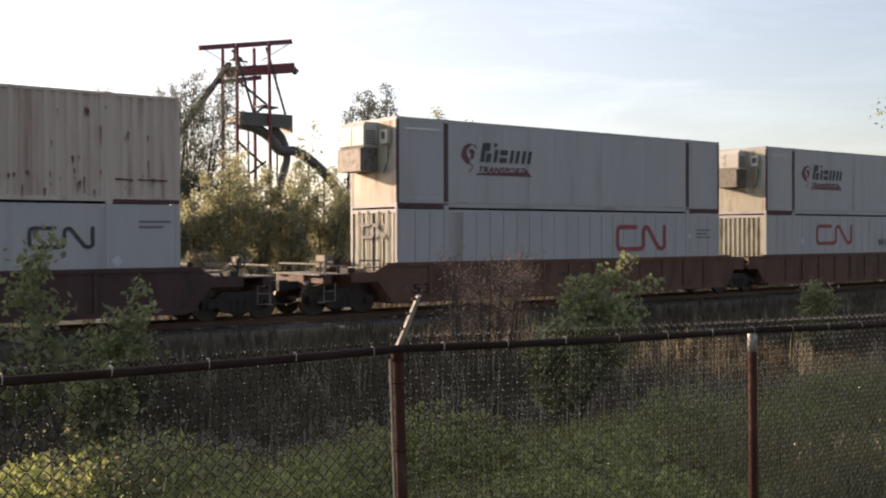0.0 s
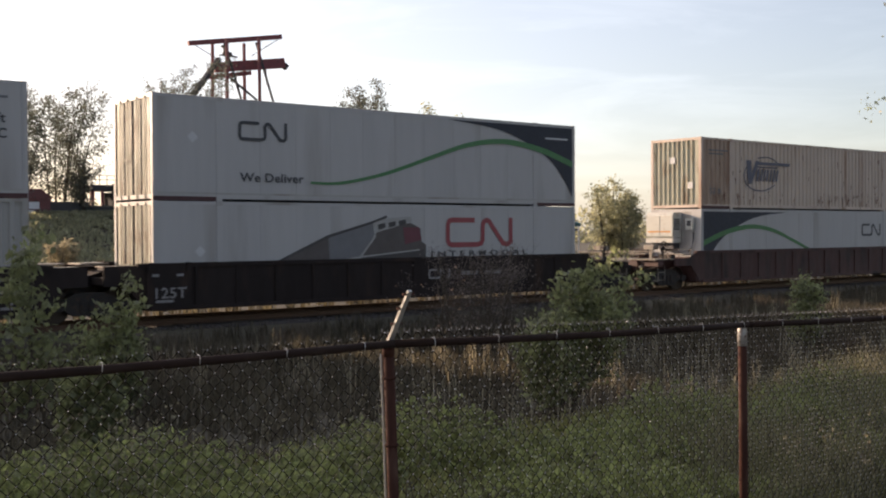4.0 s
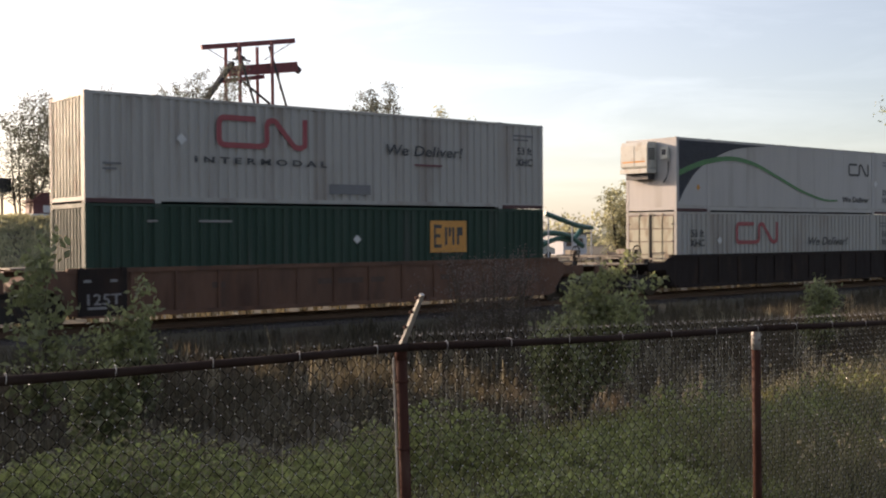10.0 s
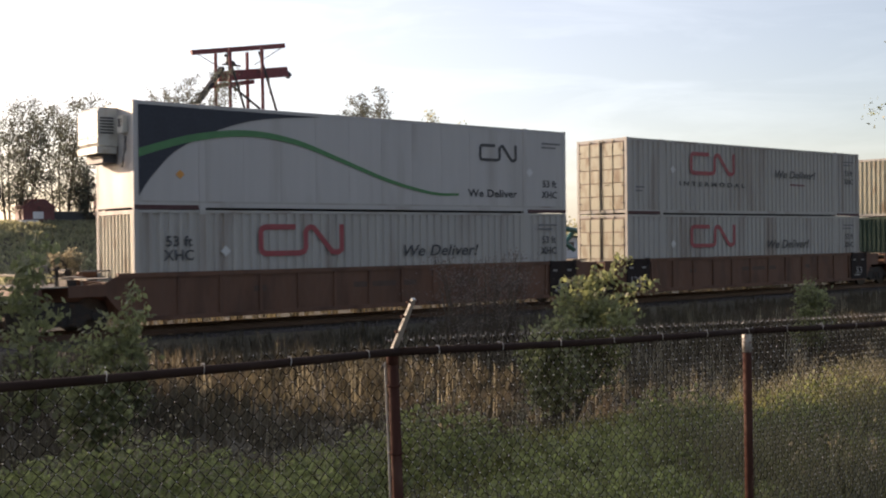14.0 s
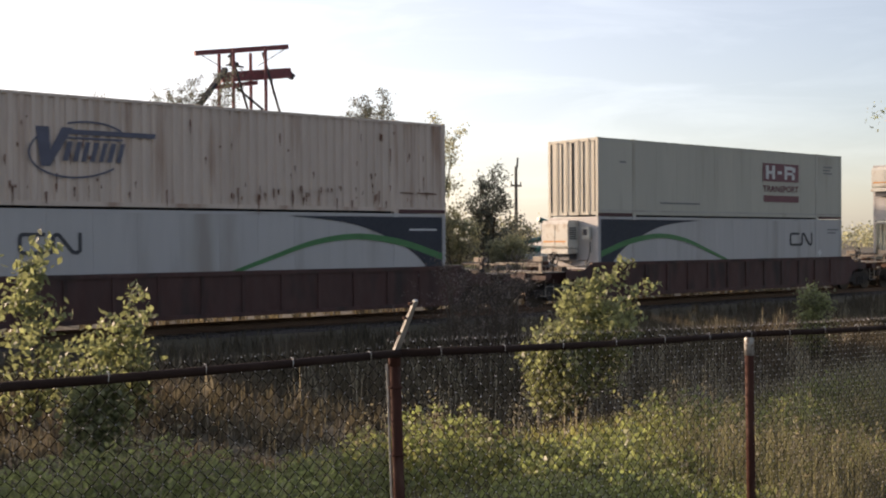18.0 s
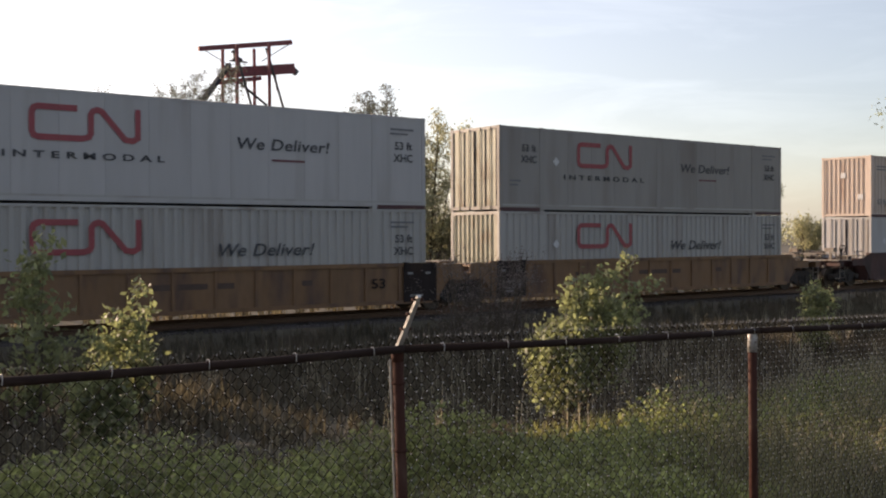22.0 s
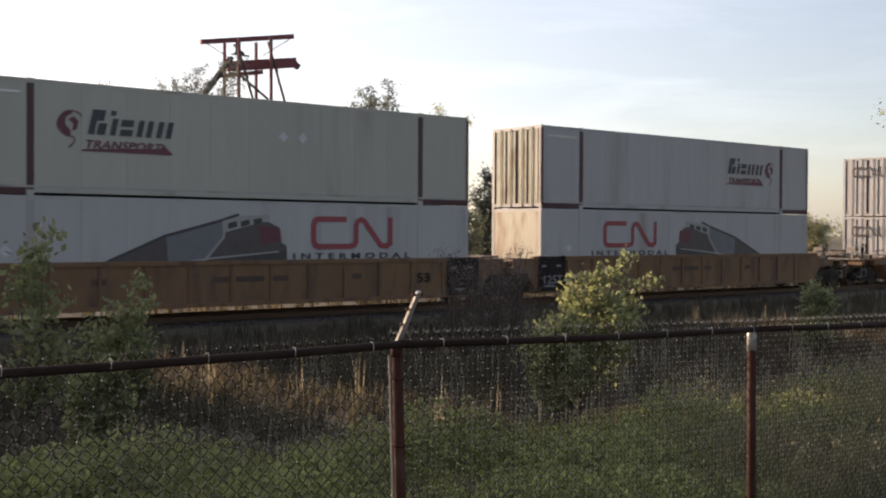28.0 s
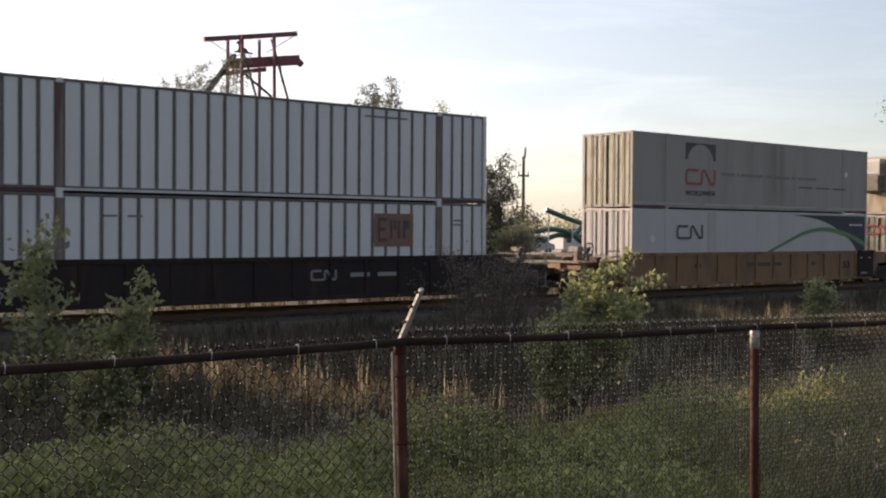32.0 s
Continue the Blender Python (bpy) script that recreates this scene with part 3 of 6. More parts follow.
def lettering(parent, words, x, z, size, material, shear=0.0, width=None, label="", y=FACE):
    """Words centred at x, with their foot at z, on the near side."""
    meshes, wide = text_meshes(words, size, shear, material)
    k = width / wide if width else 1.0
    for me in meshes:
        ob = part("letter", me, None, parent, label)
        ob.matrix_local = pose(x, y, z, 90) @ Matrix.Diagonal((k, 1, 1, 1))


def decal(name, make, material, parent, label="", x=0.0, z=0.0, key=None):
    me = cached(key or name, make, material)
    return part(name, me, None, parent, label, (x, 0, z))


def meander(w, h, t):
    """The flat meandering band of the carrier's mark, w by h, in a line t wide."""
    def make():
        bm = bmesh.new()
        q = t / 2
        r = 0.16 * h
        band(bm, [(w * 0.42, h - q), (r + q, h - q), (q + 0.3 * r, h - q - 0.3 * r), (q, h - q - r), (q, q + r), (q + 0.3 * r, q + 0.3 * r), (q + r, q),
                  (w * 0.46, q), (w * 0.52, q + 0.3 * r), (w * 0.54, q + r), (w * 0.54, h - q - r), (w * 0.56, h - q - 0.3 * r), (w * 0.60, h - q),
                  (w * 0.64, h - q - 0.25 * r), (w - q - 0.12 * w, q + 0.2 * r), (w - q - 0.05 * w, q), (w - q, q + 0.6 * r), (w - q, h)], t, FACE - 0.004, FACE)
        return bm
    return make


def carrier_mark(parent, x0, z0, x1, z1, material, label):
    w, h = x1 - x0, z1 - z0
    t = 0.17 * h
    decal("carrier_mark", meander(w, h, t), material, parent, label, x0, z0, ("carrier_mark", round(w, 2), round(h, 2)))


def curve_pts(pts, n=6):
    """A smooth line through a few points."""
    p = [Vector(q) for q in pts]
    out = []
    for i in range(len(p) - 1):
        a, b, c, d = p[max(i - 1, 0)], p[i], p[i + 1], p[min(i + 2, len(p) - 1)]
        for k in range(n):
            t = k / n
            out.append(0.5 * (2 * b + (c - a) * t + (2 * a - 5 * b + 4 * c - d) * t * t + (3 * b - a - 3 * c + d) * t ** 3))
    out.append(p[-1])
    return out


def swoosh(parent, flip):
    """Dark corner with a curved edge and a rising green line; flip 1: the corner lies to the front, -1: to the rear."""
    def make_corner():
        bm = bmesh.new()
        edge = curve_pts([(2.2, 2.78), (4.6, 2.52), (6.6, 1.75), (7.5, 0.95), (7.93, 0.35)])
        q = [(flip * a.x, a.y) for a in edge] + [(flip * 7.93, 2.785)]
        prism(bm, q if flip > 0 else q[::-1], FACE - 0.002, FACE)
        return bm

    def make_line():
        bm = bmesh.new()
        p = curve_pts([(-3.1, 0.58), (-2.0, 0.6), (-0.3, 0.95), (1.5, 1.52), (3.1, 2.0), (4.7, 2.17), (6.4, 1.95), (7.93, 1.50)])
        n = len(p)
        q = [(flip * p[i].x, p[i].y - 0.035 - 0.08 * i / n) for i in range(n)] + [(flip * p[i].x, p[i].y + 0.035 + 0.08 * i / n) for i in range(n - 1, -1, -1)]
        prism(bm, q if flip > 0 else q[::-1], FACE - 0.006, FACE - 0.001)
        return bm
    decal("corner_panel", make_corner, M_NAVY, parent, "dark blue curved corner graphic", key=("corner", flip))
    decal("green_stripe", make_line, M_GRNLINE, parent, "thin wavy green stripe", key=("stripe", flip))


def engine_picture(parent, x0, flip):
    """A flat printed picture of a locomotive, its nose at x0; flip 1: nose to the front."""
    def poly(name, pts, material, y, k=0):
        def make():
            bm = bmesh.new()
            q = [(flip * a, b) for a, b in pts]
            prism(bm, q if flip > 0 else q[::-1], FACE - y - 0.002, FACE - y + 0.001)
            return bm
        decal(name, make, material, parent, "", x0, 0, (name, flip, k))
    poly("printed_tail", [(-5.4, 1.1), (-3.6, 1.86), (-3.55, 1.1)], M_LOCOBROWN, 0.0)
    poly("printed_body", [(-3.55, 1.1), (-3.6, 1.86), (-1.95, 2.3), (-1.9, 1.85), (-2.5, 1.1)], M_LOCOGREY, 0.0)
    poly("printed_front", [(-2.5, 1.1), (-1.9, 1.85), (-1.85, 2.1), (-0.5, 2.3), (-0.1, 2.12), (-0.05, 1.7), (0.12, 1.6), (0.12, 1.2), (-0.2, 1.1)], M_LOCOBROWN, 0.001)
    poly("printed_roof", [(-5.4, 1.1), (-3.62, 1.84), (-1.95, 2.28), (-1.4, 2.46), (-1.45, 2.53), (-1.97, 2.36), (-3.65, 1.92), (-5.5, 1.13)], M_LOCODARK, 0.003)
    poly("printed_cab", [(-1.95, 2.3), (-1.38, 2.45), (-0.48, 2.5), (-0.45, 2.33), (-0.95, 2.22), (-1.9, 1.98)], M_LOCOPALE, 0.004)
    for k in range(3):
        poly("printed_window", [(-1.78 + 0.4 * k, 2.24 + 0.06 * k), (-1.5 + 0.4 * k, 2.31 + 0.05 * k), (-1.48 + 0.4 * k, 2.15 + 0.06 * k), (-1.75 + 0.4 * k, 2.08 + 0.06 * k)], M_LOCODARK, 0.007, k)
    poly("printed_nose", [(-0.8, 2.16), (-0.16, 2.16), (-0.06, 1.76), (-0.72, 1.62)], M_MAROON, 0.005)
    poly("printed_frame", [(-2.6, 1.1), (-2.3, 1.26), (-0.1, 1.42), (0.12, 1.5), (0.12, 1.2), (-0.2, 1.1)], M_LOCODARK, 0.003)
    poly("printed_edge", [(-2.52, 1.2), (-1.94, 1.86), (-1.9, 2.06), (-1.84, 2.06), (-1.87, 1.84), (-2.44, 1.2)], M_LOCOPALE, 0.006)
    poly("printed_stripe", [(-3.5, 1.14), (-2.4, 1.28), (-0.15, 1.46), (-0.15, 1.42), (-2.4, 1.23), (-3.5, 1.1)], M_LOCOPALE, 0.008)


def bars_word(parent, spec, material, label, shear=0.0):
    """A brand name as plain slanted bars: (x, z, width, height) each."""
    for x, z, w, h in spec:
        def make():
            bm = bmesh.new()
            prism(bm, [(0, 0), (w, 0), (w + shear * h, h), (shear * h, h)], FACE - 0.004, FACE)
            return bm
        decal("brand_bar", make, material, parent, label, x, z, ("bar", round(w, 3), round(h, 3), shear))


def blob_mark(parent, x, z, r, material, label):
    def make():
        bm = bmesh.new()
        head = curve_pts([(0.35, 1.25), (-0.35, 1.2), (-0.95, 0.6), (-1.1, -0.1), (-0.6, -0.75), (-0.05, -0.95), (0.05, -0.45), (-0.35, 0.0), (-0.3, 0.65), (0.1, 0.95)], 3)
        prism(bm, [(p.x * r, p.y * r) for p in head], FACE - 0.004, FACE)
        prism(bm, [(-0.1 * r, 0.5 * r), (0.35 * r, 0.75 * r), (0.75 * r, 0.35 * r), (0.6 * r, -0.3 * r), (0.2 * r, -0.5 * r), (0.3 * r, 0.1 * r)], FACE - 0.004, FACE)
        band(bm, [(p.x * r, p.y * r) for p in curve_pts([(0.35, 1.25), (0.9, 1.0), (1.0, 0.75)], 4)], r * 0.1, FACE - 0.004, FACE)
        band(bm, [(p.x * r, p.y * r) for p in curve_pts([(-0.05, -0.95), (0.3, -1.0), (0.4, -1.4), (-0.1, -1.9)], 4)], r * 0.11, FACE - 0.004, FACE)
        return bm
    decal("brand_emblem", make, material, parent, label, x, z, ("emblem", r))


def shaggy_brand(parent, x, z, rear):
    """Carrier brand: round emblem and slanted bars, with a swept underline."""
    if rear:
        blob_mark(parent, x - 0.36, z + 0.44, 0.3, M_MAROON, "round maroon brand emblem")
        blob = 0.1
    else:
        blob_mark(parent, x + 2.85, z + 0.42, 0.3, M_MAROON, "round maroon brand emblem")
        blob = 0.0
    spec = [(x + blob + a, z + b, w, h) for a, b, w, h in (
        (0.0, 0.24, 0.17, 0.64), (0.23, 0.24, 0.22, 0.3), (0.23, 0.6, 0.2, 0.28), (0.58, 0.24, 0.15, 0.44), (0.61, 0.76, 0.14, 0.12), (0.84, 0.24, 0.34, 0.17),
        (0.88, 0.49, 0.34, 0.18), (1.3, 0.24, 0.15, 0.44), (1.56, 0.24, 0.15, 0.44), (1.85, 0.24, 0.15, 0.44), (2.12, 0.24, 0.15, 0.44))]
    bars_word(parent, spec, M_DARK, "dark slanted brand lettering bars", 0.22)
    lettering(parent, "TRANSPORT", x + 1.05, z - 0.12, 0.3, M_MAROON, 0.25, 2.1)

    def make():
        bm = bmesh.new()
        prism(bm, [(-1.3, 0.0), (1.25, 0.0), (0.95, 0.28), (0.9, 0.16), (-1.2, 0.05)], FACE - 0.003, FACE)
        return bm
    decal("brand_sweep", make, M_MAROON, parent, "", x + 1.2, z - 0.2, "sweep")


def end_wall(parent, kind, side, paint, mark=None):
    """One end: 'doors', 'ribbed', 'plain' or a cooling unit; side -1 is the rear, 1 the front."""
    x = side * HL
    if kind == "ribbed":
        def make():
            bm = corr_wall(-HW + 0.12, HW - 0.12, 0.16, HGT - 0.12, 0, -1, 0.24, 0.045)
            bmesh.ops.transform(bm, matrix=pose(x - side * 0.02, 0, 0, 0, 0, 90 * side), verts=bm.verts)
            return bm
        part("end_wall", cached(("end_wall", "ribbed", side), make, paint), None, parent, "corrugated steel end wall")
        return
    if kind in ("doors", "panelled"):
        for s in (-1, 1):
            def make():
                bm = bmesh.new()
                ya, yb = sorted((s * 0.012, s * (HW - 0.13)))
                xa, xb = sorted((x - side * 0.02, x - side * 0.07))
                box(bm, xa, xb, ya, yb, 0.165, HGT - 0.125)
                return bm
            # panelled leaf is brown so that its colour shades the seams between panels
            door = part("door", cached(("door", kind, side, s), make, M_POSTBROWN if kind == "panelled" else paint), None, parent, "steel end door leaf")
            if kind == "panelled":
                xs = sorted((-side * 0.022, side * 0.012))
                for k in range(10):
                    part("door_panel", cached(("door_panel", side), lambda: boxes((*xs, -0.245, 0.245, 0, 0.475)), paint), None, door, "raised door panel", (x, s * (0.31, 0.88)[k % 2], 0.19 + (k // 2) * 0.512))
                for k in range(4):
                    part("hinge", cached(("hinge", side), lambda: boxes((*sorted((-side * 0.022, side * 0.03)), -0.05, 0.05, 0, 0.05)), M_RECESS), None, door, "dark hinge block", (x, s * (HW - 0.19), 0.4 + k * 0.66))
            for yy in (0.3, 0.82) if kind == "doors" else (0.1, 0.595):
                def rod():
                    bm = bmesh.new()
                    tube(bm, [(x + side * 0.008, s * yy, 0.06), (x + side * 0.008, s * yy, HGT - 0.05)], 0.016, 6)
                    for z in (0.1, HGT - 0.1):
                        box(bm, x + side * 0.002 - 0.025, x + side * 0.002 + 0.025, s * yy - 0.045, s * yy + 0.045, z - 0.025, z + 0.025)
                    if yy < 0.5:
                        box(bm, x + side * 0.03 - 0.012, x + side * 0.03 + 0.012, s * yy - 0.02, s * yy + 0.26 * s, 1.12, 1.15)
                    return bm
                part("lock_rod", cached(("rod", side, s, yy), rod, paint), None, door, "vertical locking rod")

            xa, xb = sorted((x - side * 0.021, x + side * 0.004))
            for yy, w in ((0.03, 0.016), (0.56, 0.018), (HW - 0.16, 0.012)) if kind == "doors" else ((0.02, 0.008),):
                part("door_seal", cached(("seal", side, s, yy), lambda: boxes((xa, xb, s * yy - w, s * yy + w, 0.17, HGT - 0.13)), M_SEAL), None, door, "dark door gasket strip")
        if mark is not None:
            def make():
                bm = meander(1.5, 0.5, 0.1)()
                bmesh.ops.transform(bm, matrix=pose(-HL - 0.012 - 0.045, 0.75, 1.95, 0, 0, -90) @ Matrix.Translation((0, -FACE, 0)), verts=bm.verts)
                return bm
            part("end_mark", cached("end_mark", make, mark), None, parent, "carrier mark on the doors")
        return
    xa, xb = sorted((x - side * 0.01, x - side * 0.08))
    part("end_wall", cached(("end_wall", "plain", side), lambda: boxes((xa, xb, -HW + 0.121, HW - 0.121, 0.161, HGT - 0.121)), paint), None, parent, "flat end wall panel")
    if kind in ("cooler", "cooler_grey"):
        unit = part("cooling_unit", cached(("unit", kind), lambda: unit_shell(kind), M_UNIT), None, parent, "white refrigeration unit housing")
        part("unit_grille", cached(("grille", kind), lambda: unit_grille(kind), M_UNITGREY if kind == "cooler_grey" else M_GRILLE), None, unit, "weathered grey-brown lower housing and louvres" if kind == "cooler_grey" else "dark louvred grille and fan recess")
        part("control_box", cached(("control", kind), lambda: boxes((-HL - 0.16, -HL - 0.011, -0.98, -0.62, 2.05, 2.5)), M_UNIT), None, unit, "small control box")
        if kind == "cooler":
            part("unit_stripe", cached("unit_stripe", lambda: boxes((-HL - 0.585, -HL - 0.578, -0.2, 0.98, 1.94, 2.0)), M_ORANGE), None, unit, "faded orange stripe")
        part("control_screen", cached(("screen", kind), lambda: boxes((-HL - 0.165, -HL - 0.161, -0.9, -0.7, 2.2, 2.42)), M_GRILLE), None, unit)
        bm = bmesh.new()
        tube(bm, [(-HL - 0.06, -0.95, 1.95), (-HL - 0.09, -0.97, 1.6), (-HL - 0.12, -0.9, 1.3), (-HL - 0.06, -0.7, 1.15)], 0.03, 6)
        part("hose", bm, M_GRILLE, unit, "black hose")


def unit_shell(kind):
    bm = bmesh.new()
    zb = 1.72 if kind == "cooler" else 1.95
    prism(bm, [(-HL - 0.52, zb), (-HL - 0.58, zb + 0.08), (-HL - 0.58, 2.62), (-HL - 0.50, 2.76), (-HL - 0.01, 2.76), (-HL - 0.01, zb)], -0.3, 1.06)
    if kind == "cooler":
        prism(bm, [(-HL - 0.60, zb - 0.2), (-HL - 0.60, zb - 0.02), (-HL - 0.05, zb - 0.02), (-HL - 0.05, zb - 0.2)], -0.32, 1.08)
    box(bm, -HL - 0.592, -HL - 0.575, -0.2, 0.96, zb + 0.3, zb + 0.315)
    box(bm, -HL - 0.592, -HL - 0.575, 0.36, 0.375, zb + 0.1, 2.6)
    return bm


def unit_grille(kind):
    bm = bmesh.new()
    if kind == "cooler_grey":
        prism(bm, [(-HL - 0.68, 1.2), (-HL - 0.68, 1.9), (-HL - 0.62, 1.945), (-HL - 0.012, 1.945), (-HL - 0.012, 1.2)], -0.28, 1.04)
        box(bm, -HL - 0.69, -HL - 0.675, -0.2, 0.95, 1.5, 1.52)
    else:
        box(bm, -HL - 0.4, -HL - 0.012, -0.2, 0.95, 1.28, 1.515)
    for k in range(6):
        z = 2.05 + 0.08 * k
        box(bm, -HL - 0.5, -HL - 0.12, -0.312, -0.302, z, z + 0.045)
    return bm


def container(label, paint, wall, rear, end_paint=None, mark=None, rear_paint=None, group="containers on the train"):
    """A 53-foot container, its base centre at the origin; the rear faces -x. Decals are added by the caller."""
    c = empty("shipping_container")
    tagged(c, label, "container", group)
    end_paint = end_paint or paint
    part("frame", cached("frame", make_frame, paint), None, c, "steel edge frame")
    for x in (-6.09, 6.09):
        for y in (-HW + 0.069, HW - 0.069):
            for z in (0.0, HGT - 0.12):
                part("lift_casting", cached("casting", lambda: boxes((-0.09, 0.09, -0.081, 0.081, -0.004, 0.124)), paint), None, c, "", (x, y, z))
    for s, name in ((-1, "side_wall"), (1, "side_wall")):
        y = s * (HW - 0.012)
        spans = ((-HL + 0.14, -6.18), (-6.0, 6.0), (6.18, HL - 0.14))
        for k, (a, b) in enumerate(spans):
            if wall == "ribbed":
                mk = lambda: corr_wall(a, b, 0.17, HGT - 0.09, y, s, 0.29, 0.056)
            elif wall == "light_ribbed":
                wall_sheets(c, a, b, y, s, paint, 0.61, 0.011, "side_panel", "narrow pale side panel")
                continue
            elif wall == "post":
                wall_sheets(c, a, b, y, s, paint, 0.5, 0.058, "side_panel", "white side panel")
                continue
            else:
                wall_sheets(c, a, b, y, s, paint, 1.22, 0.0025, "side_sheet", "")
                continue
            part(name, cached((name, wall, s, k), mk, rear_paint if rear_paint and k == 0 else paint), None, c, "rust-stained corrugated side sheet" if rear_paint and k == 0 else "corrugated side sheet")
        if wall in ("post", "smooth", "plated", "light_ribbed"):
            # post and light_ribbed: dark backing paints the shade in the gaps between panels
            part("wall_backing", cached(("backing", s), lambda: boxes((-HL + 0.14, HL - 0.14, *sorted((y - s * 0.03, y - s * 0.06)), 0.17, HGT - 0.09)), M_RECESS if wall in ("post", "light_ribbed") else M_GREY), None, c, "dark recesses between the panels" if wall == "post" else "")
        for x in (-6.18, 6.0):
            dark = wall == "plated"
            part("lift_post", cached(("lift_post", s, x), lambda: boxes((x, x + 0.18, *sorted((s * HW, s * (HW - 0.07))), 0.12, HGT - 0.12)), M_POSTRED if dark else M_POSTBROWN if wall == "post" else paint), None, c, "dark red-brown lifting post" if dark else "rust-brown lifting post" if wall == "post" else "")
    tall = 0.19 if wall == "plated" else 0.115
    # dark red end strips; on unplated boxes they paint in the gap's shadow
    for x0, x1 in ((-HL + 0.02, -6.2), (6.2, HL - 0.02)):
        part("end_reveal", cached(("reveal", x0, tall), lambda: boxes((x0, x1, -HW - 0.003, -HW + 0.05, 0.0, tall)), M_REVEAL), None, c, "dark red primer strip")
    if wall == "plated":
        for x in (-HL - 0.003, HL - 0.1):
            part("corner_post", cached(("corner_post", x), lambda: boxes((x, x + 0.103, -HW - 0.003, -HW + 0.05, 0.19, HGT - 0.1)), M_POSTRED), None, c, "dark red-brown corner post")
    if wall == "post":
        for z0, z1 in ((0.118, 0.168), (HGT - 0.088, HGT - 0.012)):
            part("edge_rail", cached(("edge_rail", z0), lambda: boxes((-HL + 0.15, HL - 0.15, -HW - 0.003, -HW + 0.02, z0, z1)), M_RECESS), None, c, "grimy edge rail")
    part("roof", cached("roof", make_roof, paint), None, c, "corrugated steel roof")
    part("floor", cached("floor", lambda: boxes((-HL + 0.1, HL - 0.1, -HW + 0.09, HW - 0.09, 0.03, 0.15)), M_SEAL), None, c, "dark underframe")
    end_wall(c, rear, -1, end_paint, mark)
    end_wall(c, "ribbed" if rear != "ribbed" else "doors", 1, paint)
    if wall in ("plated", "smooth"):
        part("rub_rail", cached(("rub", wall), lambda: boxes((-HL + 0.15, HL - 0.15, -HW - 0.004, -HW + 0.01, 0.175, 0.23)), M_GREY), None, c, "dull metal rub rail")
    return c


def make_roof():
    bm = bmesh.new()
    pr = corr_profile(-HL + 0.14, HL - 0.14, 0.6, 0.02)
    a = [bm.verts.new((x, -HW + 0.086, HGT - 0.012 - d)) for x, d in pr]
    b = [bm.verts.new((x, HW - 0.086, HGT - 0.012 - d)) for x, d in pr]
    for i in range(len(pr) - 1):
        bm.faces.new((a[i], a[i + 1], b[i + 1], b[i]))
    return bm


def placard(c, x, z, r=0.16, tone=None):
    """A small diamond, pale as a rule."""
    def make():
        bm = bmesh.new()
        prism(bm, [(-r, 0), (0, -r), (r, 0), (0, r)], FACE - 0.003, FACE)
        return bm
    decal("placard", make, tone or M_PLACARD, c, "orange diamond placard" if tone else "pale diamond placard", x, z, ("placard", r))


def small_print(c, x, z, rows=2, material=None, w=0.9):
    """Unreadable small writing as plain bars."""
    for k in range(rows):
        ww = w * (1.0 - 0.25 * (k % 2))
        decal("print_bar", lambda: boxes((0, ww, FACE - 0.003, FACE, 0, 0.06)), material or M_LOCOGREY, c, "", x, z - 0.14 * k, ("print", round(ww, 2)))


def length_code(c, x, z, size=0.4):
    lettering(c, "53 ft", x, z + 0.3, size, M_DARK)
    lettering(c, "XHC", x, z - 0.08, size, M_DARK)


def plain_carrier(label, paint, wall, rear, top, mark=M_RED, **kw):
    """White or grey box with the red mark, the words below it and the slogan."""
    c = container(label, paint, wall, rear, **kw)
    carrier_mark(c, -4.36, 1.58, -1.44, 2.5, mark, "red meandering carrier mark")
    if top:
        lettering(c, "I N T E R M O D A L", -2.9, 1.14, 0.24, M_DARK, 0, 4.25)
        lettering(c, "We Deliver!", 2.9, 1.62, 0.46, M_DARK, 0.15, 3.05)
        small_print(c, 2.5, 1.3, 1, M_MAROON, 1.1)
    else:
        lettering(c, "We Deliver!", 2.3, 1.5, 0.5, M_DARK, 0.25, 3.1)
    length_code(c, 7.2, 1.55, 0.34)
    small_print(c, 6.7, 2.45, 2)
    small_print(c, -7.6, 1.0, 2, None, 0.5)
    placard(c, -5.4, 1.75)
    return c


def curve_carrier(label, rear, flip, slogan=True, **kw):
    """White box with the dark corner and the green line."""
    c = container(label, M_WHITE, "smooth", rear, **kw)
    swoosh(c, flip)
    if flip > 0:
        carrier_mark(c, -5.5, 1.72, -3.9, 2.28, M_DARK, "charcoal meandering carrier mark")
        placard(c, -6.9, 1.75)
        if slogan:
            lettering(c, "We Deliver", -4.4, 0.56, 0.36, M_DARK, 0, 2.1)
        small_print(c, 6.6, 2.35, 1, M_PLACARD, 1.1)
    else:
        carrier_mark(c, 4.0, 1.72, 5.7, 2.3, M_DARK, "charcoal meandering carrier mark")
        placard(c, 6.3, 1.4)
        if rear.startswith("cooler"):
            placard(c, -6.75, 0.95, 0.13, M_ORANGE)
        if slogan:
            lettering(c, "We Deliver", 4.6, 0.52, 0.36, M_DARK, 0, 2.2)
        length_code(c, 7.25, 0.6, 0.34)
        small_print(c, 6.9, 2.4, 2, M_LOCOGREY)
    return c


def engine_carrier(label, rear, flip, **kw):
    c = container(label, M_WHITE, "smooth", rear, **kw)
    a = -4.92 if flip < 0 else 2.05
    carrier_mark(c, a, 1.5, a + 2.95, 2.48, M_RED, "red meandering carrier mark")
    lettering(c, "I N T E R M O D A L", a + 1.5, 1.22, 0.24, M_DARK, 0, 4.25)
    engine_picture(c, -0.7 if flip < 0 else 1.1, flip)
    placard(c, -6.7, 1.5)
    return c


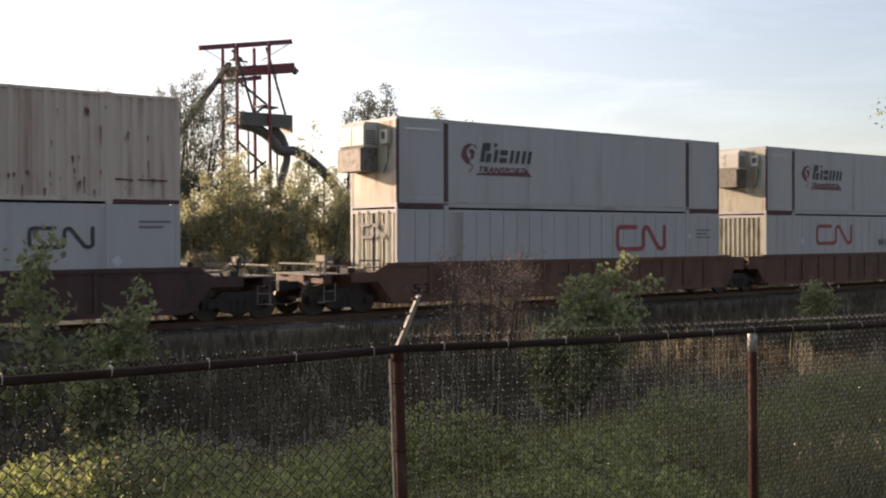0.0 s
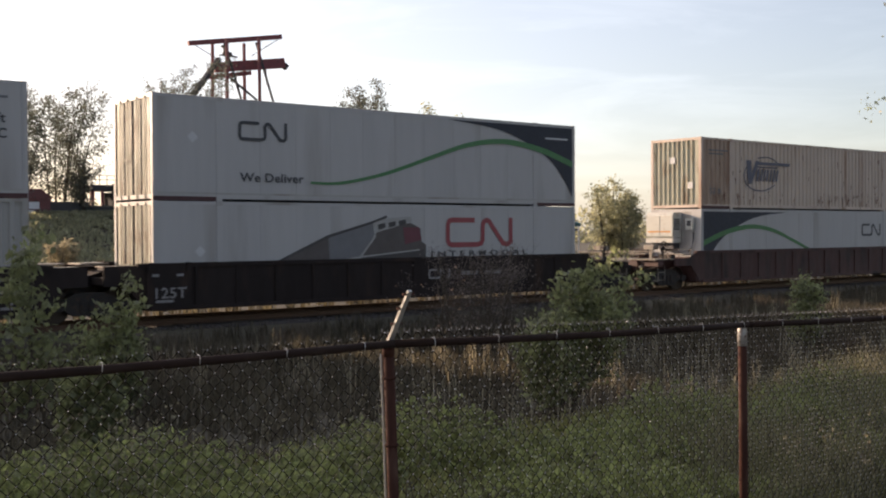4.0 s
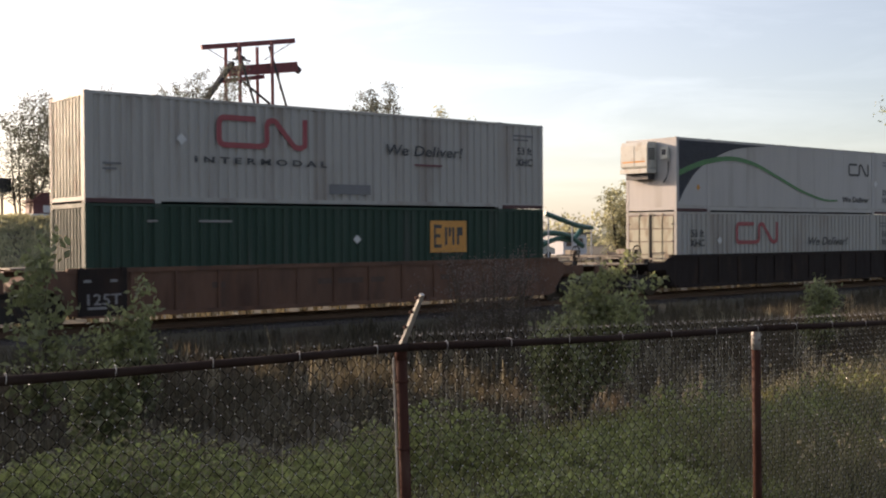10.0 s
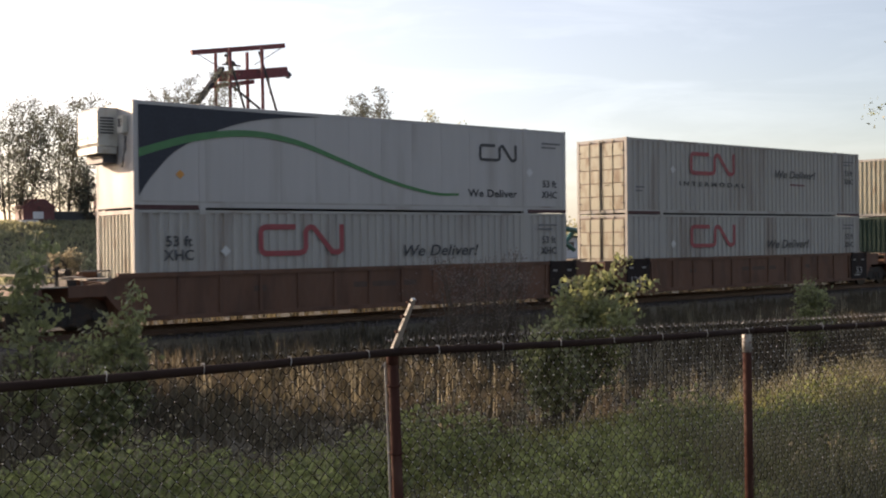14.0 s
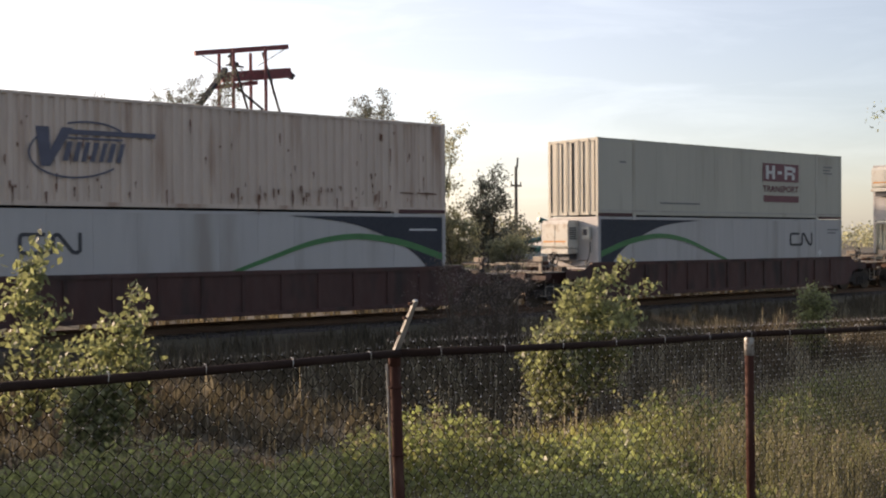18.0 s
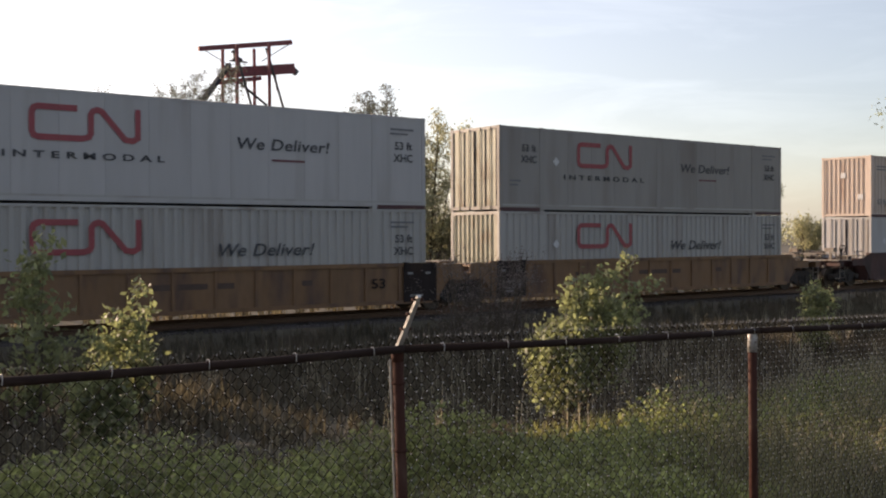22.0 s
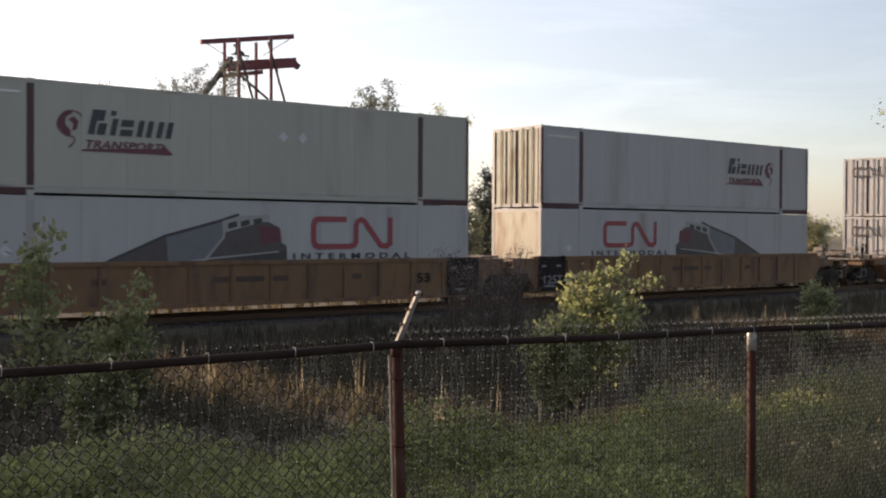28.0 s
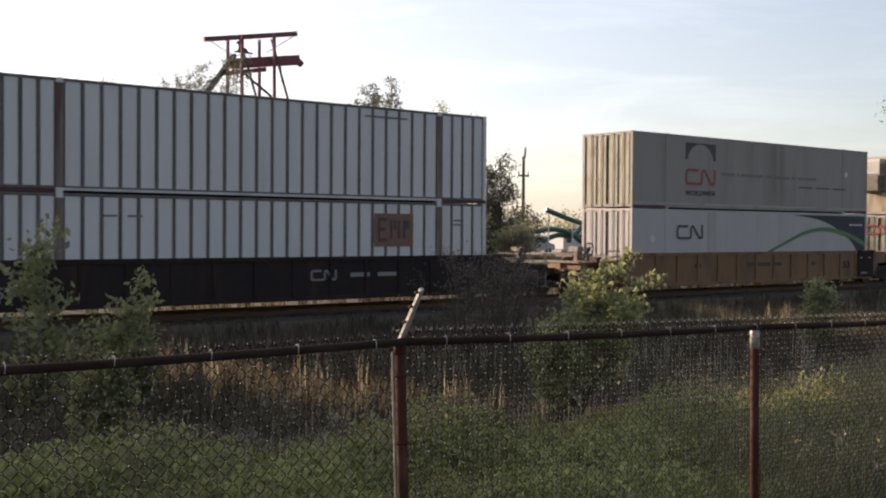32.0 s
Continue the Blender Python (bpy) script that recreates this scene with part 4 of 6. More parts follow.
def brand_box(label, rear, logo_rear, end_paint=None, paint=None):
    """White plated box with dark lifting posts and the round-emblem brand."""
    c = container(label, paint or M_WHITE, "plated", rear, end_paint=end_paint)
    shaggy_brand(c, -4.75 if logo_rear else 2.4, 1.35, logo_rear)
    for z0, z1 in ((0.35, 0.37), (2.5, 2.56)):
        part("hatch_strip", cached(("hatch", z0), lambda: boxes((-7.75, -6.35, -HW - 0.004, -HW + 0.004, z0, z1)), M_ROD), None, c, "thin hatch strip")
    return c


def arched_brand(label, rear, **kw):
    """Tan box: blue bars in a thin oval."""
    c = container(label, M_TAN, "ribbed", rear, **kw)

    def make():
        bm = bmesh.new()
        for q0, q1 in ((0.75, 2.0), (2.75, 5.6)):                     # two open arcs of a slanted oval
            arc = [q0 + (q1 - q0) * k / 16 for k in range(17)]
            band(bm, [(1.3 * math.cos(a) + 0.22 * math.sin(a), 0.72 * math.sin(a)) for a in arc], 0.05, FACE - 0.004, FACE)
        return bm
    decal("brand_oval", make, M_BLUEV, c, "thin blue open oval", -3.9, 1.5, "oval")

    def wedge():
        bm = bmesh.new()
        prism(bm, [(0.0, 1.0), (0.34, 1.0), (0.36, 0.42), (0.66, 1.0), (0.95, 1.0), (0.36, 0.0), (0.12, 0.0)], FACE - 0.004, FACE)
        return bm
    decal("brand_wedge", wedge, M_BLUEV, c, "faded blue wedge", -5.05, 1.05, "wedge")
    bars_word(c, [(-4.38, 1.2, 0.15, 0.5), (-4.12, 1.2, 0.13, 0.5), (-3.9, 1.2, 0.12, 0.5), (-3.68, 1.2, 0.13, 0.5), (-3.44, 1.2, 0.12, 0.5), (-3.22, 1.2, 0.13, 0.5), (-2.98, 1.2, 0.13, 0.5), (-4.2, 1.88, 2.3, 0.13), (-4.3, 1.76, 1.5, 0.06)], M_BLUEV, "faded blue brand bars", 0.25)
    lettering(c, "53 ft", -7.15, 0.6, 0.34, M_LOCOGREY, 0, 0.75)
    small_print(c, -7.6, 2.35, 2, M_LOCOGREY, 1.3)
    rust_marks(c)
    for y, z in ((0.15, 2.0), (-0.75, 0.95)):
        part("placard", cached("end_placard", lambda: boxes((-HL - 0.008, -HL + 0.02, -0.13, 0.13, -0.13, 0.13)), M_PLACARD), None, c, "white placard on the end wall", pose(0, y, z))
    return c


def rust_marks(c):
    """Short rust drips where the paint is knocked, most of them low down and towards the front."""
    rng = random.Random(len(c.name) + 5)
    bm = bmesh.new()
    for k in range(100):
        x = rng.uniform(1.8, 7.5) if k < 50 else rng.uniform(-7.6, -5.2) if k < 68 else rng.uniform(-5, 2)
        z = rng.uniform(0.3, 0.75) if rng.random() < 0.65 else rng.uniform(0.8, 2.5)
        h, w = rng.uniform(0.05, 0.26) * (2.4 if rng.random() < 0.25 else 1), rng.uniform(0.01, 0.032)
        prism(bm, [(x - w, z), (x - w * 0.5, z - h * 0.6), (x, z - h), (x + w * 0.7, z - h * 0.5), (x + w, z + 0.02), (x, z + 0.05)], FACE - 0.003, FACE)
    for x in (6.25, 6.9, 7.2):
        prism(bm, [(x, 0.62), (x + 0.5, 0.6), (x + 0.5, 0.64), (x, 0.66)], FACE - 0.003, FACE)
    ob = part("rust_mark", bm, M_RUST, c, "dark rust drips on the paint")
    ob["kind"] = "stuff"


def block_brand(c, x, z, s, tone):
    """Square orange sign with dark bars."""
    decal("sign_panel", lambda: boxes((0, s, FACE - 0.004, FACE, 0, s * 0.68)), tone, c, "square brand sign", x, z, ("sign", s))
    for k, (a, b, w, h) in enumerate(((0.10, 0.10, 0.05, 0.5), (0.15, 0.52, 0.16, 0.07), (0.15, 0.32, 0.12, 0.07), (0.15, 0.10, 0.16, 0.07), (0.40, 0.16, 0.06, 0.38), (0.50, 0.34, 0.06, 0.2), (0.60, 0.16, 0.06, 0.38), (0.73, 0.16, 0.06, 0.38), (0.79, 0.36, 0.10, 0.18))):
        decal("sign_bar", lambda: boxes((0, s * w, FACE - 0.008, FACE - 0.0035, 0, s * h)), M_LOCODARK, c, "", x + a * s, z + b * s, ("signbar", s, k))


# ---- well cars ----
SILL_Y = 1.44


def side_outline(er, ef, coupled_r, coupled_f):
    """Outline of one side of a unit in x and z."""
    zr, zf = (1.28 if coupled_r else 1.5), (1.28 if coupled_f else 1.5)
    return [(-er, 0.98), (-8.9, 0.98), (-8.35, 0.32), (8.35, 0.32), (8.9, 0.98), (ef, 0.98), (ef, zf), (9.0, zf), (8.6, 1.5), (-8.6, 1.5), (-9.0, zr), (-er, zr)]


def make_side(er, ef, cr, cf, s):
    bm = bmesh.new()
    prism(bm, side_outline(er, ef, cr, cf), *sorted((s * SILL_Y, s * (SILL_Y - 0.03))))
    return bm


def wheel_mesh():
    bm = bmesh.new()
    for r, y0, y1 in ((0.48, 0.04, 0.07), (0.455, -0.07, 0.04), (0.16, -0.1, 0.09)):
        tube(bm, [(0, y0, 0), (0, y1, 0)], r, 20)
    return bm


def truck(parent, x, name="truck"):
    """A two-axle truck under x."""
    tr = part(name, cached("bolster", lambda: boxes((-0.2, 0.2, -1.05, 1.05, 0.42, 0.78), (-0.45, 0.45, -0.35, 0.35, 0.7, 0.95)), M_TRUCK), None, parent, "grimy cast-steel truck", (x, 0, 0))
    for s in (-1, 1):
        def frame_side():
            bm = bmesh.new()
            prism(bm, [(-1.15, 0.36), (-1.15, 0.60), (-0.75, 0.62), (-0.42, 0.82), (0.42, 0.82), (0.75, 0.62), (1.15, 0.60), (1.15, 0.36), (0.68, 0.38), (0.45, 0.22), (-0.45, 0.22), (-0.68, 0.38)],
                  s * 1.0 - 0.09, s * 1.0 + 0.09)
            for q in (-0.22, 0.0, 0.22):
                tube(bm, [(q, s * 1.06, 0.28), (q, s * 1.06, 0.6)], 0.085, 8)
            for q in (-0.89, 0.89):
                tube(bm, [(q, s * 0.98, 0.46), (q, s * 1.16, 0.46)], 0.12, 10)
            return bm
        part("side_frame", cached(("side_frame", s), frame_side, M_TRUCK), None, tr)
        for q in (-0.89, 0.89):
            w = part("wheel", cached("wheel", wheel_mesh, M_WHEEL), None, tr, "worn steel wheel")
            w.matrix_local = pose(q, s * 0.755, 0.456, 0, 0, 0 if s < 0 else 180)
    for q in (-0.89, 0.89):
        part("axle", cached("axle", lambda: tube_bm([(0, -0.8, 0.456), (0, 0.8, 0.456)], 0.09, 8), M_TRUCK), None, tr, "", (q, 0, 0))
    return tr


def tube_bm(pts, r, n=6):
    bm = bmesh.new()
    tube(bm, pts, r, n)
    return bm


def well_car(label, paint, rear, front, panel, rear_truck, code=True):
    """One unit of a well car; rear and front are 'joint' (shared truck at 9.72 m) or 'coupler' (end deck)."""
    car = empty("well_car")
    tagged(car, label, "rail car", "well cars of the train")
    er, ef = (9.5 if rear == "joint" else 9.9), (9.5 if front == "joint" else 9.9)
    cr, cf = rear == "coupler", front == "coupler"
    for s in (-1, 1):
        side = part("side_sill", cached(("side", rear, front, s), lambda: make_side(er, ef, cr, cf, s), paint), None, car, "deep painted steel side sill")
        ya, yb = sorted((s * (SILL_Y - 0.1), s * (SILL_Y + 0.05)))
        part("top_chord", cached(("chord", s), lambda: boxes((-8.6, 8.6, ya, yb, 1.44, 1.56)), paint), None, side)
        part("bottom_chord", cached(("bchord", s), lambda: boxes((-8.2, 8.2, ya, yb, 0.28, 0.40)), paint), None, side)
        for k in range(12):
            x = -6.9 + k * 1.2545
            yr = sorted((s * SILL_Y, s * (SILL_Y + 0.045)))
            part("rib", cached(("rib", s), lambda: boxes((-0.04, 0.04, *yr, 0.40, 1.44)), paint), None, side, "", (x, 0, 0))
    part("well_floor", cached("well_floor", lambda: boxes((-8.2, 8.2, -1.36, -1.1, 0.30, 0.35), (-8.2, 8.2, 1.1, 1.36, 0.30, 0.35),
         *[(x, x + 0.4, -1.1, 1.1, 0.26, 0.349) for x in (-8.1, -6.2, -3.2, -0.2, 2.8, 5.8, 7.7)]), paint), None, car, "open well floor beams")
    for side, kind, e in ((-1, rear, er), (1, front, ef)):
        def bulk():
            xs = sorted((side * 8.3, side * 8.55))
            return boxes((*xs, -SILL_Y + 0.04, SILL_Y - 0.04, 0.35, 1.3))
        part("bulkhead", cached(("bulk", side), bulk, paint), None, car, "well end bulkhead")
        yn = -SILL_Y - 0.055
        if panel and kind == "joint":
            xs = sorted((side * 8.35, side * 7.05))
            p = part("end_panel", cached(("end_panel", side), lambda: boxes((xs[0], xs[1], yn - 0.01, yn + 0.008, 0.34, 1.55)), M_BLACKCAR), None, car, "black stencilled end panel")
            if code and side > 0 and paint is M_YELLOW:
                lettering(car, "53", 6.1, 0.8, 0.42, M_BLACKCAR, 0, 0.5, "dark stencilled marking", -SILL_Y - 0.05)
            elif code:
                lettering(p, "125T" if side < 0 else "53", side * 7.7, 0.62, 0.4, M_STENCIL, 0, 0.9 if side < 0 else 0.5, "white stencilled marking", yn - 0.012)
            for dx, z, w in ((-0.5, 1.2, 0.2), (0.2, 1.2, 0.2), (-0.4, 0.5, 0.5)):
                part("stencil_bar", cached(("stencil", w), lambda: boxes((0, w, -0.004, 0, 0, 0.07)), M_STENCIL), None, p, "", (side * 7.7 + dx, yn - 0.011, z))
            for dx in (-0.55, 0.55):
                part("bracket", cached("bracket", lambda: boxes((-0.06, 0.06, -0.05, 0.09, 0, 0.22)), M_BLACKCAR), None, p, "", (side * 7.7 + dx, yn, 1.36))
        if kind == "coupler":
            end_deck(car, side, paint)
        else:
            def joint():
                bm = bmesh.new()
                prism(bm, [(side * a, b) for a, b in ((8.5, 0.85), (8.5, 1.45), (9.2, 1.35), (9.66, 1.2), (9.66, 0.98))][::side], -0.55, 0.55)
                box(bm, *sorted((side * 9.0, side * 9.5)), -1.38, 1.38, 1.0, 1.2)
                box(bm, *sorted((side * 8.56, side * 9.45)), -1.38, -0.9, 1.40, 1.46)
                box(bm, *sorted((side * 8.56, side * 9.45)), 0.9, 1.38, 1.40, 1.46)
                return bm
            part("joint_arm", cached(("joint", side), joint, paint), None, car, "articulated joint casting")
            part("walkway", cached(("walk", side, 0), lambda: boxes((*sorted((side * 8.62, side * 9.4)), -1.1, -0.62, 1.47, 1.50)), M_DECK), None, car, "weathered walkway grating")
            part("walkway", cached(("walk", side, 1), lambda: boxes((*sorted((side * 8.7, side * 9.5)), 0.2, 1.1, 1.52, 1.56)), M_DECK), None, car, "weathered walkway grating")
            if side < 0 and rear_truck:
                truck(car, -9.72)
    return car


def end_deck(car, side, paint):
    """Coupled end: centre sill, deck, rails, brake stand, hoses, coupler and truck."""
    S = lambda a, b: sorted((side * a, side * b))
    part("centre_sill", cached(("csill", side), lambda: boxes((*S(8.55, 10.95), -0.42, 0.42, 0.82, 1.22), (*S(10.55, 10.85), -1.38, 1.38, 0.98, 1.2)), paint), None, car, "heavy centre sill and end beam")
    deck = part("end_deck", cached(("deck", side), lambda: boxes((*S(9.55, 10.85), -1.38, -0.2, 1.225, 1.26), (*S(9.55, 10.85), 0.2, 1.38, 1.225, 1.26), (*S(8.7, 9.4), -1.38, -0.5, 1.40, 1.44), (*S(8.7, 9.4), 0.5, 1.38, 1.40, 1.44)), M_DECK), None, car, "weathered open-grid end deck")

    # pale steel on rails, housing and step puts their sunlit look into colour
    def rail(key, pts, r=0.022):
        part("grab_rail", cached(("rail", side, key), lambda: tube_bm([(side * a, b, c) for a, b, c in pts], r, 5), M_DECK), None, deck, "bent pipe grab rail")
    for y in (-1.34, 1.34):
        rail(("corner", y), [(10.8, y, 0.4), (10.8, y, 1.5), (10.2, y, 1.5), (10.2, y, 1.24)], 0.026)
        rail(("side", y), [(8.75, y * 0.97, 1.44), (8.75, y * 0.97, 1.64), (9.5, y * 0.97, 1.64), (9.5, y * 0.97, 1.26)], 0.026)
        for z in (0.45, 0.75):
            rail(("rung", y, z), [(10.8, y, z), (10.4, y, z), (10.4, y, 1.0)], 0.014)
    rail("end", [(10.85, -1.2, 1.2), (10.85, -1.2, 1.55), (10.85, 1.2, 1.55), (10.85, 1.2, 1.2)], 0.026)
    for y in (-0.4, 0.4):
        rail(("upright", y), [(10.85, y, 1.2), (10.85, y, 1.535)], 0.014)

    def stand():
        bm = bmesh.new()
        tube(bm, [(side * 10.0, -0.9, 1.25), (side * 10.0, -0.9, 1.75)], 0.05, 6)
        tube(bm, [(side * 10.0, -0.98, 1.72), (side * 10.0, -0.88, 1.72)], 0.06, 8)
        return bm

    def wheel_ring():
        bm = bmesh.new()
        tube(bm, [(side * 10.0 + 0.22 * math.cos(q), -0.965, 1.72 + 0.22 * math.sin(q)) for q in [6.283 * j / 16 for j in range(17)]], 0.022, 5)
        for q in (0.5, 1.55, 2.6):
            tube(bm, [(side * 10.0 + 0.22 * math.cos(q), -0.965, 1.72 + 0.22 * math.sin(q)), (side * 10.0 - 0.22 * math.cos(q), -0.965, 1.72 - 0.22 * math.sin(q))], 0.012, 4)
        return bm
    part("brake_stand", cached(("stand", side), stand, M_TRUCK), None, deck, "hand brake stand")
    part("brake_wheel", cached(("ring", side), wheel_ring, M_TRUCK), None, deck, "spoked hand brake wheel")
    part("brake_housing", cached(("housing", side), lambda: boxes((*S(10.12, 10.42), -0.78, -0.3, 1.62, 1.8), (*S(10.22, 10.3), -0.6, -0.48, 1.24, 1.62)), M_DECK), None, deck, "pale sheet-metal brake housing on a post")
    part("cross_step", cached(("cross", side), lambda: boxes((*S(10.86, 10.98), -1.36, 1.36, 1.22, 1.26), (*S(10.86, 10.9), -1.36, -1.0, 0.4, 0.44)), M_DECK), None, deck, "pale worn crossover step")
    part("angle_cock", cached(("cock", side), lambda: tube_bm([(side * 10.9, -0.62, 0.98), (side * 11.02, -0.62, 0.94)], 0.07, 8), M_ROD), None, deck, "bright worn angle cock")
    part("valve_box", cached(("valve", side), lambda: boxes((*S(9.6, 9.85), -1.2, -0.6, 1.26, 1.42)), M_TRUCK), None, deck, "dark valve box")
    part("air_tank", cached(("tank", side), lambda: tube_bm([(side * 9.2, 0.5, 1.56), (side * 9.2, 1.2, 1.56)], 0.1, 10), M_TRUCK), None, deck, "small air reservoir")

    def coupler():
        bm = bmesh.new()
        box(bm, *S(10.9, 11.35), -0.13, 0.13, 0.78, 1.02)
        box(bm, *S(11.35, 11.66), -0.2, 0.12, 0.74, 1.06)
        tube(bm, [(side * 11.0, -0.62, 0.92), (side * 11.12, -0.62, 0.6), (side * 11.35, -0.62, 0.4), (side * 11.67, -0.62, 0.36)], 0.036, 6)
        tube(bm, [(side * 10.9, -1.3, 0.95), (side * 10.95, -0.3, 0.8)], 0.018, 5)
        return bm
    part("coupler", cached(("coupler", side), coupler, M_TRUCK), None, car, "cast coupler with an air hose")
    truck(car, side * 9.95)


# ---- the cars and their loads, from the head of the train backwards ----
# offset of the rear of each load from the datum, in metres along the track
# first and last cars never come into view; added for the shadow they cast
OFFSETS = [58.9, 39.51, 20.16, -3.26, -26.67, -46.09, -65.62, -88.90, -108.53, -127.93, -151.35, -174.67, -198.01, -217.30, -236.74, -259.97, -279.42, -298.92, -322.26, -341.75]
WHITE_REEFER = "white refrigerated container with a round emblem and sunlit cooling unit"


def load_pair(i):
    """The lower and the upper container of car i."""
    if i in (0, 1):
        low = plain_carrier("pale ribbed container with a faded red mark, in the well", M_WHITE, "light_ribbed", "ribbed", False, end_paint=M_DOOR)
        up = brand_box(WHITE_REEFER, "cooler_grey", True, end_paint=M_DIRTY)
    elif i == 2:
        low = container("pale lightly ribbed container with a red mark towards its front", M_WHITE, "light_ribbed", "doors", end_paint=M_DOOR, mark=M_DARK)
        carrier_mark(low, 1.96, 1.44, 4.77, 2.43, M_RED, "red meandering carrier mark")
        small_print(low, 6.6, 2.2, 3)
        placard(low, 6.2, 2.0, 0.1)
        up = brand_box(WHITE_REEFER, "cooler_grey", True, end_paint=M_DIRTY)
    elif i == 3:
        low = curve_carrier("white container with a dark curved corner and a cooling unit", "cooler", -1, False)
        up = arched_brand("rust-streaked tan corrugated container with faded blue brand bars", "ribbed", end_paint=M_DOOR, rear_paint=M_TANRUST)
    elif i == 4:
        low = engine_carrier("white container printed with a locomotive, sunlit doors at its end", "doors", 1, end_paint=M_DOOR)
        up = curve_carrier("white container with a green wave and a dark front corner", "doors", 1, end_paint=M_DOOR)
    elif i == 5:
        low = container("off-white corrugated container without a mark, in the well", M_GREY, "ribbed", "doors", end_paint=M_DOOR)
        length_code(low, -6.8, 1.6)
        placard(low, 0.4, 2.0)
        up = plain_carrier("grey-white smooth container with a red mark and slogan", M_WHITE, "smooth", "doors", True, end_paint=M_DOOR)
    elif i in (6, 9):
        low = plain_carrier("off-white corrugated container with a red mark and slogan", M_GREY, "ribbed", "panelled" if i == 6 else "ribbed", False, end_paint=M_DOOR)
        length_code(low, -6.8, 1.6)
        up = curve_carrier("white refrigerated container with a green wave and a dark rear corner", "cooler", -1)
    elif i == 7:
        low = container("dark green corrugated container with an orange brand sign", M_GREEN, "ribbed", "ribbed", end_paint=M_GREEN)
        block_brand(low, 3.1, 1.46, 1.5, M_ORANGE)
        placard(low, 0.3, 1.9, 0.14)
        small_print(low, -6.4, 2.4, 1, M_STENCIL, 0.3)
        small_print(low, -4.9, 2.4, 1, M_STENCIL, 1.0)
        up = plain_carrier("grey corrugated container with a red mark and slogan", M_GREY, "ribbed", "ribbed", True, end_paint=M_DOOR)
        decal("patch", lambda: boxes((0, 1.5, FACE - 0.003, FACE, 0, 0.3)), M_LOCOGREY, up, "brown repaired patch", -0.7, 0.35, "patch")
    elif i == 8:
        low = plain_carrier("grey corrugated container with a red mark and slogan", M_GREY, "ribbed", "panelled", False, end_paint=M_DOOR)
        up = plain_carrier("grey corrugated container with a red mark over small capitals", M_GREY, "ribbed", "panelled", True, end_paint=M_DOOR)
    elif i == 10:
        low = curve_carrier("white container with a dark curved corner and a cooling unit", "cooler", -1, False)
        up = container("cream smooth container with a maroon brand block, doors in sun", M_CREAM, "smooth", "doors")
        bars_word(up, [(2.03, 1.58, 2.63, 0.77)], M_MAROON, "solid maroon brand block")
        for x, z, w, h in ((2.25, 1.68, 0.2, 0.58), (2.45, 1.9, 0.25, 0.13), (2.7, 1.68, 0.2, 0.58), (3.1, 1.9, 0.3, 0.13), (3.6, 1.68, 0.2, 0.58), (3.8, 2.1, 0.4, 0.16), (3.8, 1.88, 0.4, 0.12), (4.15, 1.68, 0.2, 0.25), (4.2, 2.0, 0.2, 0.22)):
            part("brand_bar", cached(("inset", round(w, 2), round(h, 2)), lambda: boxes((0, w, FACE - 0.009, FACE - 0.0035, 0, h)), M_PLACARD), None, up, "pale inset bar", (x, 0, z))
        lettering(up, "TRANSPORT", 3.35, 1.14, 0.38, M_MAROON, 0, 2.6)
        bars_word(up, [(2.1, 0.70, 2.55, 0.28)], M_MAROON, "maroon swept bar")
        small_print(up, -6.9, 2.0, 1, None, 0.35)
        small_print(up, -4.6, 0.5, 1, M_LOCOGREY, 2.4)
        small_print(up, 6.6, 2.3, 3, M_LOCOGREY, 0.7)
    elif i == 11:
        low = curve_carrier("white container with a green wave and a dark front corner", "doors", 1, False, mark=None)
        up = arched_brand("rust-streaked tan corrugated container with a blue oval brand", "ribbed")
    elif i == 12:
        low = plain_carrier("off-white corrugated container with a red mark and slogan", M_GREY, "ribbed", "ribbed", False, end_paint=M_DOOR)
        up = plain_carrier("dull grey smooth container with a red mark, doors in sun", M_DULL, "smooth", "doors", True, end_paint=M_DOOR)
        length_code(up, -6.7, 1.75, 0.34)
    elif i == 13:
        low = plain_carrier("off-white corrugated container with a red mark and slogan", M_GREY, "ribbed", "ribbed", False, end_paint=M_DOOR)
        up = plain_carrier("white refrigerated container with a red mark and slogan", M_WHITE, "smooth", "cooler", True)
    elif i == 14:
        low = curve_carrier("white container with a green wave and a dark front corner", "doors", 1, False, mark=M_DARK)
        up = curve_carrier("white container with a green wave, slogan and marked doors", "doors", 1, mark=M_DARK)
    elif i == 15:
        low = engine_carrier("white container printed with a locomotive, stained plain end", "plain", -1, end_paint=M_DIRTY)
        up = brand_box("white plated container with dark posts, brand near its front", "doors", False, end_paint=M_DOOR)
    elif i == 16:
        low = engine_carrier("white container printed with a locomotive, red mark on its doors", "doors", 1, end_paint=M_DOOR, mark=M_RED)
        up = brand_box(WHITE_REEFER, "cooler_grey", True, end_paint=M_DIRTY, paint=M_CREAM)
        placard(up, 1.1, 1.85)
        placard(up, 1.75, 1.85)
    elif i == 17:
        low = curve_carrier("white container with a green wave and a dark front corner", "doors", 1, False)
        up = container("taupe smooth container with a dark arch over a red mark", M_DULL, "smooth", "doors", end_paint=M_DOOR)

        def arch():
            bm = bmesh.new()
            arc = [(0.93 + 0.8 * math.cos(a), 0.62 * math.sin(a)) for a in [math.pi * k / 12 for k in range(13)]]
            for (a, b), (c, d) in zip(arc, arc[1:]):
                prism(bm, [(a, 0.66), (a, b), (c, d), (c, 0.66)], FACE - 0.004, FACE)
            box(bm, 0.0, 0.13, FACE - 0.004, FACE, 0.0, 0.66)
            box(bm, 1.73, 1.86, FACE - 0.004, FACE, 0.0, 0.66)
            return bm
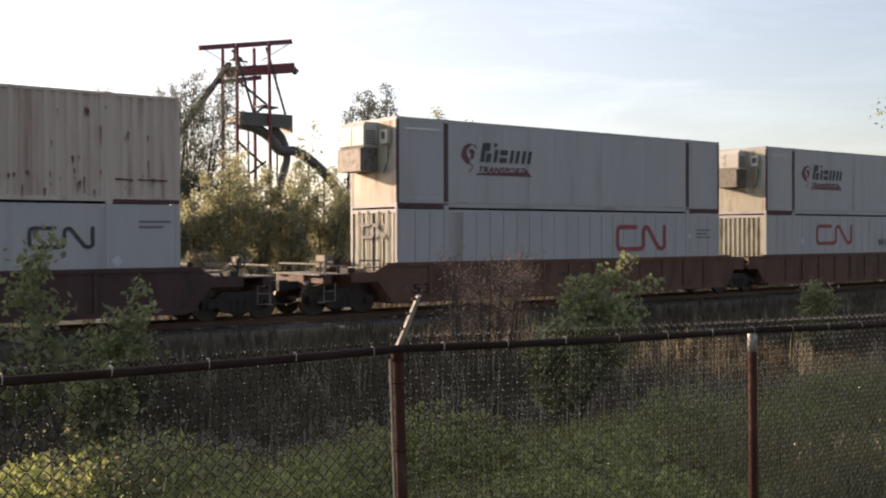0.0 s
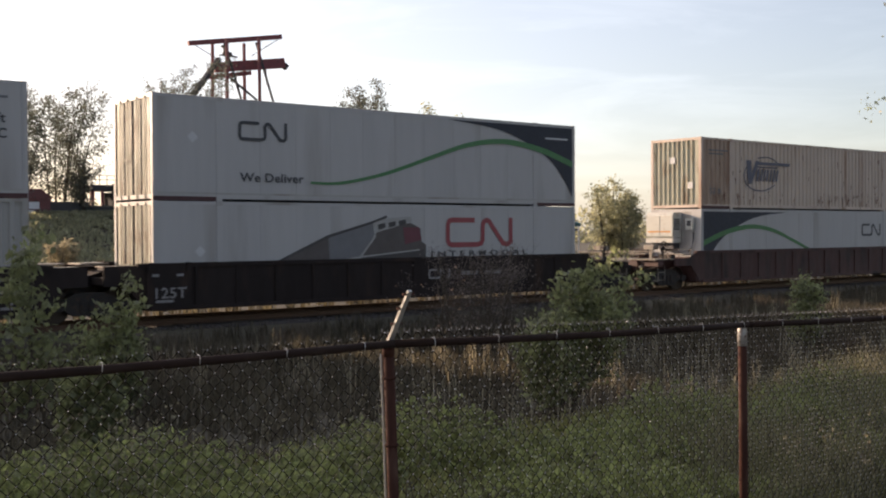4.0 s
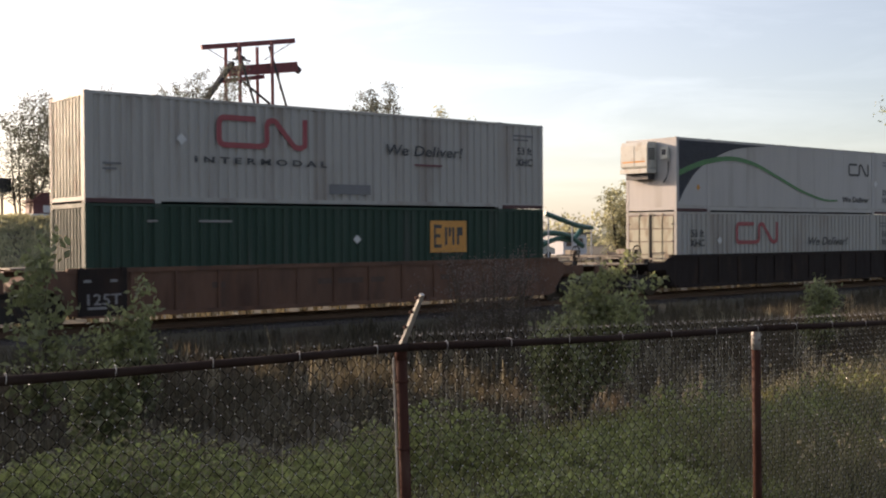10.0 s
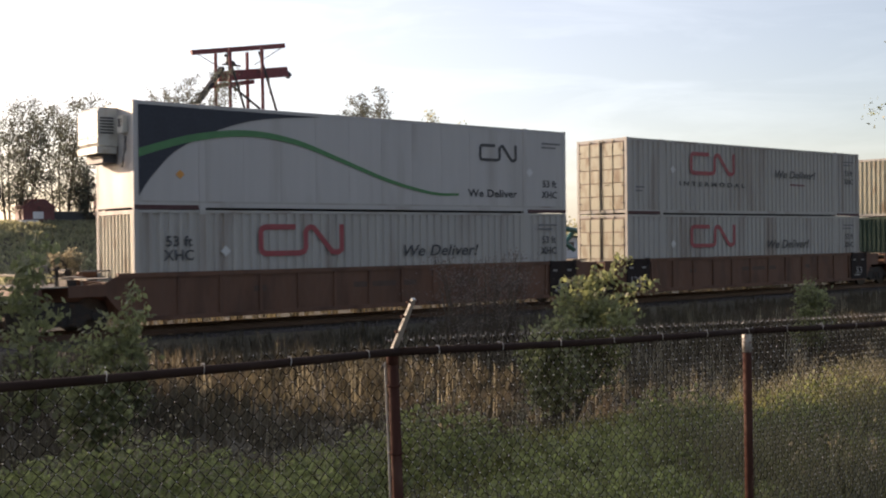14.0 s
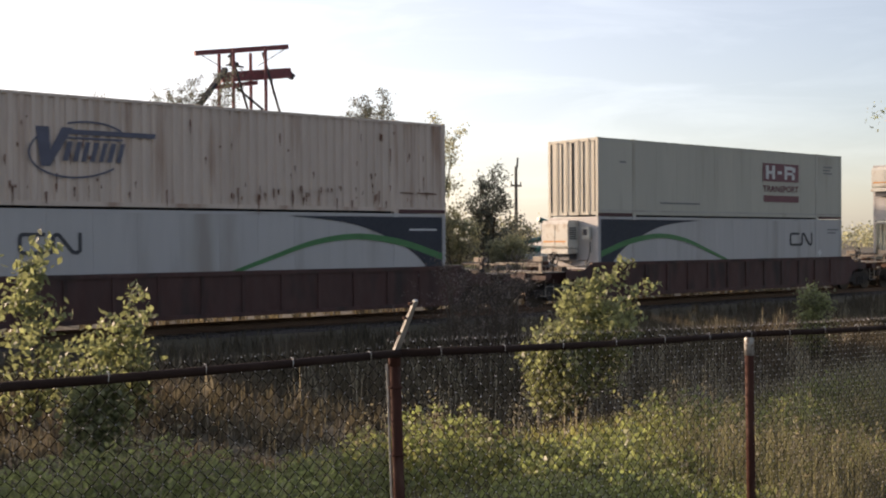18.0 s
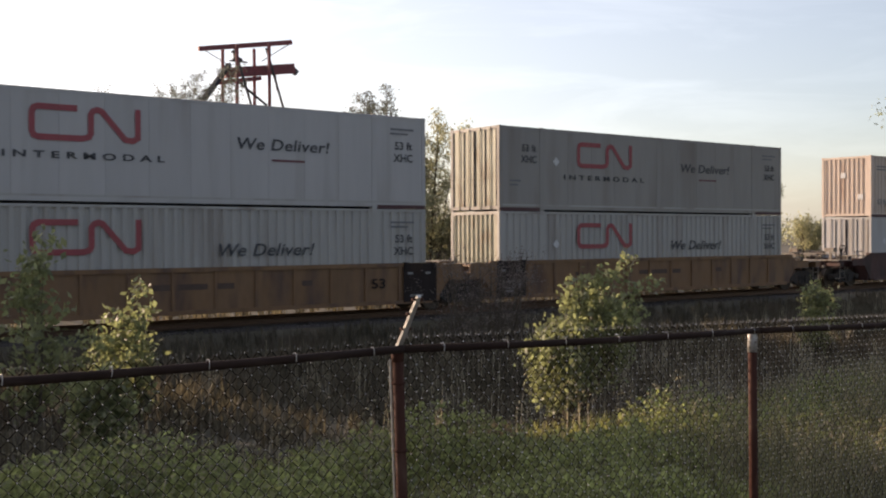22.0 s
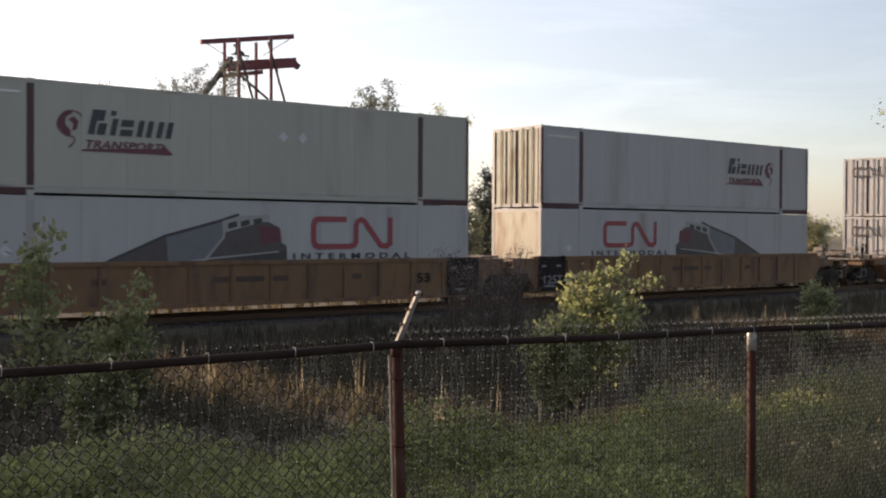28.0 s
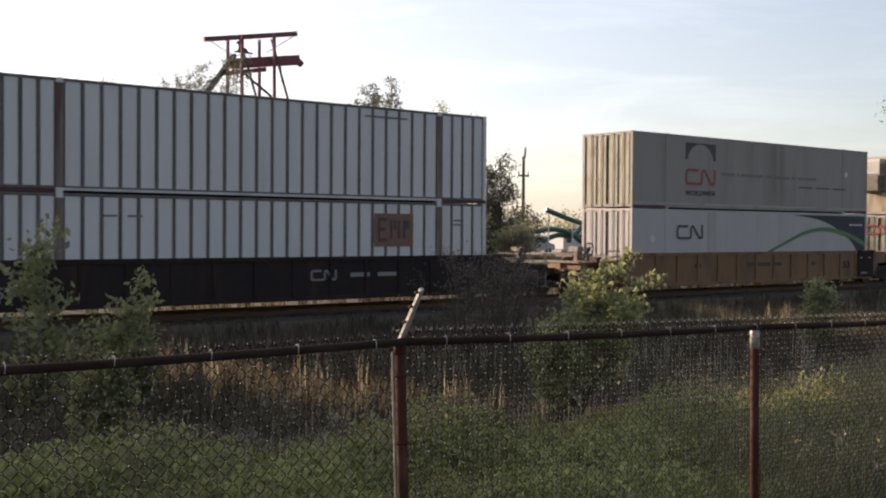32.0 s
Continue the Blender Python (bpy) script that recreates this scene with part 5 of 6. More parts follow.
        decal("dark_arch", arch, M_DARK, up, "dark square with an arch cut out", -5.01, 1.95, "arch")
        carrier_mark(up, -5.0, 0.95, -3.15, 1.6, M_RED, "red meandering carrier mark")
        lettering(up, "WORLDWIDE", -4.07, 0.55, 0.27, M_DARK, 0, 1.85)
        for k, w in enumerate((0.9, 0.12, 1.5, 0.5, 1.1, 0.3, 1.4)):
            bars_word(up, [(-2.78 + (0, 1.05, 1.3, 2.95, 3.6, 4.85, 5.3)[k], 1.4, w, 0.11)], M_LOCOGREY, "dark line of small writing")
        for k in range(3):
            bars_word(up, [(2.6 + 1.3 * k, 1.04, 1.05, 0.06)], M_MAROON, "faint red small writing")
        placard(up, 6.3, 1.75)
    else:
        low = container("white container of panels between dark recesses, with a dark brand sign", M_PANEL, "post", "doors", end_paint=M_DOOR)
        block_brand(low, 3.55, 1.5, 1.5, M_SIGNBROWN)
        small_print(low, -5.0, 2.3, 1, None, 0.4)
        small_print(low, -4.3, 2.3, 1, None, 0.4)
        small_print(low, 6.7, 2.3, 2, None, 0.4)
        up = container("white container of panels between dark recesses", M_PANEL, "post", "doors", end_paint=M_DOOR)
        small_print(up, 3.2, 2.55, 1, None, 1.6)
    return low, up


CAR_PAINT = {0: M_RUSTCAR, 1: M_RUSTCAR, 2: M_RUSTCAR, 3: M_OXIDE, 4: M_BLACKCAR, 5: M_BLACKCAR, 6: M_BLACKCAR, 7: M_RUSTCAR, 8: M_RUSTCAR, 9: M_RUSTCAR,
             10: M_OXIDE, 11: M_OXIDE, 12: M_YELLOW, 13: M_YELLOW, 14: M_YELLOW, 15: M_YELLOW, 16: M_YELLOW, 17: M_YELLOW, 18: M_BLACKCAR, 19: M_BLACKCAR}
CAR_WORDS = {M_RUSTCAR: "rust-orange articulated well car carrying two stacked containers", M_OXIDE: "dark oxide-brown well car with open end decks",
             M_BLACKCAR: "black well car with stencilled side sills", M_YELLOW: "faded yellow articulated well car with black end panels"}
COUPLED_REAR = {2, 3, 6, 9, 10, 11, 14, 17, 19}           # cars behind which a coupler follows
BASE_Z, STACK_Z = 0.353, 3.257
TRAIN = []
for i, off in enumerate(OFFSETS):
    front = "coupler" if (i - 1) in COUPLED_REAR or i == 0 else "joint"
    rear = "coupler" if i in COUPLED_REAR else "joint"
    paint = CAR_PAINT[i]
    car = well_car(CAR_WORDS[paint], paint, rear, front, paint in (M_YELLOW, M_RUSTCAR, M_BLACKCAR) and i not in (0, 1, 2, 3, 10, 11), rear == "joint")
    low, up = load_pair(i)
    TRAIN.append((off + HL, car, low, up))
    if paint in (M_YELLOW, M_RUSTCAR):
        for k, (x, w) in enumerate(((-1.2, 0.5), (-0.5, 0.9), (0.6, 0.6), (3.4, 0.35), (-4.6, 0.4))):
            part("stencil_bar", cached(("stencil_dark", w), lambda: boxes((0, w, -0.004, 0, 0, 0.16)), M_CARMARK), None, car, "", (x, -SILL_Y - 0.002, 0.95))
    if i == 2:
        lettering(car, "53", -7.2, 0.58, 0.42, M_BLACKCAR, 0, 0.75, "dark stencilled marking", -SILL_Y - 0.004)
    if i in (4, 18):
        def mk():
            bm = meander(0.9, 0.32, 0.06)()
            return bm
        m = part("carrier_mark", cached("car_mark", mk, M_STENCIL), None, car, "small white carrier mark", (1.2, -(SILL_Y + 0.012) - FACE, 0.85))
        for k in range(2):
            part("stencil_bar", cached(("stencil", 0.7), lambda: boxes((0, 0.7, -0.004, 0, 0, 0.12)), M_STENCIL), None, car, "", (2.6 + k, -SILL_Y - 0.002, 0.95))


def travelled(t):
    """Metres that the train has gone by t seconds: it gains speed from 9.6 to 10.9 m/s."""
    k = t / 16 - 1
    return sum(c * (k ** n - (-1) ** n) for n, c in enumerate((164.326, 4.168, 1.357, 0.567, -0.787), 1))


def motions():
    times = [2.0 * k for k in range(17)]
    for x, car, low, up in TRAIN:
        for ob, z in ((car, 0.0), (low, BASE_Z), (up, STACK_Z)):
            walk(ob, [(t, pose(x + travelled(t), TRACK_Y, z)) for t in times])


# ---- plants ----
def leaf_cloud(rng, centres, per, spread, size, squash=1.0, droop=0.0):
    """Leaves as small folded diamonds round the given centres."""
    c = np.repeat(np.asarray(centres, float), per, 0)
    n = len(c)
    c = c + rng.normal(0, 1, (n, 3)) * np.array([spread, spread, spread * squash])
    d = rng.normal(0, 1, (n, 3)) + np.array([0, 0, -droop])
    d /= np.linalg.norm(d, axis=1, keepdims=True)
    s = np.cross(d, rng.normal(0, 1, (n, 3)))
    s /= np.linalg.norm(s, axis=1, keepdims=True)
    L = size * rng.uniform(0.6, 1.4, (n, 1))
    up = np.cross(d, s)
    v = np.stack([c - d * L * 0.5, c + s * L * 0.28 + up * L * 0.07, c + d * L * 0.5, c - s * L * 0.28 + up * L * 0.07], 1)
    return v.reshape(-1, 3), np.arange(4 * n).reshape(-1, 4)


def plant(name, label, category, x, y, height, radius, leaf_mat, leaves, size, seed, base=0.15, trunk=0.12, stems=1, squash=1.0, lean=(0, 0), z=None, group="", clump=0.22, twigs=3):
    """A tree or bush: tapered stems with limbs, and a crown of separate leaves round the limb tips."""
    rng = np.random.default_rng(seed)
    g = float(ground_z(x, y)) if z is None else z
    ob = empty(name, pose(x, y, g))
    tagged(ob, label, category, group)
    bm = bmesh.new()
    tips = []
    for s in range(stems):
        a0 = rng.uniform(0, 6.28)
        foot = Vector((0.35 * radius * math.cos(a0), 0.35 * radius * math.sin(a0), -0.1)) if stems > 1 else Vector((0, 0, -0.1))
        hh = height * rng.uniform(0.75, 0.95) if stems > 1 else height * 0.92
        top = foot * 1.6 + Vector((lean[0] * height, lean[1] * height, hh))
        pts = [foot.lerp(top, q) + Vector((rng.normal(0, 0.02), rng.normal(0, 0.02), 0)) * height * q * (1 - q) * 3 for q in (0, 0.3, 0.6, 1)]
        tube(bm, pts, [trunk, trunk * 0.75, trunk * 0.45, trunk * 0.1], 7)
        limbs = max(5, int(26 / stems))
        for k in range(limbs):
            q = base + (0.96 - base) * (k + rng.random()) / limbs
            p = pts[0].lerp(pts[1], q / 0.3) if q < 0.3 else pts[1].lerp(pts[2], (q - 0.3) / 0.3) if q < 0.6 else pts[2].lerp(pts[3], (q - 0.6) / 0.4)
            prof = math.sin(math.pi * min(1, 0.18 + 0.82 * (q - base) / (1 - base)) ** 0.8) ** 0.7
            r = radius * prof * rng.uniform(0.55, 1.1) / (1.35 if stems > 1 else 1)
            a = rng.uniform(0, 6.28)
            e = p + Vector((math.cos(a) * r, math.sin(a) * r, r * rng.uniform(0.25, 0.8) * squash))
            e += Vector((lean[0], lean[1], 0)) * r
            mid = p.lerp(e, 0.5) + Vector((0, 0, 0.08 * r))
            tube(bm, [p, mid, e], [trunk * 0.32 * (1 - q * 0.6), trunk * 0.2 * (1 - q * 0.6), trunk * 0.05], 4)
            tips += [e, mid.lerp(e, 0.6), p.lerp(mid, 0.8)]
            for _ in range(twigs):
                b = (mid if twigs < 6 else p).lerp(e, rng.uniform(0.1, 1))
                f = b + Vector(rng.normal(0, 0.33 if twigs < 6 else 0.26, 3)) * r
                if twigs > 5:
                    f += Vector((3 * lean[0], 3 * lean[1], 0.34)) * r * rng.uniform(0.4, 1.1)
                tube(bm, [b, f], [trunk * 0.07, trunk * 0.02], 3)
                tips += [f] if twigs < 6 else [f, b.lerp(f, 0.7), b.lerp(f, 0.45)]
    part("trunk", bm, M_BARK, ob, "thin grey-brown stems" if stems > 1 else "grey-brown trunk and limbs")
    tips = np.array([tuple(t) for t in tips])
    v, f = leaf_cloud(rng, tips, max(2, leaves // len(tips)), clump * radius, size, 0.8)
    me = raw("crown", v, f)
    me.materials.append(leaf_mat)
    part("crown", me, None, ob, "loose crown of small leaves")
    return ob


def blades(rng, x, y, z, height, width, lean, per):
    """Tufts of bent grass blades at the given feet."""
    n = len(x) * per
    bx, by, bz = (np.repeat(q, per) for q in (x, y, z))
    h = np.repeat(height, per) * rng.uniform(0.55, 1.15, n)
    a, tilt = rng.uniform(0, 6.283, n), rng.uniform(0.1, 1.0, n) * lean
    bx, by = bx + rng.normal(0, 0.05, n), by + rng.normal(0, 0.05, n)
    dx, dy = np.cos(a) * tilt * h, np.sin(a) * tilt * h
    w = width * rng.uniform(0.6, 1.4, n)
    wx, wy = -np.sin(a + 0.6) * w, np.cos(a + 0.6) * w
    P = np.stack([np.stack([bx - wx, by - wy, bz - 0.03], 1), np.stack([bx + wx, by + wy, bz - 0.03], 1),
                  np.stack([bx + dx * 0.4 + wx * 0.8, by + dy * 0.4 + wy * 0.8, bz + h * 0.6], 1), np.stack([bx + dx * 0.4 - wx * 0.8, by + dy * 0.4 - wy * 0.8, bz + h * 0.6], 1),
                  np.stack([bx + dx, by + dy, bz + h], 1)], 1)
    k = 5 * np.arange(n)
    quads = np.stack([k, k + 1, k + 2, k + 3], 1)
    tips = np.stack([k + 3, k + 2, k + 4, k + 4], 1)
    return P.reshape(-1, 3), quads, tips[:, :3], np.stack([bx + dx, by + dy, bz + h], 1)


def add_blades(name, label, rng, x, y, height, width, lean, per, material):
    z = ground_z(x, y)
    V, Q, T, tops = blades(rng, x, y, z, height, width, lean, per)
    tris = np.concatenate([Q[:, [0, 1, 2]], Q[:, [0, 2, 3]], T])
    me = raw(name, V, tris)
    me.materials.append(material)
    tagged(new(name, me), label, "grass", kind="stuff")
    return tops


def clumpy(rng, n, x0, x1, y0, y1, seed, amount=0.5):
    x, y = rng.uniform(x0, x1, n), rng.uniform(y0, y1, n)
    f = 0.5 + 0.5 * np.sin(x * 1.7 + seed + 1.3 * np.sin(y * 1.1)) * np.sin(y * 1.9 - seed + 0.9 * np.sin(x * 0.8))
    keep = rng.random(n) < (1 - amount) + amount * f
    return x[keep], y[keep], f[keep]


def make_grass():
    rng = np.random.default_rng(11)
    x, y, f = clumpy(rng, 5600, 1.5, 28, 4.9, 9.9, 1.0, 0.35)
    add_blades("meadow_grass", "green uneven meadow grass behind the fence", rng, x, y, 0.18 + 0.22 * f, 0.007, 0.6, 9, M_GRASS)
    x, y, f = clumpy(rng, 14000, 1.5, 27, 5.2, 10.7, 9.0, 0.3)                      # broad-leaved weeds: leaves up short stems
    edge = 9.7 - 0.2 * np.clip(x - 4.5, 0, 4.2) + 0.12 * np.sin(1.9 * x) + 0.08 * np.sin(4.3 * x)
    k = ((y > 0.31 * x + 1.1 + rng.normal(0, 0.8, len(x))) | (y > 6.7 + rng.normal(0, 0.6, len(x)))) & (y < edge + rng.normal(0, 0.12, len(x)))
    x, y, f, edge = x[k], y[k], f[k], edge[k]
    h = (0.16 + 0.34 * f + 0.12 * step(1.6, 0.2, edge - y)) * rng.uniform(0.6, 1.25, len(x))
    q = np.linspace(0.25, 1.0, 5)
    c = np.stack([np.repeat(x, 5), np.repeat(y, 5), np.repeat(ground_z(x, y), 5) + np.repeat(h, 5) * np.tile(q, len(x))], 1)
    v, q = leaf_cloud(rng, c, 4, 0.055, 0.068, 0.5)
    me = raw("leafy_weeds", v, q)
    me.materials.append(M_BROADLEAF)
    tagged(new("leafy_weeds", me), "dense broad-leaved green weeds in the grass", "weeds", kind="stuff")
    x, y, f = clumpy(rng, 700, 2, 20, 7.8, 9.8, 12.0, 0.8)                        # upright flower stalks at the edge of the ditch
    tops = add_blades("weed_stalks", "thin upright weed stalks along the ditch edge", rng, x, y, 0.5 + 0.28 * f, 0.005, 0.12, 2, M_REED)
    v, q = leaf_cloud(rng, tops, 7, 0.03, 0.035, 3.0)
    me = raw("stalk_tops", v, q)
    me.materials.append(M_SEED)
    tagged(new("stalk_tops", me), "pale tufted tops of the weed stalks", "weeds", kind="stuff")
    x, y, f = clumpy(rng, 6500, 7, 30, 4.6, 10.9, 2.0, 0.5)
    k = y < 0.66 * x + 0.6 + rng.normal(0, 0.7, len(x))
    xr, yr, fr = clumpy(rng, 900, 8.2, 15, 4.9, 7.2, 8.0, 0.5)
    x, y, f, k = np.concatenate([x, xr]), np.concatenate([y, yr]), np.concatenate([f, fr + 0.35]), np.concatenate([k, np.ones(len(xr), bool)])
    tops = add_blades("tall_pale_grass", "tall pale dry grass with seed heads", rng, x[k], y[k], 0.35 + 0.4 * f[k], 0.006, 0.4, 5, M_TALL)
    v, q = leaf_cloud(rng, tops[::10], 5, 0.022, 0.042, 2.4)
    me = raw("seed_heads", v, q)
    me.materials.append(M_SEED)
    tagged(new("seed_heads", me), "pale feathery seed heads on the tall grass", "grass", kind="stuff")
    x, y, f = clumpy(rng, 17000, 2, 62, 9.8, 25.6, 3.0, 0.5)
    add_blades("ditch_weeds", "tall brown-green weeds filling the ditch", rng, x, y, (0.42 + 0.36 * f) * np.interp(y, [9.8, 13, 17, 23, 25.8], [0.3, 0.5, 0.85, 0.95, 0.7]), 0.012, 0.5, 7, M_WEED)
    x, y, f = clumpy(rng, 2600, 2, 22, 4.7, 7.6, 7.0, 0.6)
    add_blades("dry_grass", "short brown dry grass along the fence", rng, x, y, 0.22 + 0.25 * f, 0.006, 0.7, 7, M_WEED)
    x, y, f = clumpy(rng, 700, 9, 50, 11.5, 22, 4.0, 0.9)
    add_blades("dry_reeds", "pale dry reeds among the weeds", rng, x, y, 0.6 + 0.35 * f, 0.008, 0.25, 6, M_REED)
    x, y, f = clumpy(rng, 9000, -5, 130, 32.5, 60, 5.0, 0.5)
    add_blades("far_weeds", "rough weeds beyond the track", rng, x, y, 0.4 + 0.5 * f, 0.03, 0.6, 6, M_WEED)
    x, y, f = clumpy(rng, 38000, 12, 62, 54, 92, 6.0, 0.3)
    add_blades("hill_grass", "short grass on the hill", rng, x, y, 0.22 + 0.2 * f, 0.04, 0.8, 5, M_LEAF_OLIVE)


make_grass()

WIND = Vector((0.78, -0.62, 0.0))


def feathery(name, label, category, x, y, height, spread, leaf_mat, size, seed, stems=4, limbs=14, twigs=5, per=4, rise=0.75, bare=0.1,
             trunk=0.1, wind=0.0, fuzz=0.12, reach=0.26, group="", even=0.75, sway=(0, 0)):
    """A tree or bush of ascending stems; leaves sit along the limbs and twigs, so that the outline stays ragged and open."""
    rng = np.random.default_rng(seed)
    ob = empty(name, pose(x, y, float(ground_z(x, y))))
    tagged(ob, label, category, group)
    bm = bmesh.new()
    leaves = []

    def along(a, b, n, lo=0.2):
        for q in rng.uniform(lo, 1.0, n):
            leaves.append(a.lerp(b, q))
    for k in range(stems):
        a0, r0 = 2.4 * k + rng.uniform(-0.4, 0.4), spread * math.sqrt((k + 0.5) / stems)
        out = Vector((math.cos(a0), math.sin(a0), 0)) * r0
        foot = out * (0.35 if stems > 1 else 0.0) + Vector((0, 0, -0.1))
        hh = height * (1.0 if k == 0 else rng.uniform(even, 0.97))
        top = out + Vector((sway[0] * height, sway[1] * height, hh)) + WIND * wind * hh
        pts = [foot.lerp(top, q) - WIND * wind * hh * 0.6 * q * (1 - q) + Vector((rng.normal(0, 0.012), rng.normal(0, 0.012), 0)) * hh * q for q in (0, 0.25, 0.5, 0.75, 1)]
        tube(bm, pts, [trunk, trunk * 0.8, trunk * 0.55, trunk * 0.3, trunk * 0.06], 6)
        along(pts[3], pts[4], per * 3, 0.0)
        for j in range(limbs):
            q = bare + (0.97 - bare) * (j + rng.random()) / limbs
            seg = min(3, int(q * 4))
            p = pts[seg].lerp(pts[seg + 1], q * 4 - seg)
            ln = reach * height * (0.25 + 0.75 * math.sin(math.pi * min(1.0, 0.25 + 0.75 * q)) ** 0.8) * rng.uniform(0.55, 1.15)
            a = rng.uniform(0, 6.283)
            d = (Vector((math.cos(a), math.sin(a), rise * rng.uniform(0.6, 1.5))) + WIND * wind * 2.5).normalized()
            e = p + d * ln
            mid = p.lerp(e, 0.5) + Vector((0, 0, -0.05 * ln))
            tube(bm, [p, mid, e], [trunk * 0.3 * (1.1 - q), trunk * 0.18 * (1.1 - q), trunk * 0.04], 3)
            along(p, e, per * 2)
            for _ in range(twigs):
                b = p.lerp(e, rng.uniform(0.15, 0.95))
                g = (d * 0.8 + Vector(rng.normal(0, 0.45, 3)) + Vector((0, 0, 0.35 * rise)) + WIND * wind * 2).normalized()
                f = b + g * ln * rng.uniform(0.2, 0.48)
                tube(bm, [b, f], [trunk * 0.05, trunk * 0.02], 3)
                along(b, f, per)
    part("trunk", bm, M_BARK, ob, "thin grey-brown stems" if stems > 1 else "grey-brown trunk and limbs")
    v, f = leaf_cloud(rng, np.array([tuple(q) for q in leaves]), 1, fuzz, size)
    me = raw("crown", v, f)
    me.materials.append(leaf_mat)
    part("crown", me, None, ob, "ragged crown of small leaves")
    return ob


SHRUB = "shrubs by the track"
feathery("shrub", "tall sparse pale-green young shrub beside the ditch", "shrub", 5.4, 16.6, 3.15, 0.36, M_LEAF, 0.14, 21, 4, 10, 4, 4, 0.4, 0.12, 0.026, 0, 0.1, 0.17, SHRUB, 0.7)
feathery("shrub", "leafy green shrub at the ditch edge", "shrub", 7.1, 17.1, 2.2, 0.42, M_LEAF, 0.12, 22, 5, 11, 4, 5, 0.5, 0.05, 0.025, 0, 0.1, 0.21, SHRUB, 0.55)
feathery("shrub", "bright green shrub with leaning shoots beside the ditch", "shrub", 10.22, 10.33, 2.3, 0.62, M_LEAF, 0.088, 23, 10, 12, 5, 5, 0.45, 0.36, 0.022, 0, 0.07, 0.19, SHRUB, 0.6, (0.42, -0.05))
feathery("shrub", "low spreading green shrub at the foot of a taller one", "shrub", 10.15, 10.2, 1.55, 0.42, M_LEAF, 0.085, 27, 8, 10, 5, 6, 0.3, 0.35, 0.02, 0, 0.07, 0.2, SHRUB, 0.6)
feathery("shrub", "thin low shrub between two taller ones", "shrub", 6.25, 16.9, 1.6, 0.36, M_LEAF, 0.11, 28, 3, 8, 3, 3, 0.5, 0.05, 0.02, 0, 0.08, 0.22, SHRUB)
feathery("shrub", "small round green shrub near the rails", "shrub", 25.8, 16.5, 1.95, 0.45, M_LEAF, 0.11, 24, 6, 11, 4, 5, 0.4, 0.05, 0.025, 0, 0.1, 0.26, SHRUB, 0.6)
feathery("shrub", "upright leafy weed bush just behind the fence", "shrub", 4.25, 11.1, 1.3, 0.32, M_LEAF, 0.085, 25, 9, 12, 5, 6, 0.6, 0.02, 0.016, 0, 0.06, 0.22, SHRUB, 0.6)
plant("dry_bush", "dry reddish twiggy bush beside the rails", "shrub", 17.0, 19.7, 3.0, 1.8, M_LEAF_RED, 7500, 0.045, 26, 0.03, 0.045, 16, group=SHRUB, clump=0.06, twigs=11)

# ---- behind the track: trees, hill, slide tower ----
FAR = "trees behind the track"
POPLAR = "grey-green wind-blown poplar on the hill"
feathery("poplar_tree", POPLAR, "tree", 27.4, 87.0, 9.8, 2.5, M_LEAF_DARK, 0.19, 31, 6, 20, 7, 9, 0.6, 0.08, 0.09, 0.1, 0.24, 0.28, FAR)
feathery("poplar_tree", POPLAR, "tree", 31.6, 88.0, 10.3, 2.5, M_LEAF_DARK, 0.19, 132, 6, 20, 7, 9, 0.6, 0.08, 0.09, 0.1, 0.24, 0.28, FAR)
feathery("hill_shrub", "dark low shrub under the hill poplars", "shrub", 32.6, 86.0, 4.2, 1.1, M_LEAF_DARK, 0.2, 133, 4, 12, 5, 8, 0.7, 0.02, 0.1, 0, 0.2, 0.25, FAR)
feathery("poplar_tree", "dark wind-blown poplar beside the tower", "tree", 40.4, 88.0, 12.6, 2.4, M_LEAF_DARK, 0.2, 33, 5, 20, 7, 7, 0.7, 0.2, 0.11, 0.12, 0.2, 0.28, FAR)
feathery("poplar_tree", "dark wind-blown poplar beside the tower", "tree", 43.4, 89.0, 13.7, 2.7, M_LEAF_DARK, 0.2, 34, 5, 20, 7, 7, 0.7, 0.15, 0.11, 0.12, 0.2, 0.26, FAR)
feathery("hill_shrub", "dark low shrub at the foot of the tower", "shrub", 39.4, 85.0, 4.2, 2.2, M_LEAF_DARK, 0.22, 134, 6, 12, 5, 8, 0.6, 0.02, 0.1, 0, 0.24, 0.3, FAR)
feathery("hill_shrub", "dark low shrub at the foot of the tower", "shrub", 43.6, 85.5, 4.6, 2.4, M_LEAF_DARK, 0.22, 136, 6, 12, 5, 8, 0.6, 0.02, 0.1, 0, 0.24, 0.3, FAR)
WILLOW = "feathery olive-green willow bush behind the track"
for k, (bx, by, bh, bs) in enumerate(((25.5, 56.0, 3.4, 0.9), (27.4, 56.5, 5.8, 1.3), (29.3, 56.0, 7.3, 1.4), (31.3, 57.0, 6.5, 1.4), (33.3, 56.5, 7.0, 1.5), (35.7, 56.0, 6.4, 1.7), (38.6, 57.0, 5.9, 1.8))):
    feathery("willow_bush", WILLOW, "shrub", bx, by, bh, bs, M_LEAF_OLIVE, 0.17, 35 + 3 * k, 8, 18, 6, 9, 1.0, 0.0, 0.06, 0.04, 0.17, 0.22, FAR, 0.5)
feathery("poplar_tree", "slender upright poplar behind the track", "tree", 40.3, 60, 12.3, 1.0, M_LEAF_DARK, 0.17, 137, 3, 30, 6, 7, 1.2, 0.04, 0.12, 0.04, 0.2, 0.13, FAR, 0.8)
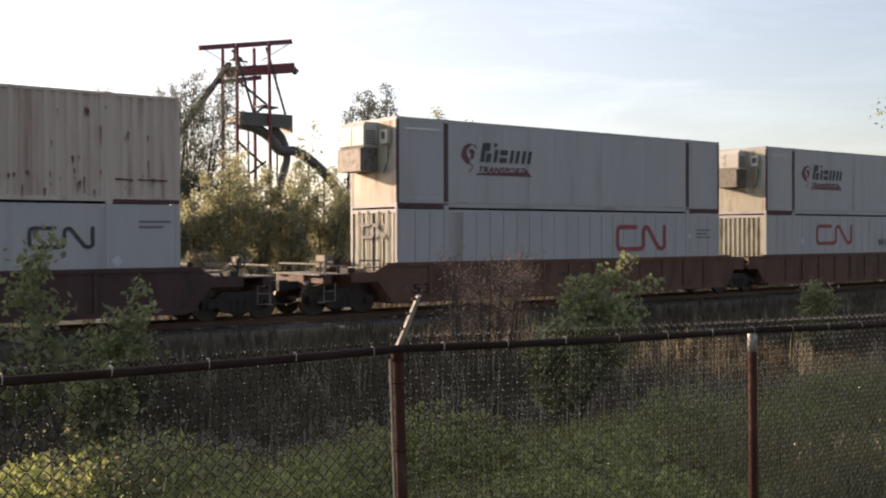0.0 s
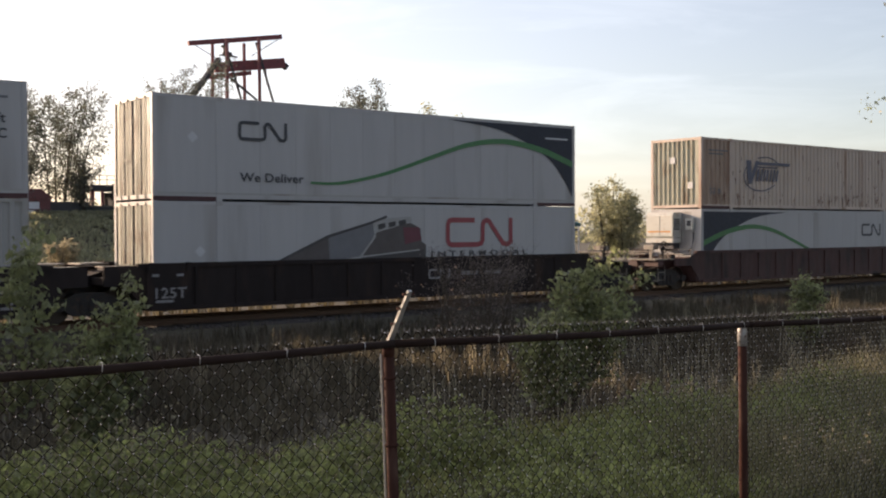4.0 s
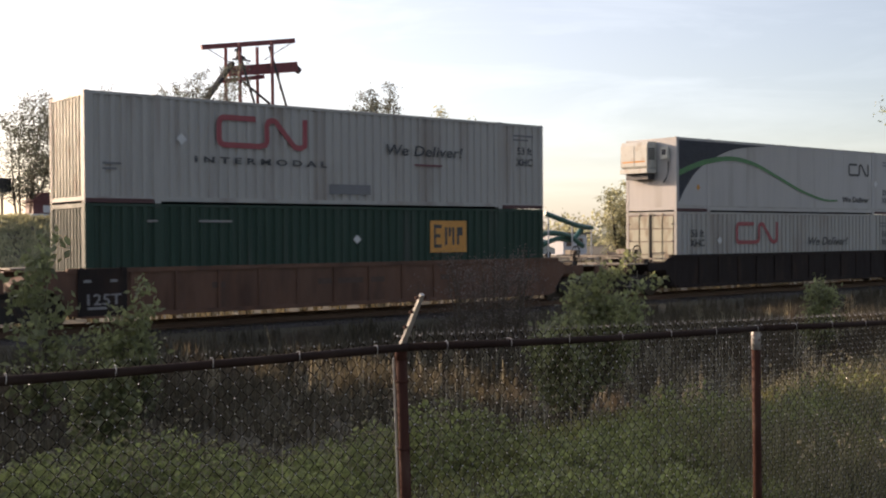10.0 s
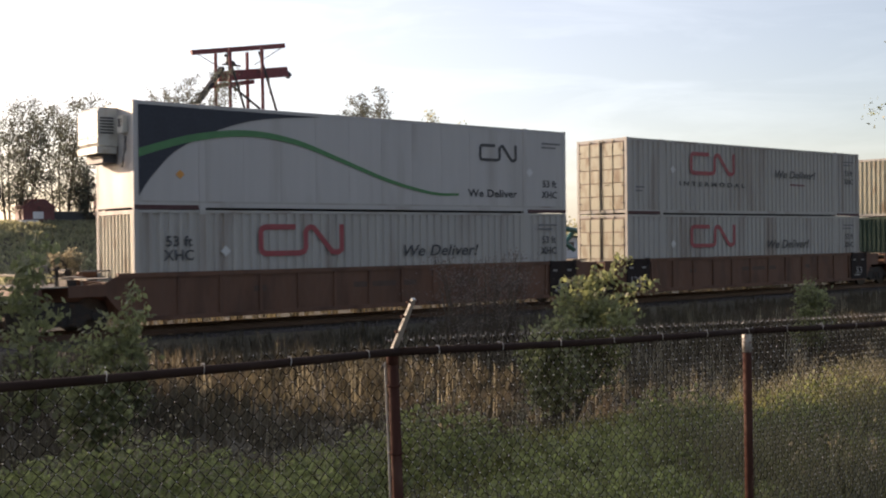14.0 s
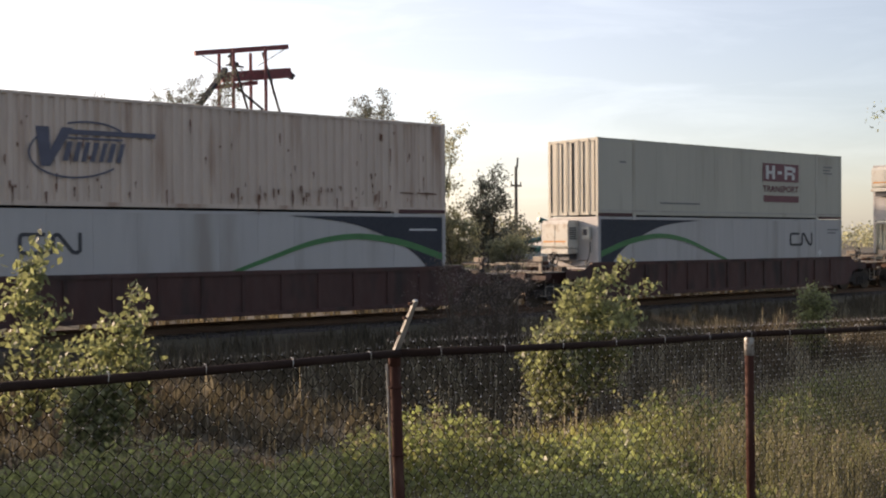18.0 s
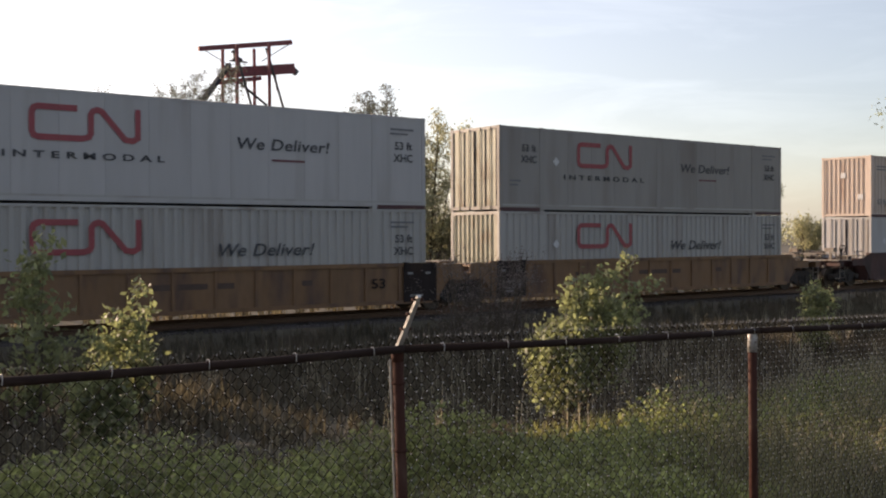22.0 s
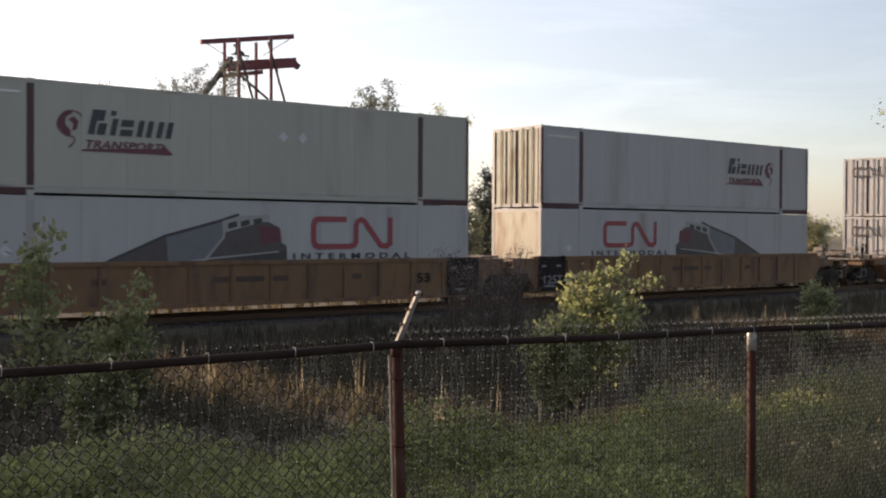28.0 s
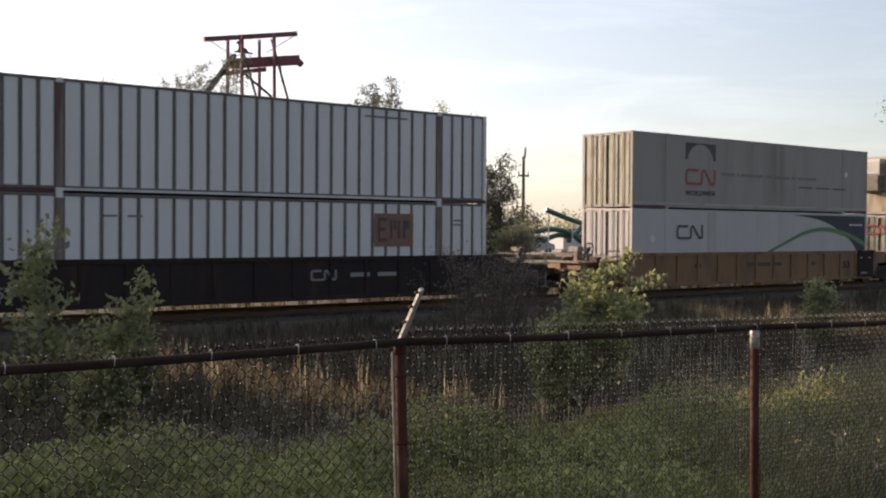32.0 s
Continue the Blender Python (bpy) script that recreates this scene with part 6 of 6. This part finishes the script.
feathery("poplar_tree", "slender upright poplar behind the track", "tree", 42.2, 60, 12.8, 1.2, M_LEAF_DARK, 0.17, 138, 4, 28, 6, 7, 1.2, 0.04, 0.14, 0.04, 0.2, 0.13, FAR, 0.85)
feathery("poplar_tree", "round olive poplar behind the track", "tree", 45.6, 59, 10.6, 2.4, M_LEAF_OLIVE, 0.19, 38, 7, 20, 7, 10, 0.8, 0.04, 0.13, 0.03, 0.22, 0.21, FAR, 0.7)
feathery("sapling_tree", "sparse thin-leaved sapling beside the chute", "tree", 37.2, 62, 10.2, 0.7, M_LEAF_OLIVE, 0.2, 39, 2, 13, 3, 2, 0.7, 0.4, 0.06, 0.08, 0.12, 0.16, FAR)
feathery("willow_bush", "olive willow bush under the poplars", "shrub", 42.0, 57, 6.0, 2.0, M_LEAF_OLIVE, 0.18, 40, 6, 16, 6, 9, 0.9, 0.02, 0.08, 0.02, 0.23, 0.22, FAR, 0.6)
feathery("broadleaf_tree", "dark broad tree beside the utility pole", "tree", 52.3, 60, 7.6, 1.6, M_LEAF_DARK, 0.19, 41, 5, 18, 6, 10, 0.7, 0.04, 0.14, 0.05, 0.23, 0.24, FAR, 0.65)
feathery("broadleaf_tree", "low dark tree beside the utility pole", "tree", 56.0, 61, 4.2, 1.3, M_LEAF_DARK, 0.18, 42, 4, 14, 5, 6, 0.6, 0.03, 0.1, 0.05, 0.23, 0.28, FAR, 0.65)
SMALL = "olive tree with small leaves beyond the track"
feathery("broadleaf_tree", SMALL, "tree", 74.9, 60, 9.8, 1.7, M_LEAF_OLIVE, 0.2, 43, 5, 22, 7, 10, 0.9, 0.05, 0.15, 0.0, 0.23, 0.2, FAR, 0.75)
feathery("broadleaf_tree", SMALL, "tree", 79.0, 61, 6.2, 1.8, M_LEAF_OLIVE, 0.2, 44, 5, 16, 6, 10, 0.8, 0.04, 0.14, 0.0, 0.23, 0.26, FAR, 0.7)
feathery("broadleaf_tree", SMALL, "tree", 86.0, 61, 10.0, 1.8, M_LEAF_OLIVE, 0.2, 45, 4, 20, 6, 10, 0.9, 0.05, 0.15, 0.0, 0.23, 0.2, FAR, 0.75)
feathery("broadleaf_tree", "rounded olive tree far beyond the track", "tree", 69.5, 63, 6.7, 2.2, M_LEAF_OLIVE, 0.2, 46, 6, 16, 6, 10, 0.8, 0.03, 0.14, 0.0, 0.23, 0.26, FAR, 0.7)
feathery("broadleaf_tree", "low olive tree far beyond the track", "tree", 95.5, 62, 4.3, 2.0, M_LEAF_OLIVE, 0.2, 47, 6, 14, 6, 10, 0.7, 0.03, 0.12, 0.0, 0.23, 0.3, FAR, 0.7)
for k, (bx, by, bh, br) in enumerate(((21.5, 60, 1.8, 0.9), (23.6, 55, 1.9, 0.9), (26.0, 53, 1.7, 0.8))):
    feathery("hill_bush", "low pale bush on the slope of the hill", "shrub", bx, by, bh, br, M_REED, 0.14, 80 + k, 6, 10, 4, 6, 0.6, 0.02, 0.05, 0.0, 0.11, 0.35, FAR)
for k, (bx, by, bh, br) in enumerate(((47.5, 58, 4.2, 1.5), (70.0, 62, 5.6, 1.7), (82.0, 62, 5.0, 1.6), (90.0, 63, 4.4, 1.5), (49.5, 55, 2.6, 1.2))):
    feathery("hedge_bush", "ragged olive bush in the row beyond the track", "shrub", bx, by, bh, br, M_LEAF_OLIVE, 0.18, 90 + k, 6, 13, 5, 10, 0.7, 0.02, 0.08, 0.0, 0.23, 0.28, FAR, 0.65)


def make_tower():
    """Red steel tower with cross-arms, braces and a covered chute."""
    tw = empty("slide_tower", pose(51, 95, float(ground_z(51, 95))))
    tagged(tw, "tall red steel slide tower with cross-arms and a winding chute", "tower")
    dz = -float(ground_z(51, 95))
    W = lambda x, y, z: (x - 51, y - 95, z + dz)

    def member(name, a, b, r, material, sides=6, label=""):
        part(name, tube_bm([W(*a), W(*b)], r, sides), material, tw, label)
    for y, s in ((93.2, 0.0), (96.8, 0.35)):
        member("leg", (49.35 + s, y, 3.5), (49.4 + s, y, 20.75), 0.17, M_TOWER, label="red tubular leg")
        member("leg", (52.95 + s, y, 3.5), (52.85 + s, y, 21.2), 0.17, M_TOWER, label="red tubular leg")
    part("top_beam", girder(W(46.3, 95, 20.25), W(56.4, 95, 21.95), 0.32, 0.45), M_TOWER, tw, "long red top cross-arm")
    part("lower_beam", girder(W(48.9, 95, 18.2), W(56.6, 95, 19.35), 0.7, 0.95), M_TOWER, tw, "deep red lower cross-arm")
    part("arm_tip", girder(W(56.5, 95, 19.25), W(57.0, 95, 18.9), 0.5, 0.5), M_TOWERGREY, tw)
    part("tie_beam", girder(W(48.2, 95, 17.2), W(52.9, 95, 18.05), 0.4, 0.4), M_TOWER, tw, "red tie beam")
    for a, b, r in (((46.9, 95, 20.2), (49.4, 95, 19.05), 0.04), ((56.1, 95, 21.7), (53.0, 95, 19.7), 0.04), ((54.6, 95, 19.0), (54.7, 95, 17.0), 0.05),
                    ((50.9, 95, 18.3), (50.9, 95, 16.8), 0.05)):
        member("stay", a, b, r, M_TOWERGREY, 4, "thin dark stay")
    for a, b in (((49.6, 94, 20.5), (51.6, 94, 14.4)), ((53.0, 94, 20.9), (55.1, 94, 14.5)), ((49.7, 94, 17.5), (53.0, 94, 15.3)), ((53.0, 94, 15.3), (51.2, 94, 13.9)),
                 ((49.5, 94, 11.8), (52.9, 94, 9.2)), ((51.2, 94, 8.6), (52.9, 94, 9.8))):
        member("brace", a, b, 0.13, M_TOWERGREY, 5, "dark diagonal brace")
    for x, z0, z1 in ((50.6, 4, 13.6), (51.8, 4, 13.4), (54.2, 4, 12.0), (55.0, 4, 11.0)):
        member("prop", (x, 95.5, z0), (x, 95.5, z1), 0.10, M_TOWERGREY, 5, "dark prop")
    part("walkway", girder(W(52.6, 95, 15.25), W(54.5, 95, 15.15), 1.4, 0.16), M_TOWERGREY, tw, "small landing")
    part("platform", boxes((49.7 - 51, 55.5 - 51, -1.6, 1.6, 13.5 + dz, 14.0 + dz), (49.7 - 51, 55.5 - 51, -1.65, -1.58, 13.1 + dz, 14.4 + dz), (55.45 - 51, 55.55 - 51, -1.6, 1.6, 12.6 + dz, 14.4 + dz)), M_SLIDE, tw, "dark boarded platform")
    pts = [W(*p) for p in ((50.0, 94.4, 13.3), (51.8, 94.2, 13.0), (53.4, 94.0, 12.1), (54.3, 93.8, 10.9), (55.8, 93.6, 10.9), (57.0, 93.5, 10.4), (58.3, 93.5, 9.6), (59.5, 93.5, 8.6), (60.4, 93.5, 7.6), (61.3, 93.5, 6.3), (61.7, 93.5, 5.0))]
    bm = bmesh.new()
    tube(bm, curve3(pts), 0.5, 10)
    part("chute", smooth_bm(bm), M_SLIDE, tw, "grey-green curved tube chute")
    bm = bmesh.new()
    tube(bm, curve3([W(*p) for p in ((54.0, 94.6, 13.2), (55.0, 94.4, 12.0), (55.3, 94.2, 10.2), (54.6, 94.0, 8.0), (53.9, 94.0, 5.5))]), 0.42, 10)
    part("chute", smooth_bm(bm), M_SLIDE, tw, "grey-green drop chute")
    for x, z in ((57.4, 9.7), (59.2, 8.2), (60.6, 6.6)):
        member("prop", (x, 93.5, 3.5), (x, 93.5, z), 0.10, M_TOWERGREY, 5)
    # weather figure on the top stage: a dark cut-out shape
    bm = bmesh.new()
    prism(bm, [(-0.8, -0.1), (1.15, -0.12), (1.15, 0.0), (0.6, 0.06), (0.55, 0.3), (0.1, 0.42), (-0.1, 0.95), (-0.4, 1.0), (-0.62, 0.75), (-0.35, 0.72), (-0.3, 0.4), (-0.45, 0.05), (-0.8, 0.0)], -0.1, 0.1)
    part("ornament", bm, M_TOWERGREY, tw, "dark cut-out ornament on the top stage", W(50.3, 95, 19.5))
    # inclined lift down to the lower station
    part("lift_beam", girder(W(49.2, 94.4, 19.0), W(37.9, 90.0, 6.1), 0.5, 0.34), M_LIFT, tw, "long dark inclined lift beam")
    for k in range(6):
        q = 0.15 + 0.14 * k
        p = Vector(W(49.2, 94.4, 19.45)).lerp(Vector(W(37.9, 90.0, 6.55)), q)
        part("lift_rail_post", boxes((p.x - 0.03, p.x + 0.03, p.y - 0.4, p.y - 0.34, p.z - 0.1, p.z + 0.5)), M_TOWERGREY, tw)


def curve3(pts, n=5):
    p = [Vector(q) for q in pts]
    out = []
    for i in range(len(p) - 1):
        a, b, c, d = p[max(i - 1, 0)], p[i], p[i + 1], p[min(i + 2, len(p) - 1)]
        for k in range(n):
            t = k / n
            out.append(0.5 * (2 * b + (c - a) * t + (2 * a - 5 * b + 4 * c - d) * t * t + (3 * b - a - 3 * c + d) * t ** 3))
    return out + [p[-1]]


def girder(a, b, w, h):
    """A box beam from a to b, w deep across and h high."""
    a, b = Vector(a), Vector(b)
    bm = bmesh.new()
    d = (b - a).normalized()
    s = d.cross(Vector((0, 0, 1))).normalized() * w / 2
    u = s.cross(d).normalized() * h / 2
    v = [bm.verts.new(p + i * s + j * u) for p in (a, b) for i, j in ((-1, -1), (1, -1), (1, 1), (-1, 1))]
    for f in ((3, 2, 1, 0), (4, 5, 6, 7), (0, 1, 5, 4), (1, 2, 6, 5), (2, 3, 7, 6), (3, 0, 4, 7)):
        bm.faces.new([v[i] for i in f])
    return bm


make_tower()


def make_hilltop():
    g = lambda x, y: float(ground_z(x, y))
    st = empty("lift_station", pose(35.8, 88, g(35.8, 88)))
    tagged(st, "raised dark lift station deck with railing on posts", "platform")
    z = 6.35 - g(35.8, 88)
    part("deck", boxes((-2.2, 2.9, -1.5, 1.5, z - 0.45, z)), M_TOWERGREY, st, "dark deck")
    for x in (-2.0, -1.2, 1.2, 2.6):
        part("post", boxes((x - 0.1, x + 0.1, -1.3, -1.1, -0.2, z - 0.45)), M_TOWER, st)
        part("post", boxes((x - 0.1, x + 0.1, 1.1, 1.3, -0.2, z - 0.45)), M_TOWER, st)
    for k in range(9):
        x = -2.15 + k * 0.62
        part("baluster", boxes((x - 0.025, x + 0.025, -1.5, -1.45, z, z + 0.75)), M_TOWERGREY, st)
    for zz in (0.4, 0.75):
        part("railing", boxes((-2.2, 2.9, -1.5, -1.45, z + zz, z + zz + 0.05)), M_TOWERGREY, st, "thin railing")
    part("machine_base", boxes((-0.6, 0.9, -1.9, 0.6, -0.1, z - 0.6), (-0.4, 0.7, -1.95, -1.2, z - 0.7, z + 0.1)), M_LIFT, st, "grey machinery base")
    part("parked_panel", boxes((0.95, 2.3, -1.7, -1.2, 0.5, 1.1)), M_WALL, st, "pale panel")
    hut = empty("ticket_hut", pose(28.7, 86.5, g(28.7, 86.5)))
    tagged(hut, "small red hut with a pitched roof on the hill", "hut")
    part("wall", boxes((-1.2, 1.2, -1, 1, -0.1, 1.25)), M_HUT, hut, "red cladding")
    bm = bmesh.new()
    prism(bm, [(-1.35, 1.25), (1.35, 1.25), (0.5, 1.95), (-0.5, 1.95)], -1.1, 1.1)
    part("roof", bm, M_HUT, hut, "red roof")
    part("sign", boxes((-0.45, 0.35, -1.03, -1.005, 0.4, 0.95)), M_WALL, hut, "white sign board")
    part("step", boxes((-1.5, -0.2, -1.5, -1.05, -0.1, 0.3)), M_WALL, hut, "pale step")
    for x, y, zz, s in ((31.5, 86.5, 0.8, 1.6), (34.2, 86.2, 0.5, 1.1)):
        t = empty("low_shed", pose(x, y, g(x, y)))
        tagged(t, "low dark shed on the hill", "shed")
        part("wall", boxes((-s, s, -0.8, 0.8, -0.1, zz)), M_TOWERGREY, t)
        part("roof", boxes((-s - 0.1, s + 0.1, -0.9, 0.9, zz, zz + 0.1)), M_SLIDE, t)
    sg = empty("hill_sign", pose(25.6, 87, g(25.6, 87)))
    tagged(sg, "dark board sign on a post on the hill", "sign")
    part("post", boxes((-0.08, 0.08, -0.08, 0.08, -0.1, 2.6)), M_POLE, sg)
    part("board", boxes((-0.7, 0.7, -0.1, -0.082, 2.0, 3.1)), M_TOWERGREY, sg)


make_hilltop()


def make_right_background():
    g = lambda x, y: float(ground_z(x, y))
    pole = empty("utility_pole", pose(58.8, 64, g(58.8, 64)))
    tagged(pole, "weathered wooden utility pole with a short cross-arm", "utility pole")
    part("shaft", tube_bm([(0, 0, -0.2), (0, 0, 8.2)], [0.16, 0.11], 8), M_POLE, pole)
    part("cross_arm", boxes((-0.55, 0.55, -0.06, 0.06, 6.6, 6.75)), M_POLE, pole)
    part("insulator", tube_bm([(0.12, 0, 8.1), (0.2, 0, 8.9)], 0.08, 6), M_TOWERGREY, pole, "dark pole-top insulator")
    for x in (-0.5, 0.5):
        part("insulator", tube_bm([(x, 0, 6.75), (x, 0, 7.0)], 0.05, 6), M_TOWERGREY, pole)
    sl = empty("pool_slide", pose(80, 80, g(80, 80)))
    tagged(sl, "teal open pool slide on thin posts", "slide")
    for pts in (((-3.5, 0, 4.6), (-1.5, -0.2, 4.0), (1.0, 0, 3.4), (3.6, 0.3, 3.1)), ((-5.0, 0.5, 2.2), (-2.5, 0.4, 2.6), (0.2, 0.4, 2.3), (2.4, 0.4, 1.2)), ((-3.0, 0.8, 1.4), (-1.0, 0.8, 2.0), (1.2, 0.8, 1.9), (2.6, 0.8, 3.0))):
        bm = bmesh.new()
        tube(bm, curve3(pts), 0.27, 8)
        part("trough", smooth_bm(bm), M_TEAL, sl, "teal fibreglass trough")
    for x, z in ((-3.0, 4.4), (0.4, 3.4), (3.2, 3.0)):
        part("post", tube_bm([(x, 0, -0.2), (x, 0, z)], 0.09, 6), M_WALL, sl)
    b = empty("bath_house", pose(93, 92, g(93, 92)))
    tagged(b, "low pale building with dark windows beyond the slides", "building")
    part("wall", boxes((-5, -1.2, -3, 3, -0.2, 2.4)), M_WALL, b, "pale cladding")
    part("roof", boxes((-5.3, -0.9, -3.4, 3.4, 2.4, 2.6)), M_TOWERGREY, b, "flat dark roof")
    for k in range(2):
        w = part("window", boxes((-4.5 + 1.7 * k, -3.5 + 1.7 * k, -3.02, -3.004, 1.0, 1.9)), M_GLASS, b, "dark window")
        part("sill", boxes((-4.55 + 1.7 * k, -3.45 + 1.7 * k, -3.06, -3.004, 0.92, 0.99)), M_WALL, w)
    van = empty("parked_van", pose(77.5, 83, g(77.5, 83)))
    tagged(van, "white parked van beside the slides", "van")
    bm = bmesh.new()
    prism(bm, [(-2.3, 0.4), (2.4, 0.4), (2.4, 1.0), (1.7, 1.15), (1.1, 1.95), (-2.3, 2.0)], -0.95, 0.95)
    part("body", bm, M_WALL, van)
    part("window", boxes((-2.0, 0.9, -0.97, -0.952, 1.25, 1.75)), M_GLASS, van)
    for x in (-1.5, 1.5):
        part("wheel", tube_bm([(x, -0.98, 0.35), (x, -0.75, 0.35)], 0.35, 12), M_SEAL, van)
        part("wheel", tube_bm([(x, 0.75, 0.35), (x, 0.98, 0.35)], 0.35, 12), M_SEAL, van)
    rng = np.random.default_rng(70)                              # low wood along the horizon
    n = 260
    x, y = rng.uniform(60, 420, n), rng.uniform(150, 190, n)
    c = np.stack([x, y, ground_z(x, y) + rng.uniform(0.5, 4.5, n) ** 1.0], 1)
    v, f = leaf_cloud(rng, c, 90, 1.9, 0.8, 0.8)
    me = raw("far_wood", v, f)
    me.materials.append(M_LEAF_OLIVE)
    tagged(new("far_wood", me), "low distant wood along the horizon", "woods", kind="stuff")


make_right_background()
plant("maple_tree", "green leafy tree whose branch tips reach over the grass", "tree", 41.3, 18.0, 11.2, 4.4, M_LEAF, 6500, 0.15, 61, 0.66, 0.2, 1, clump=0.07)

motions()
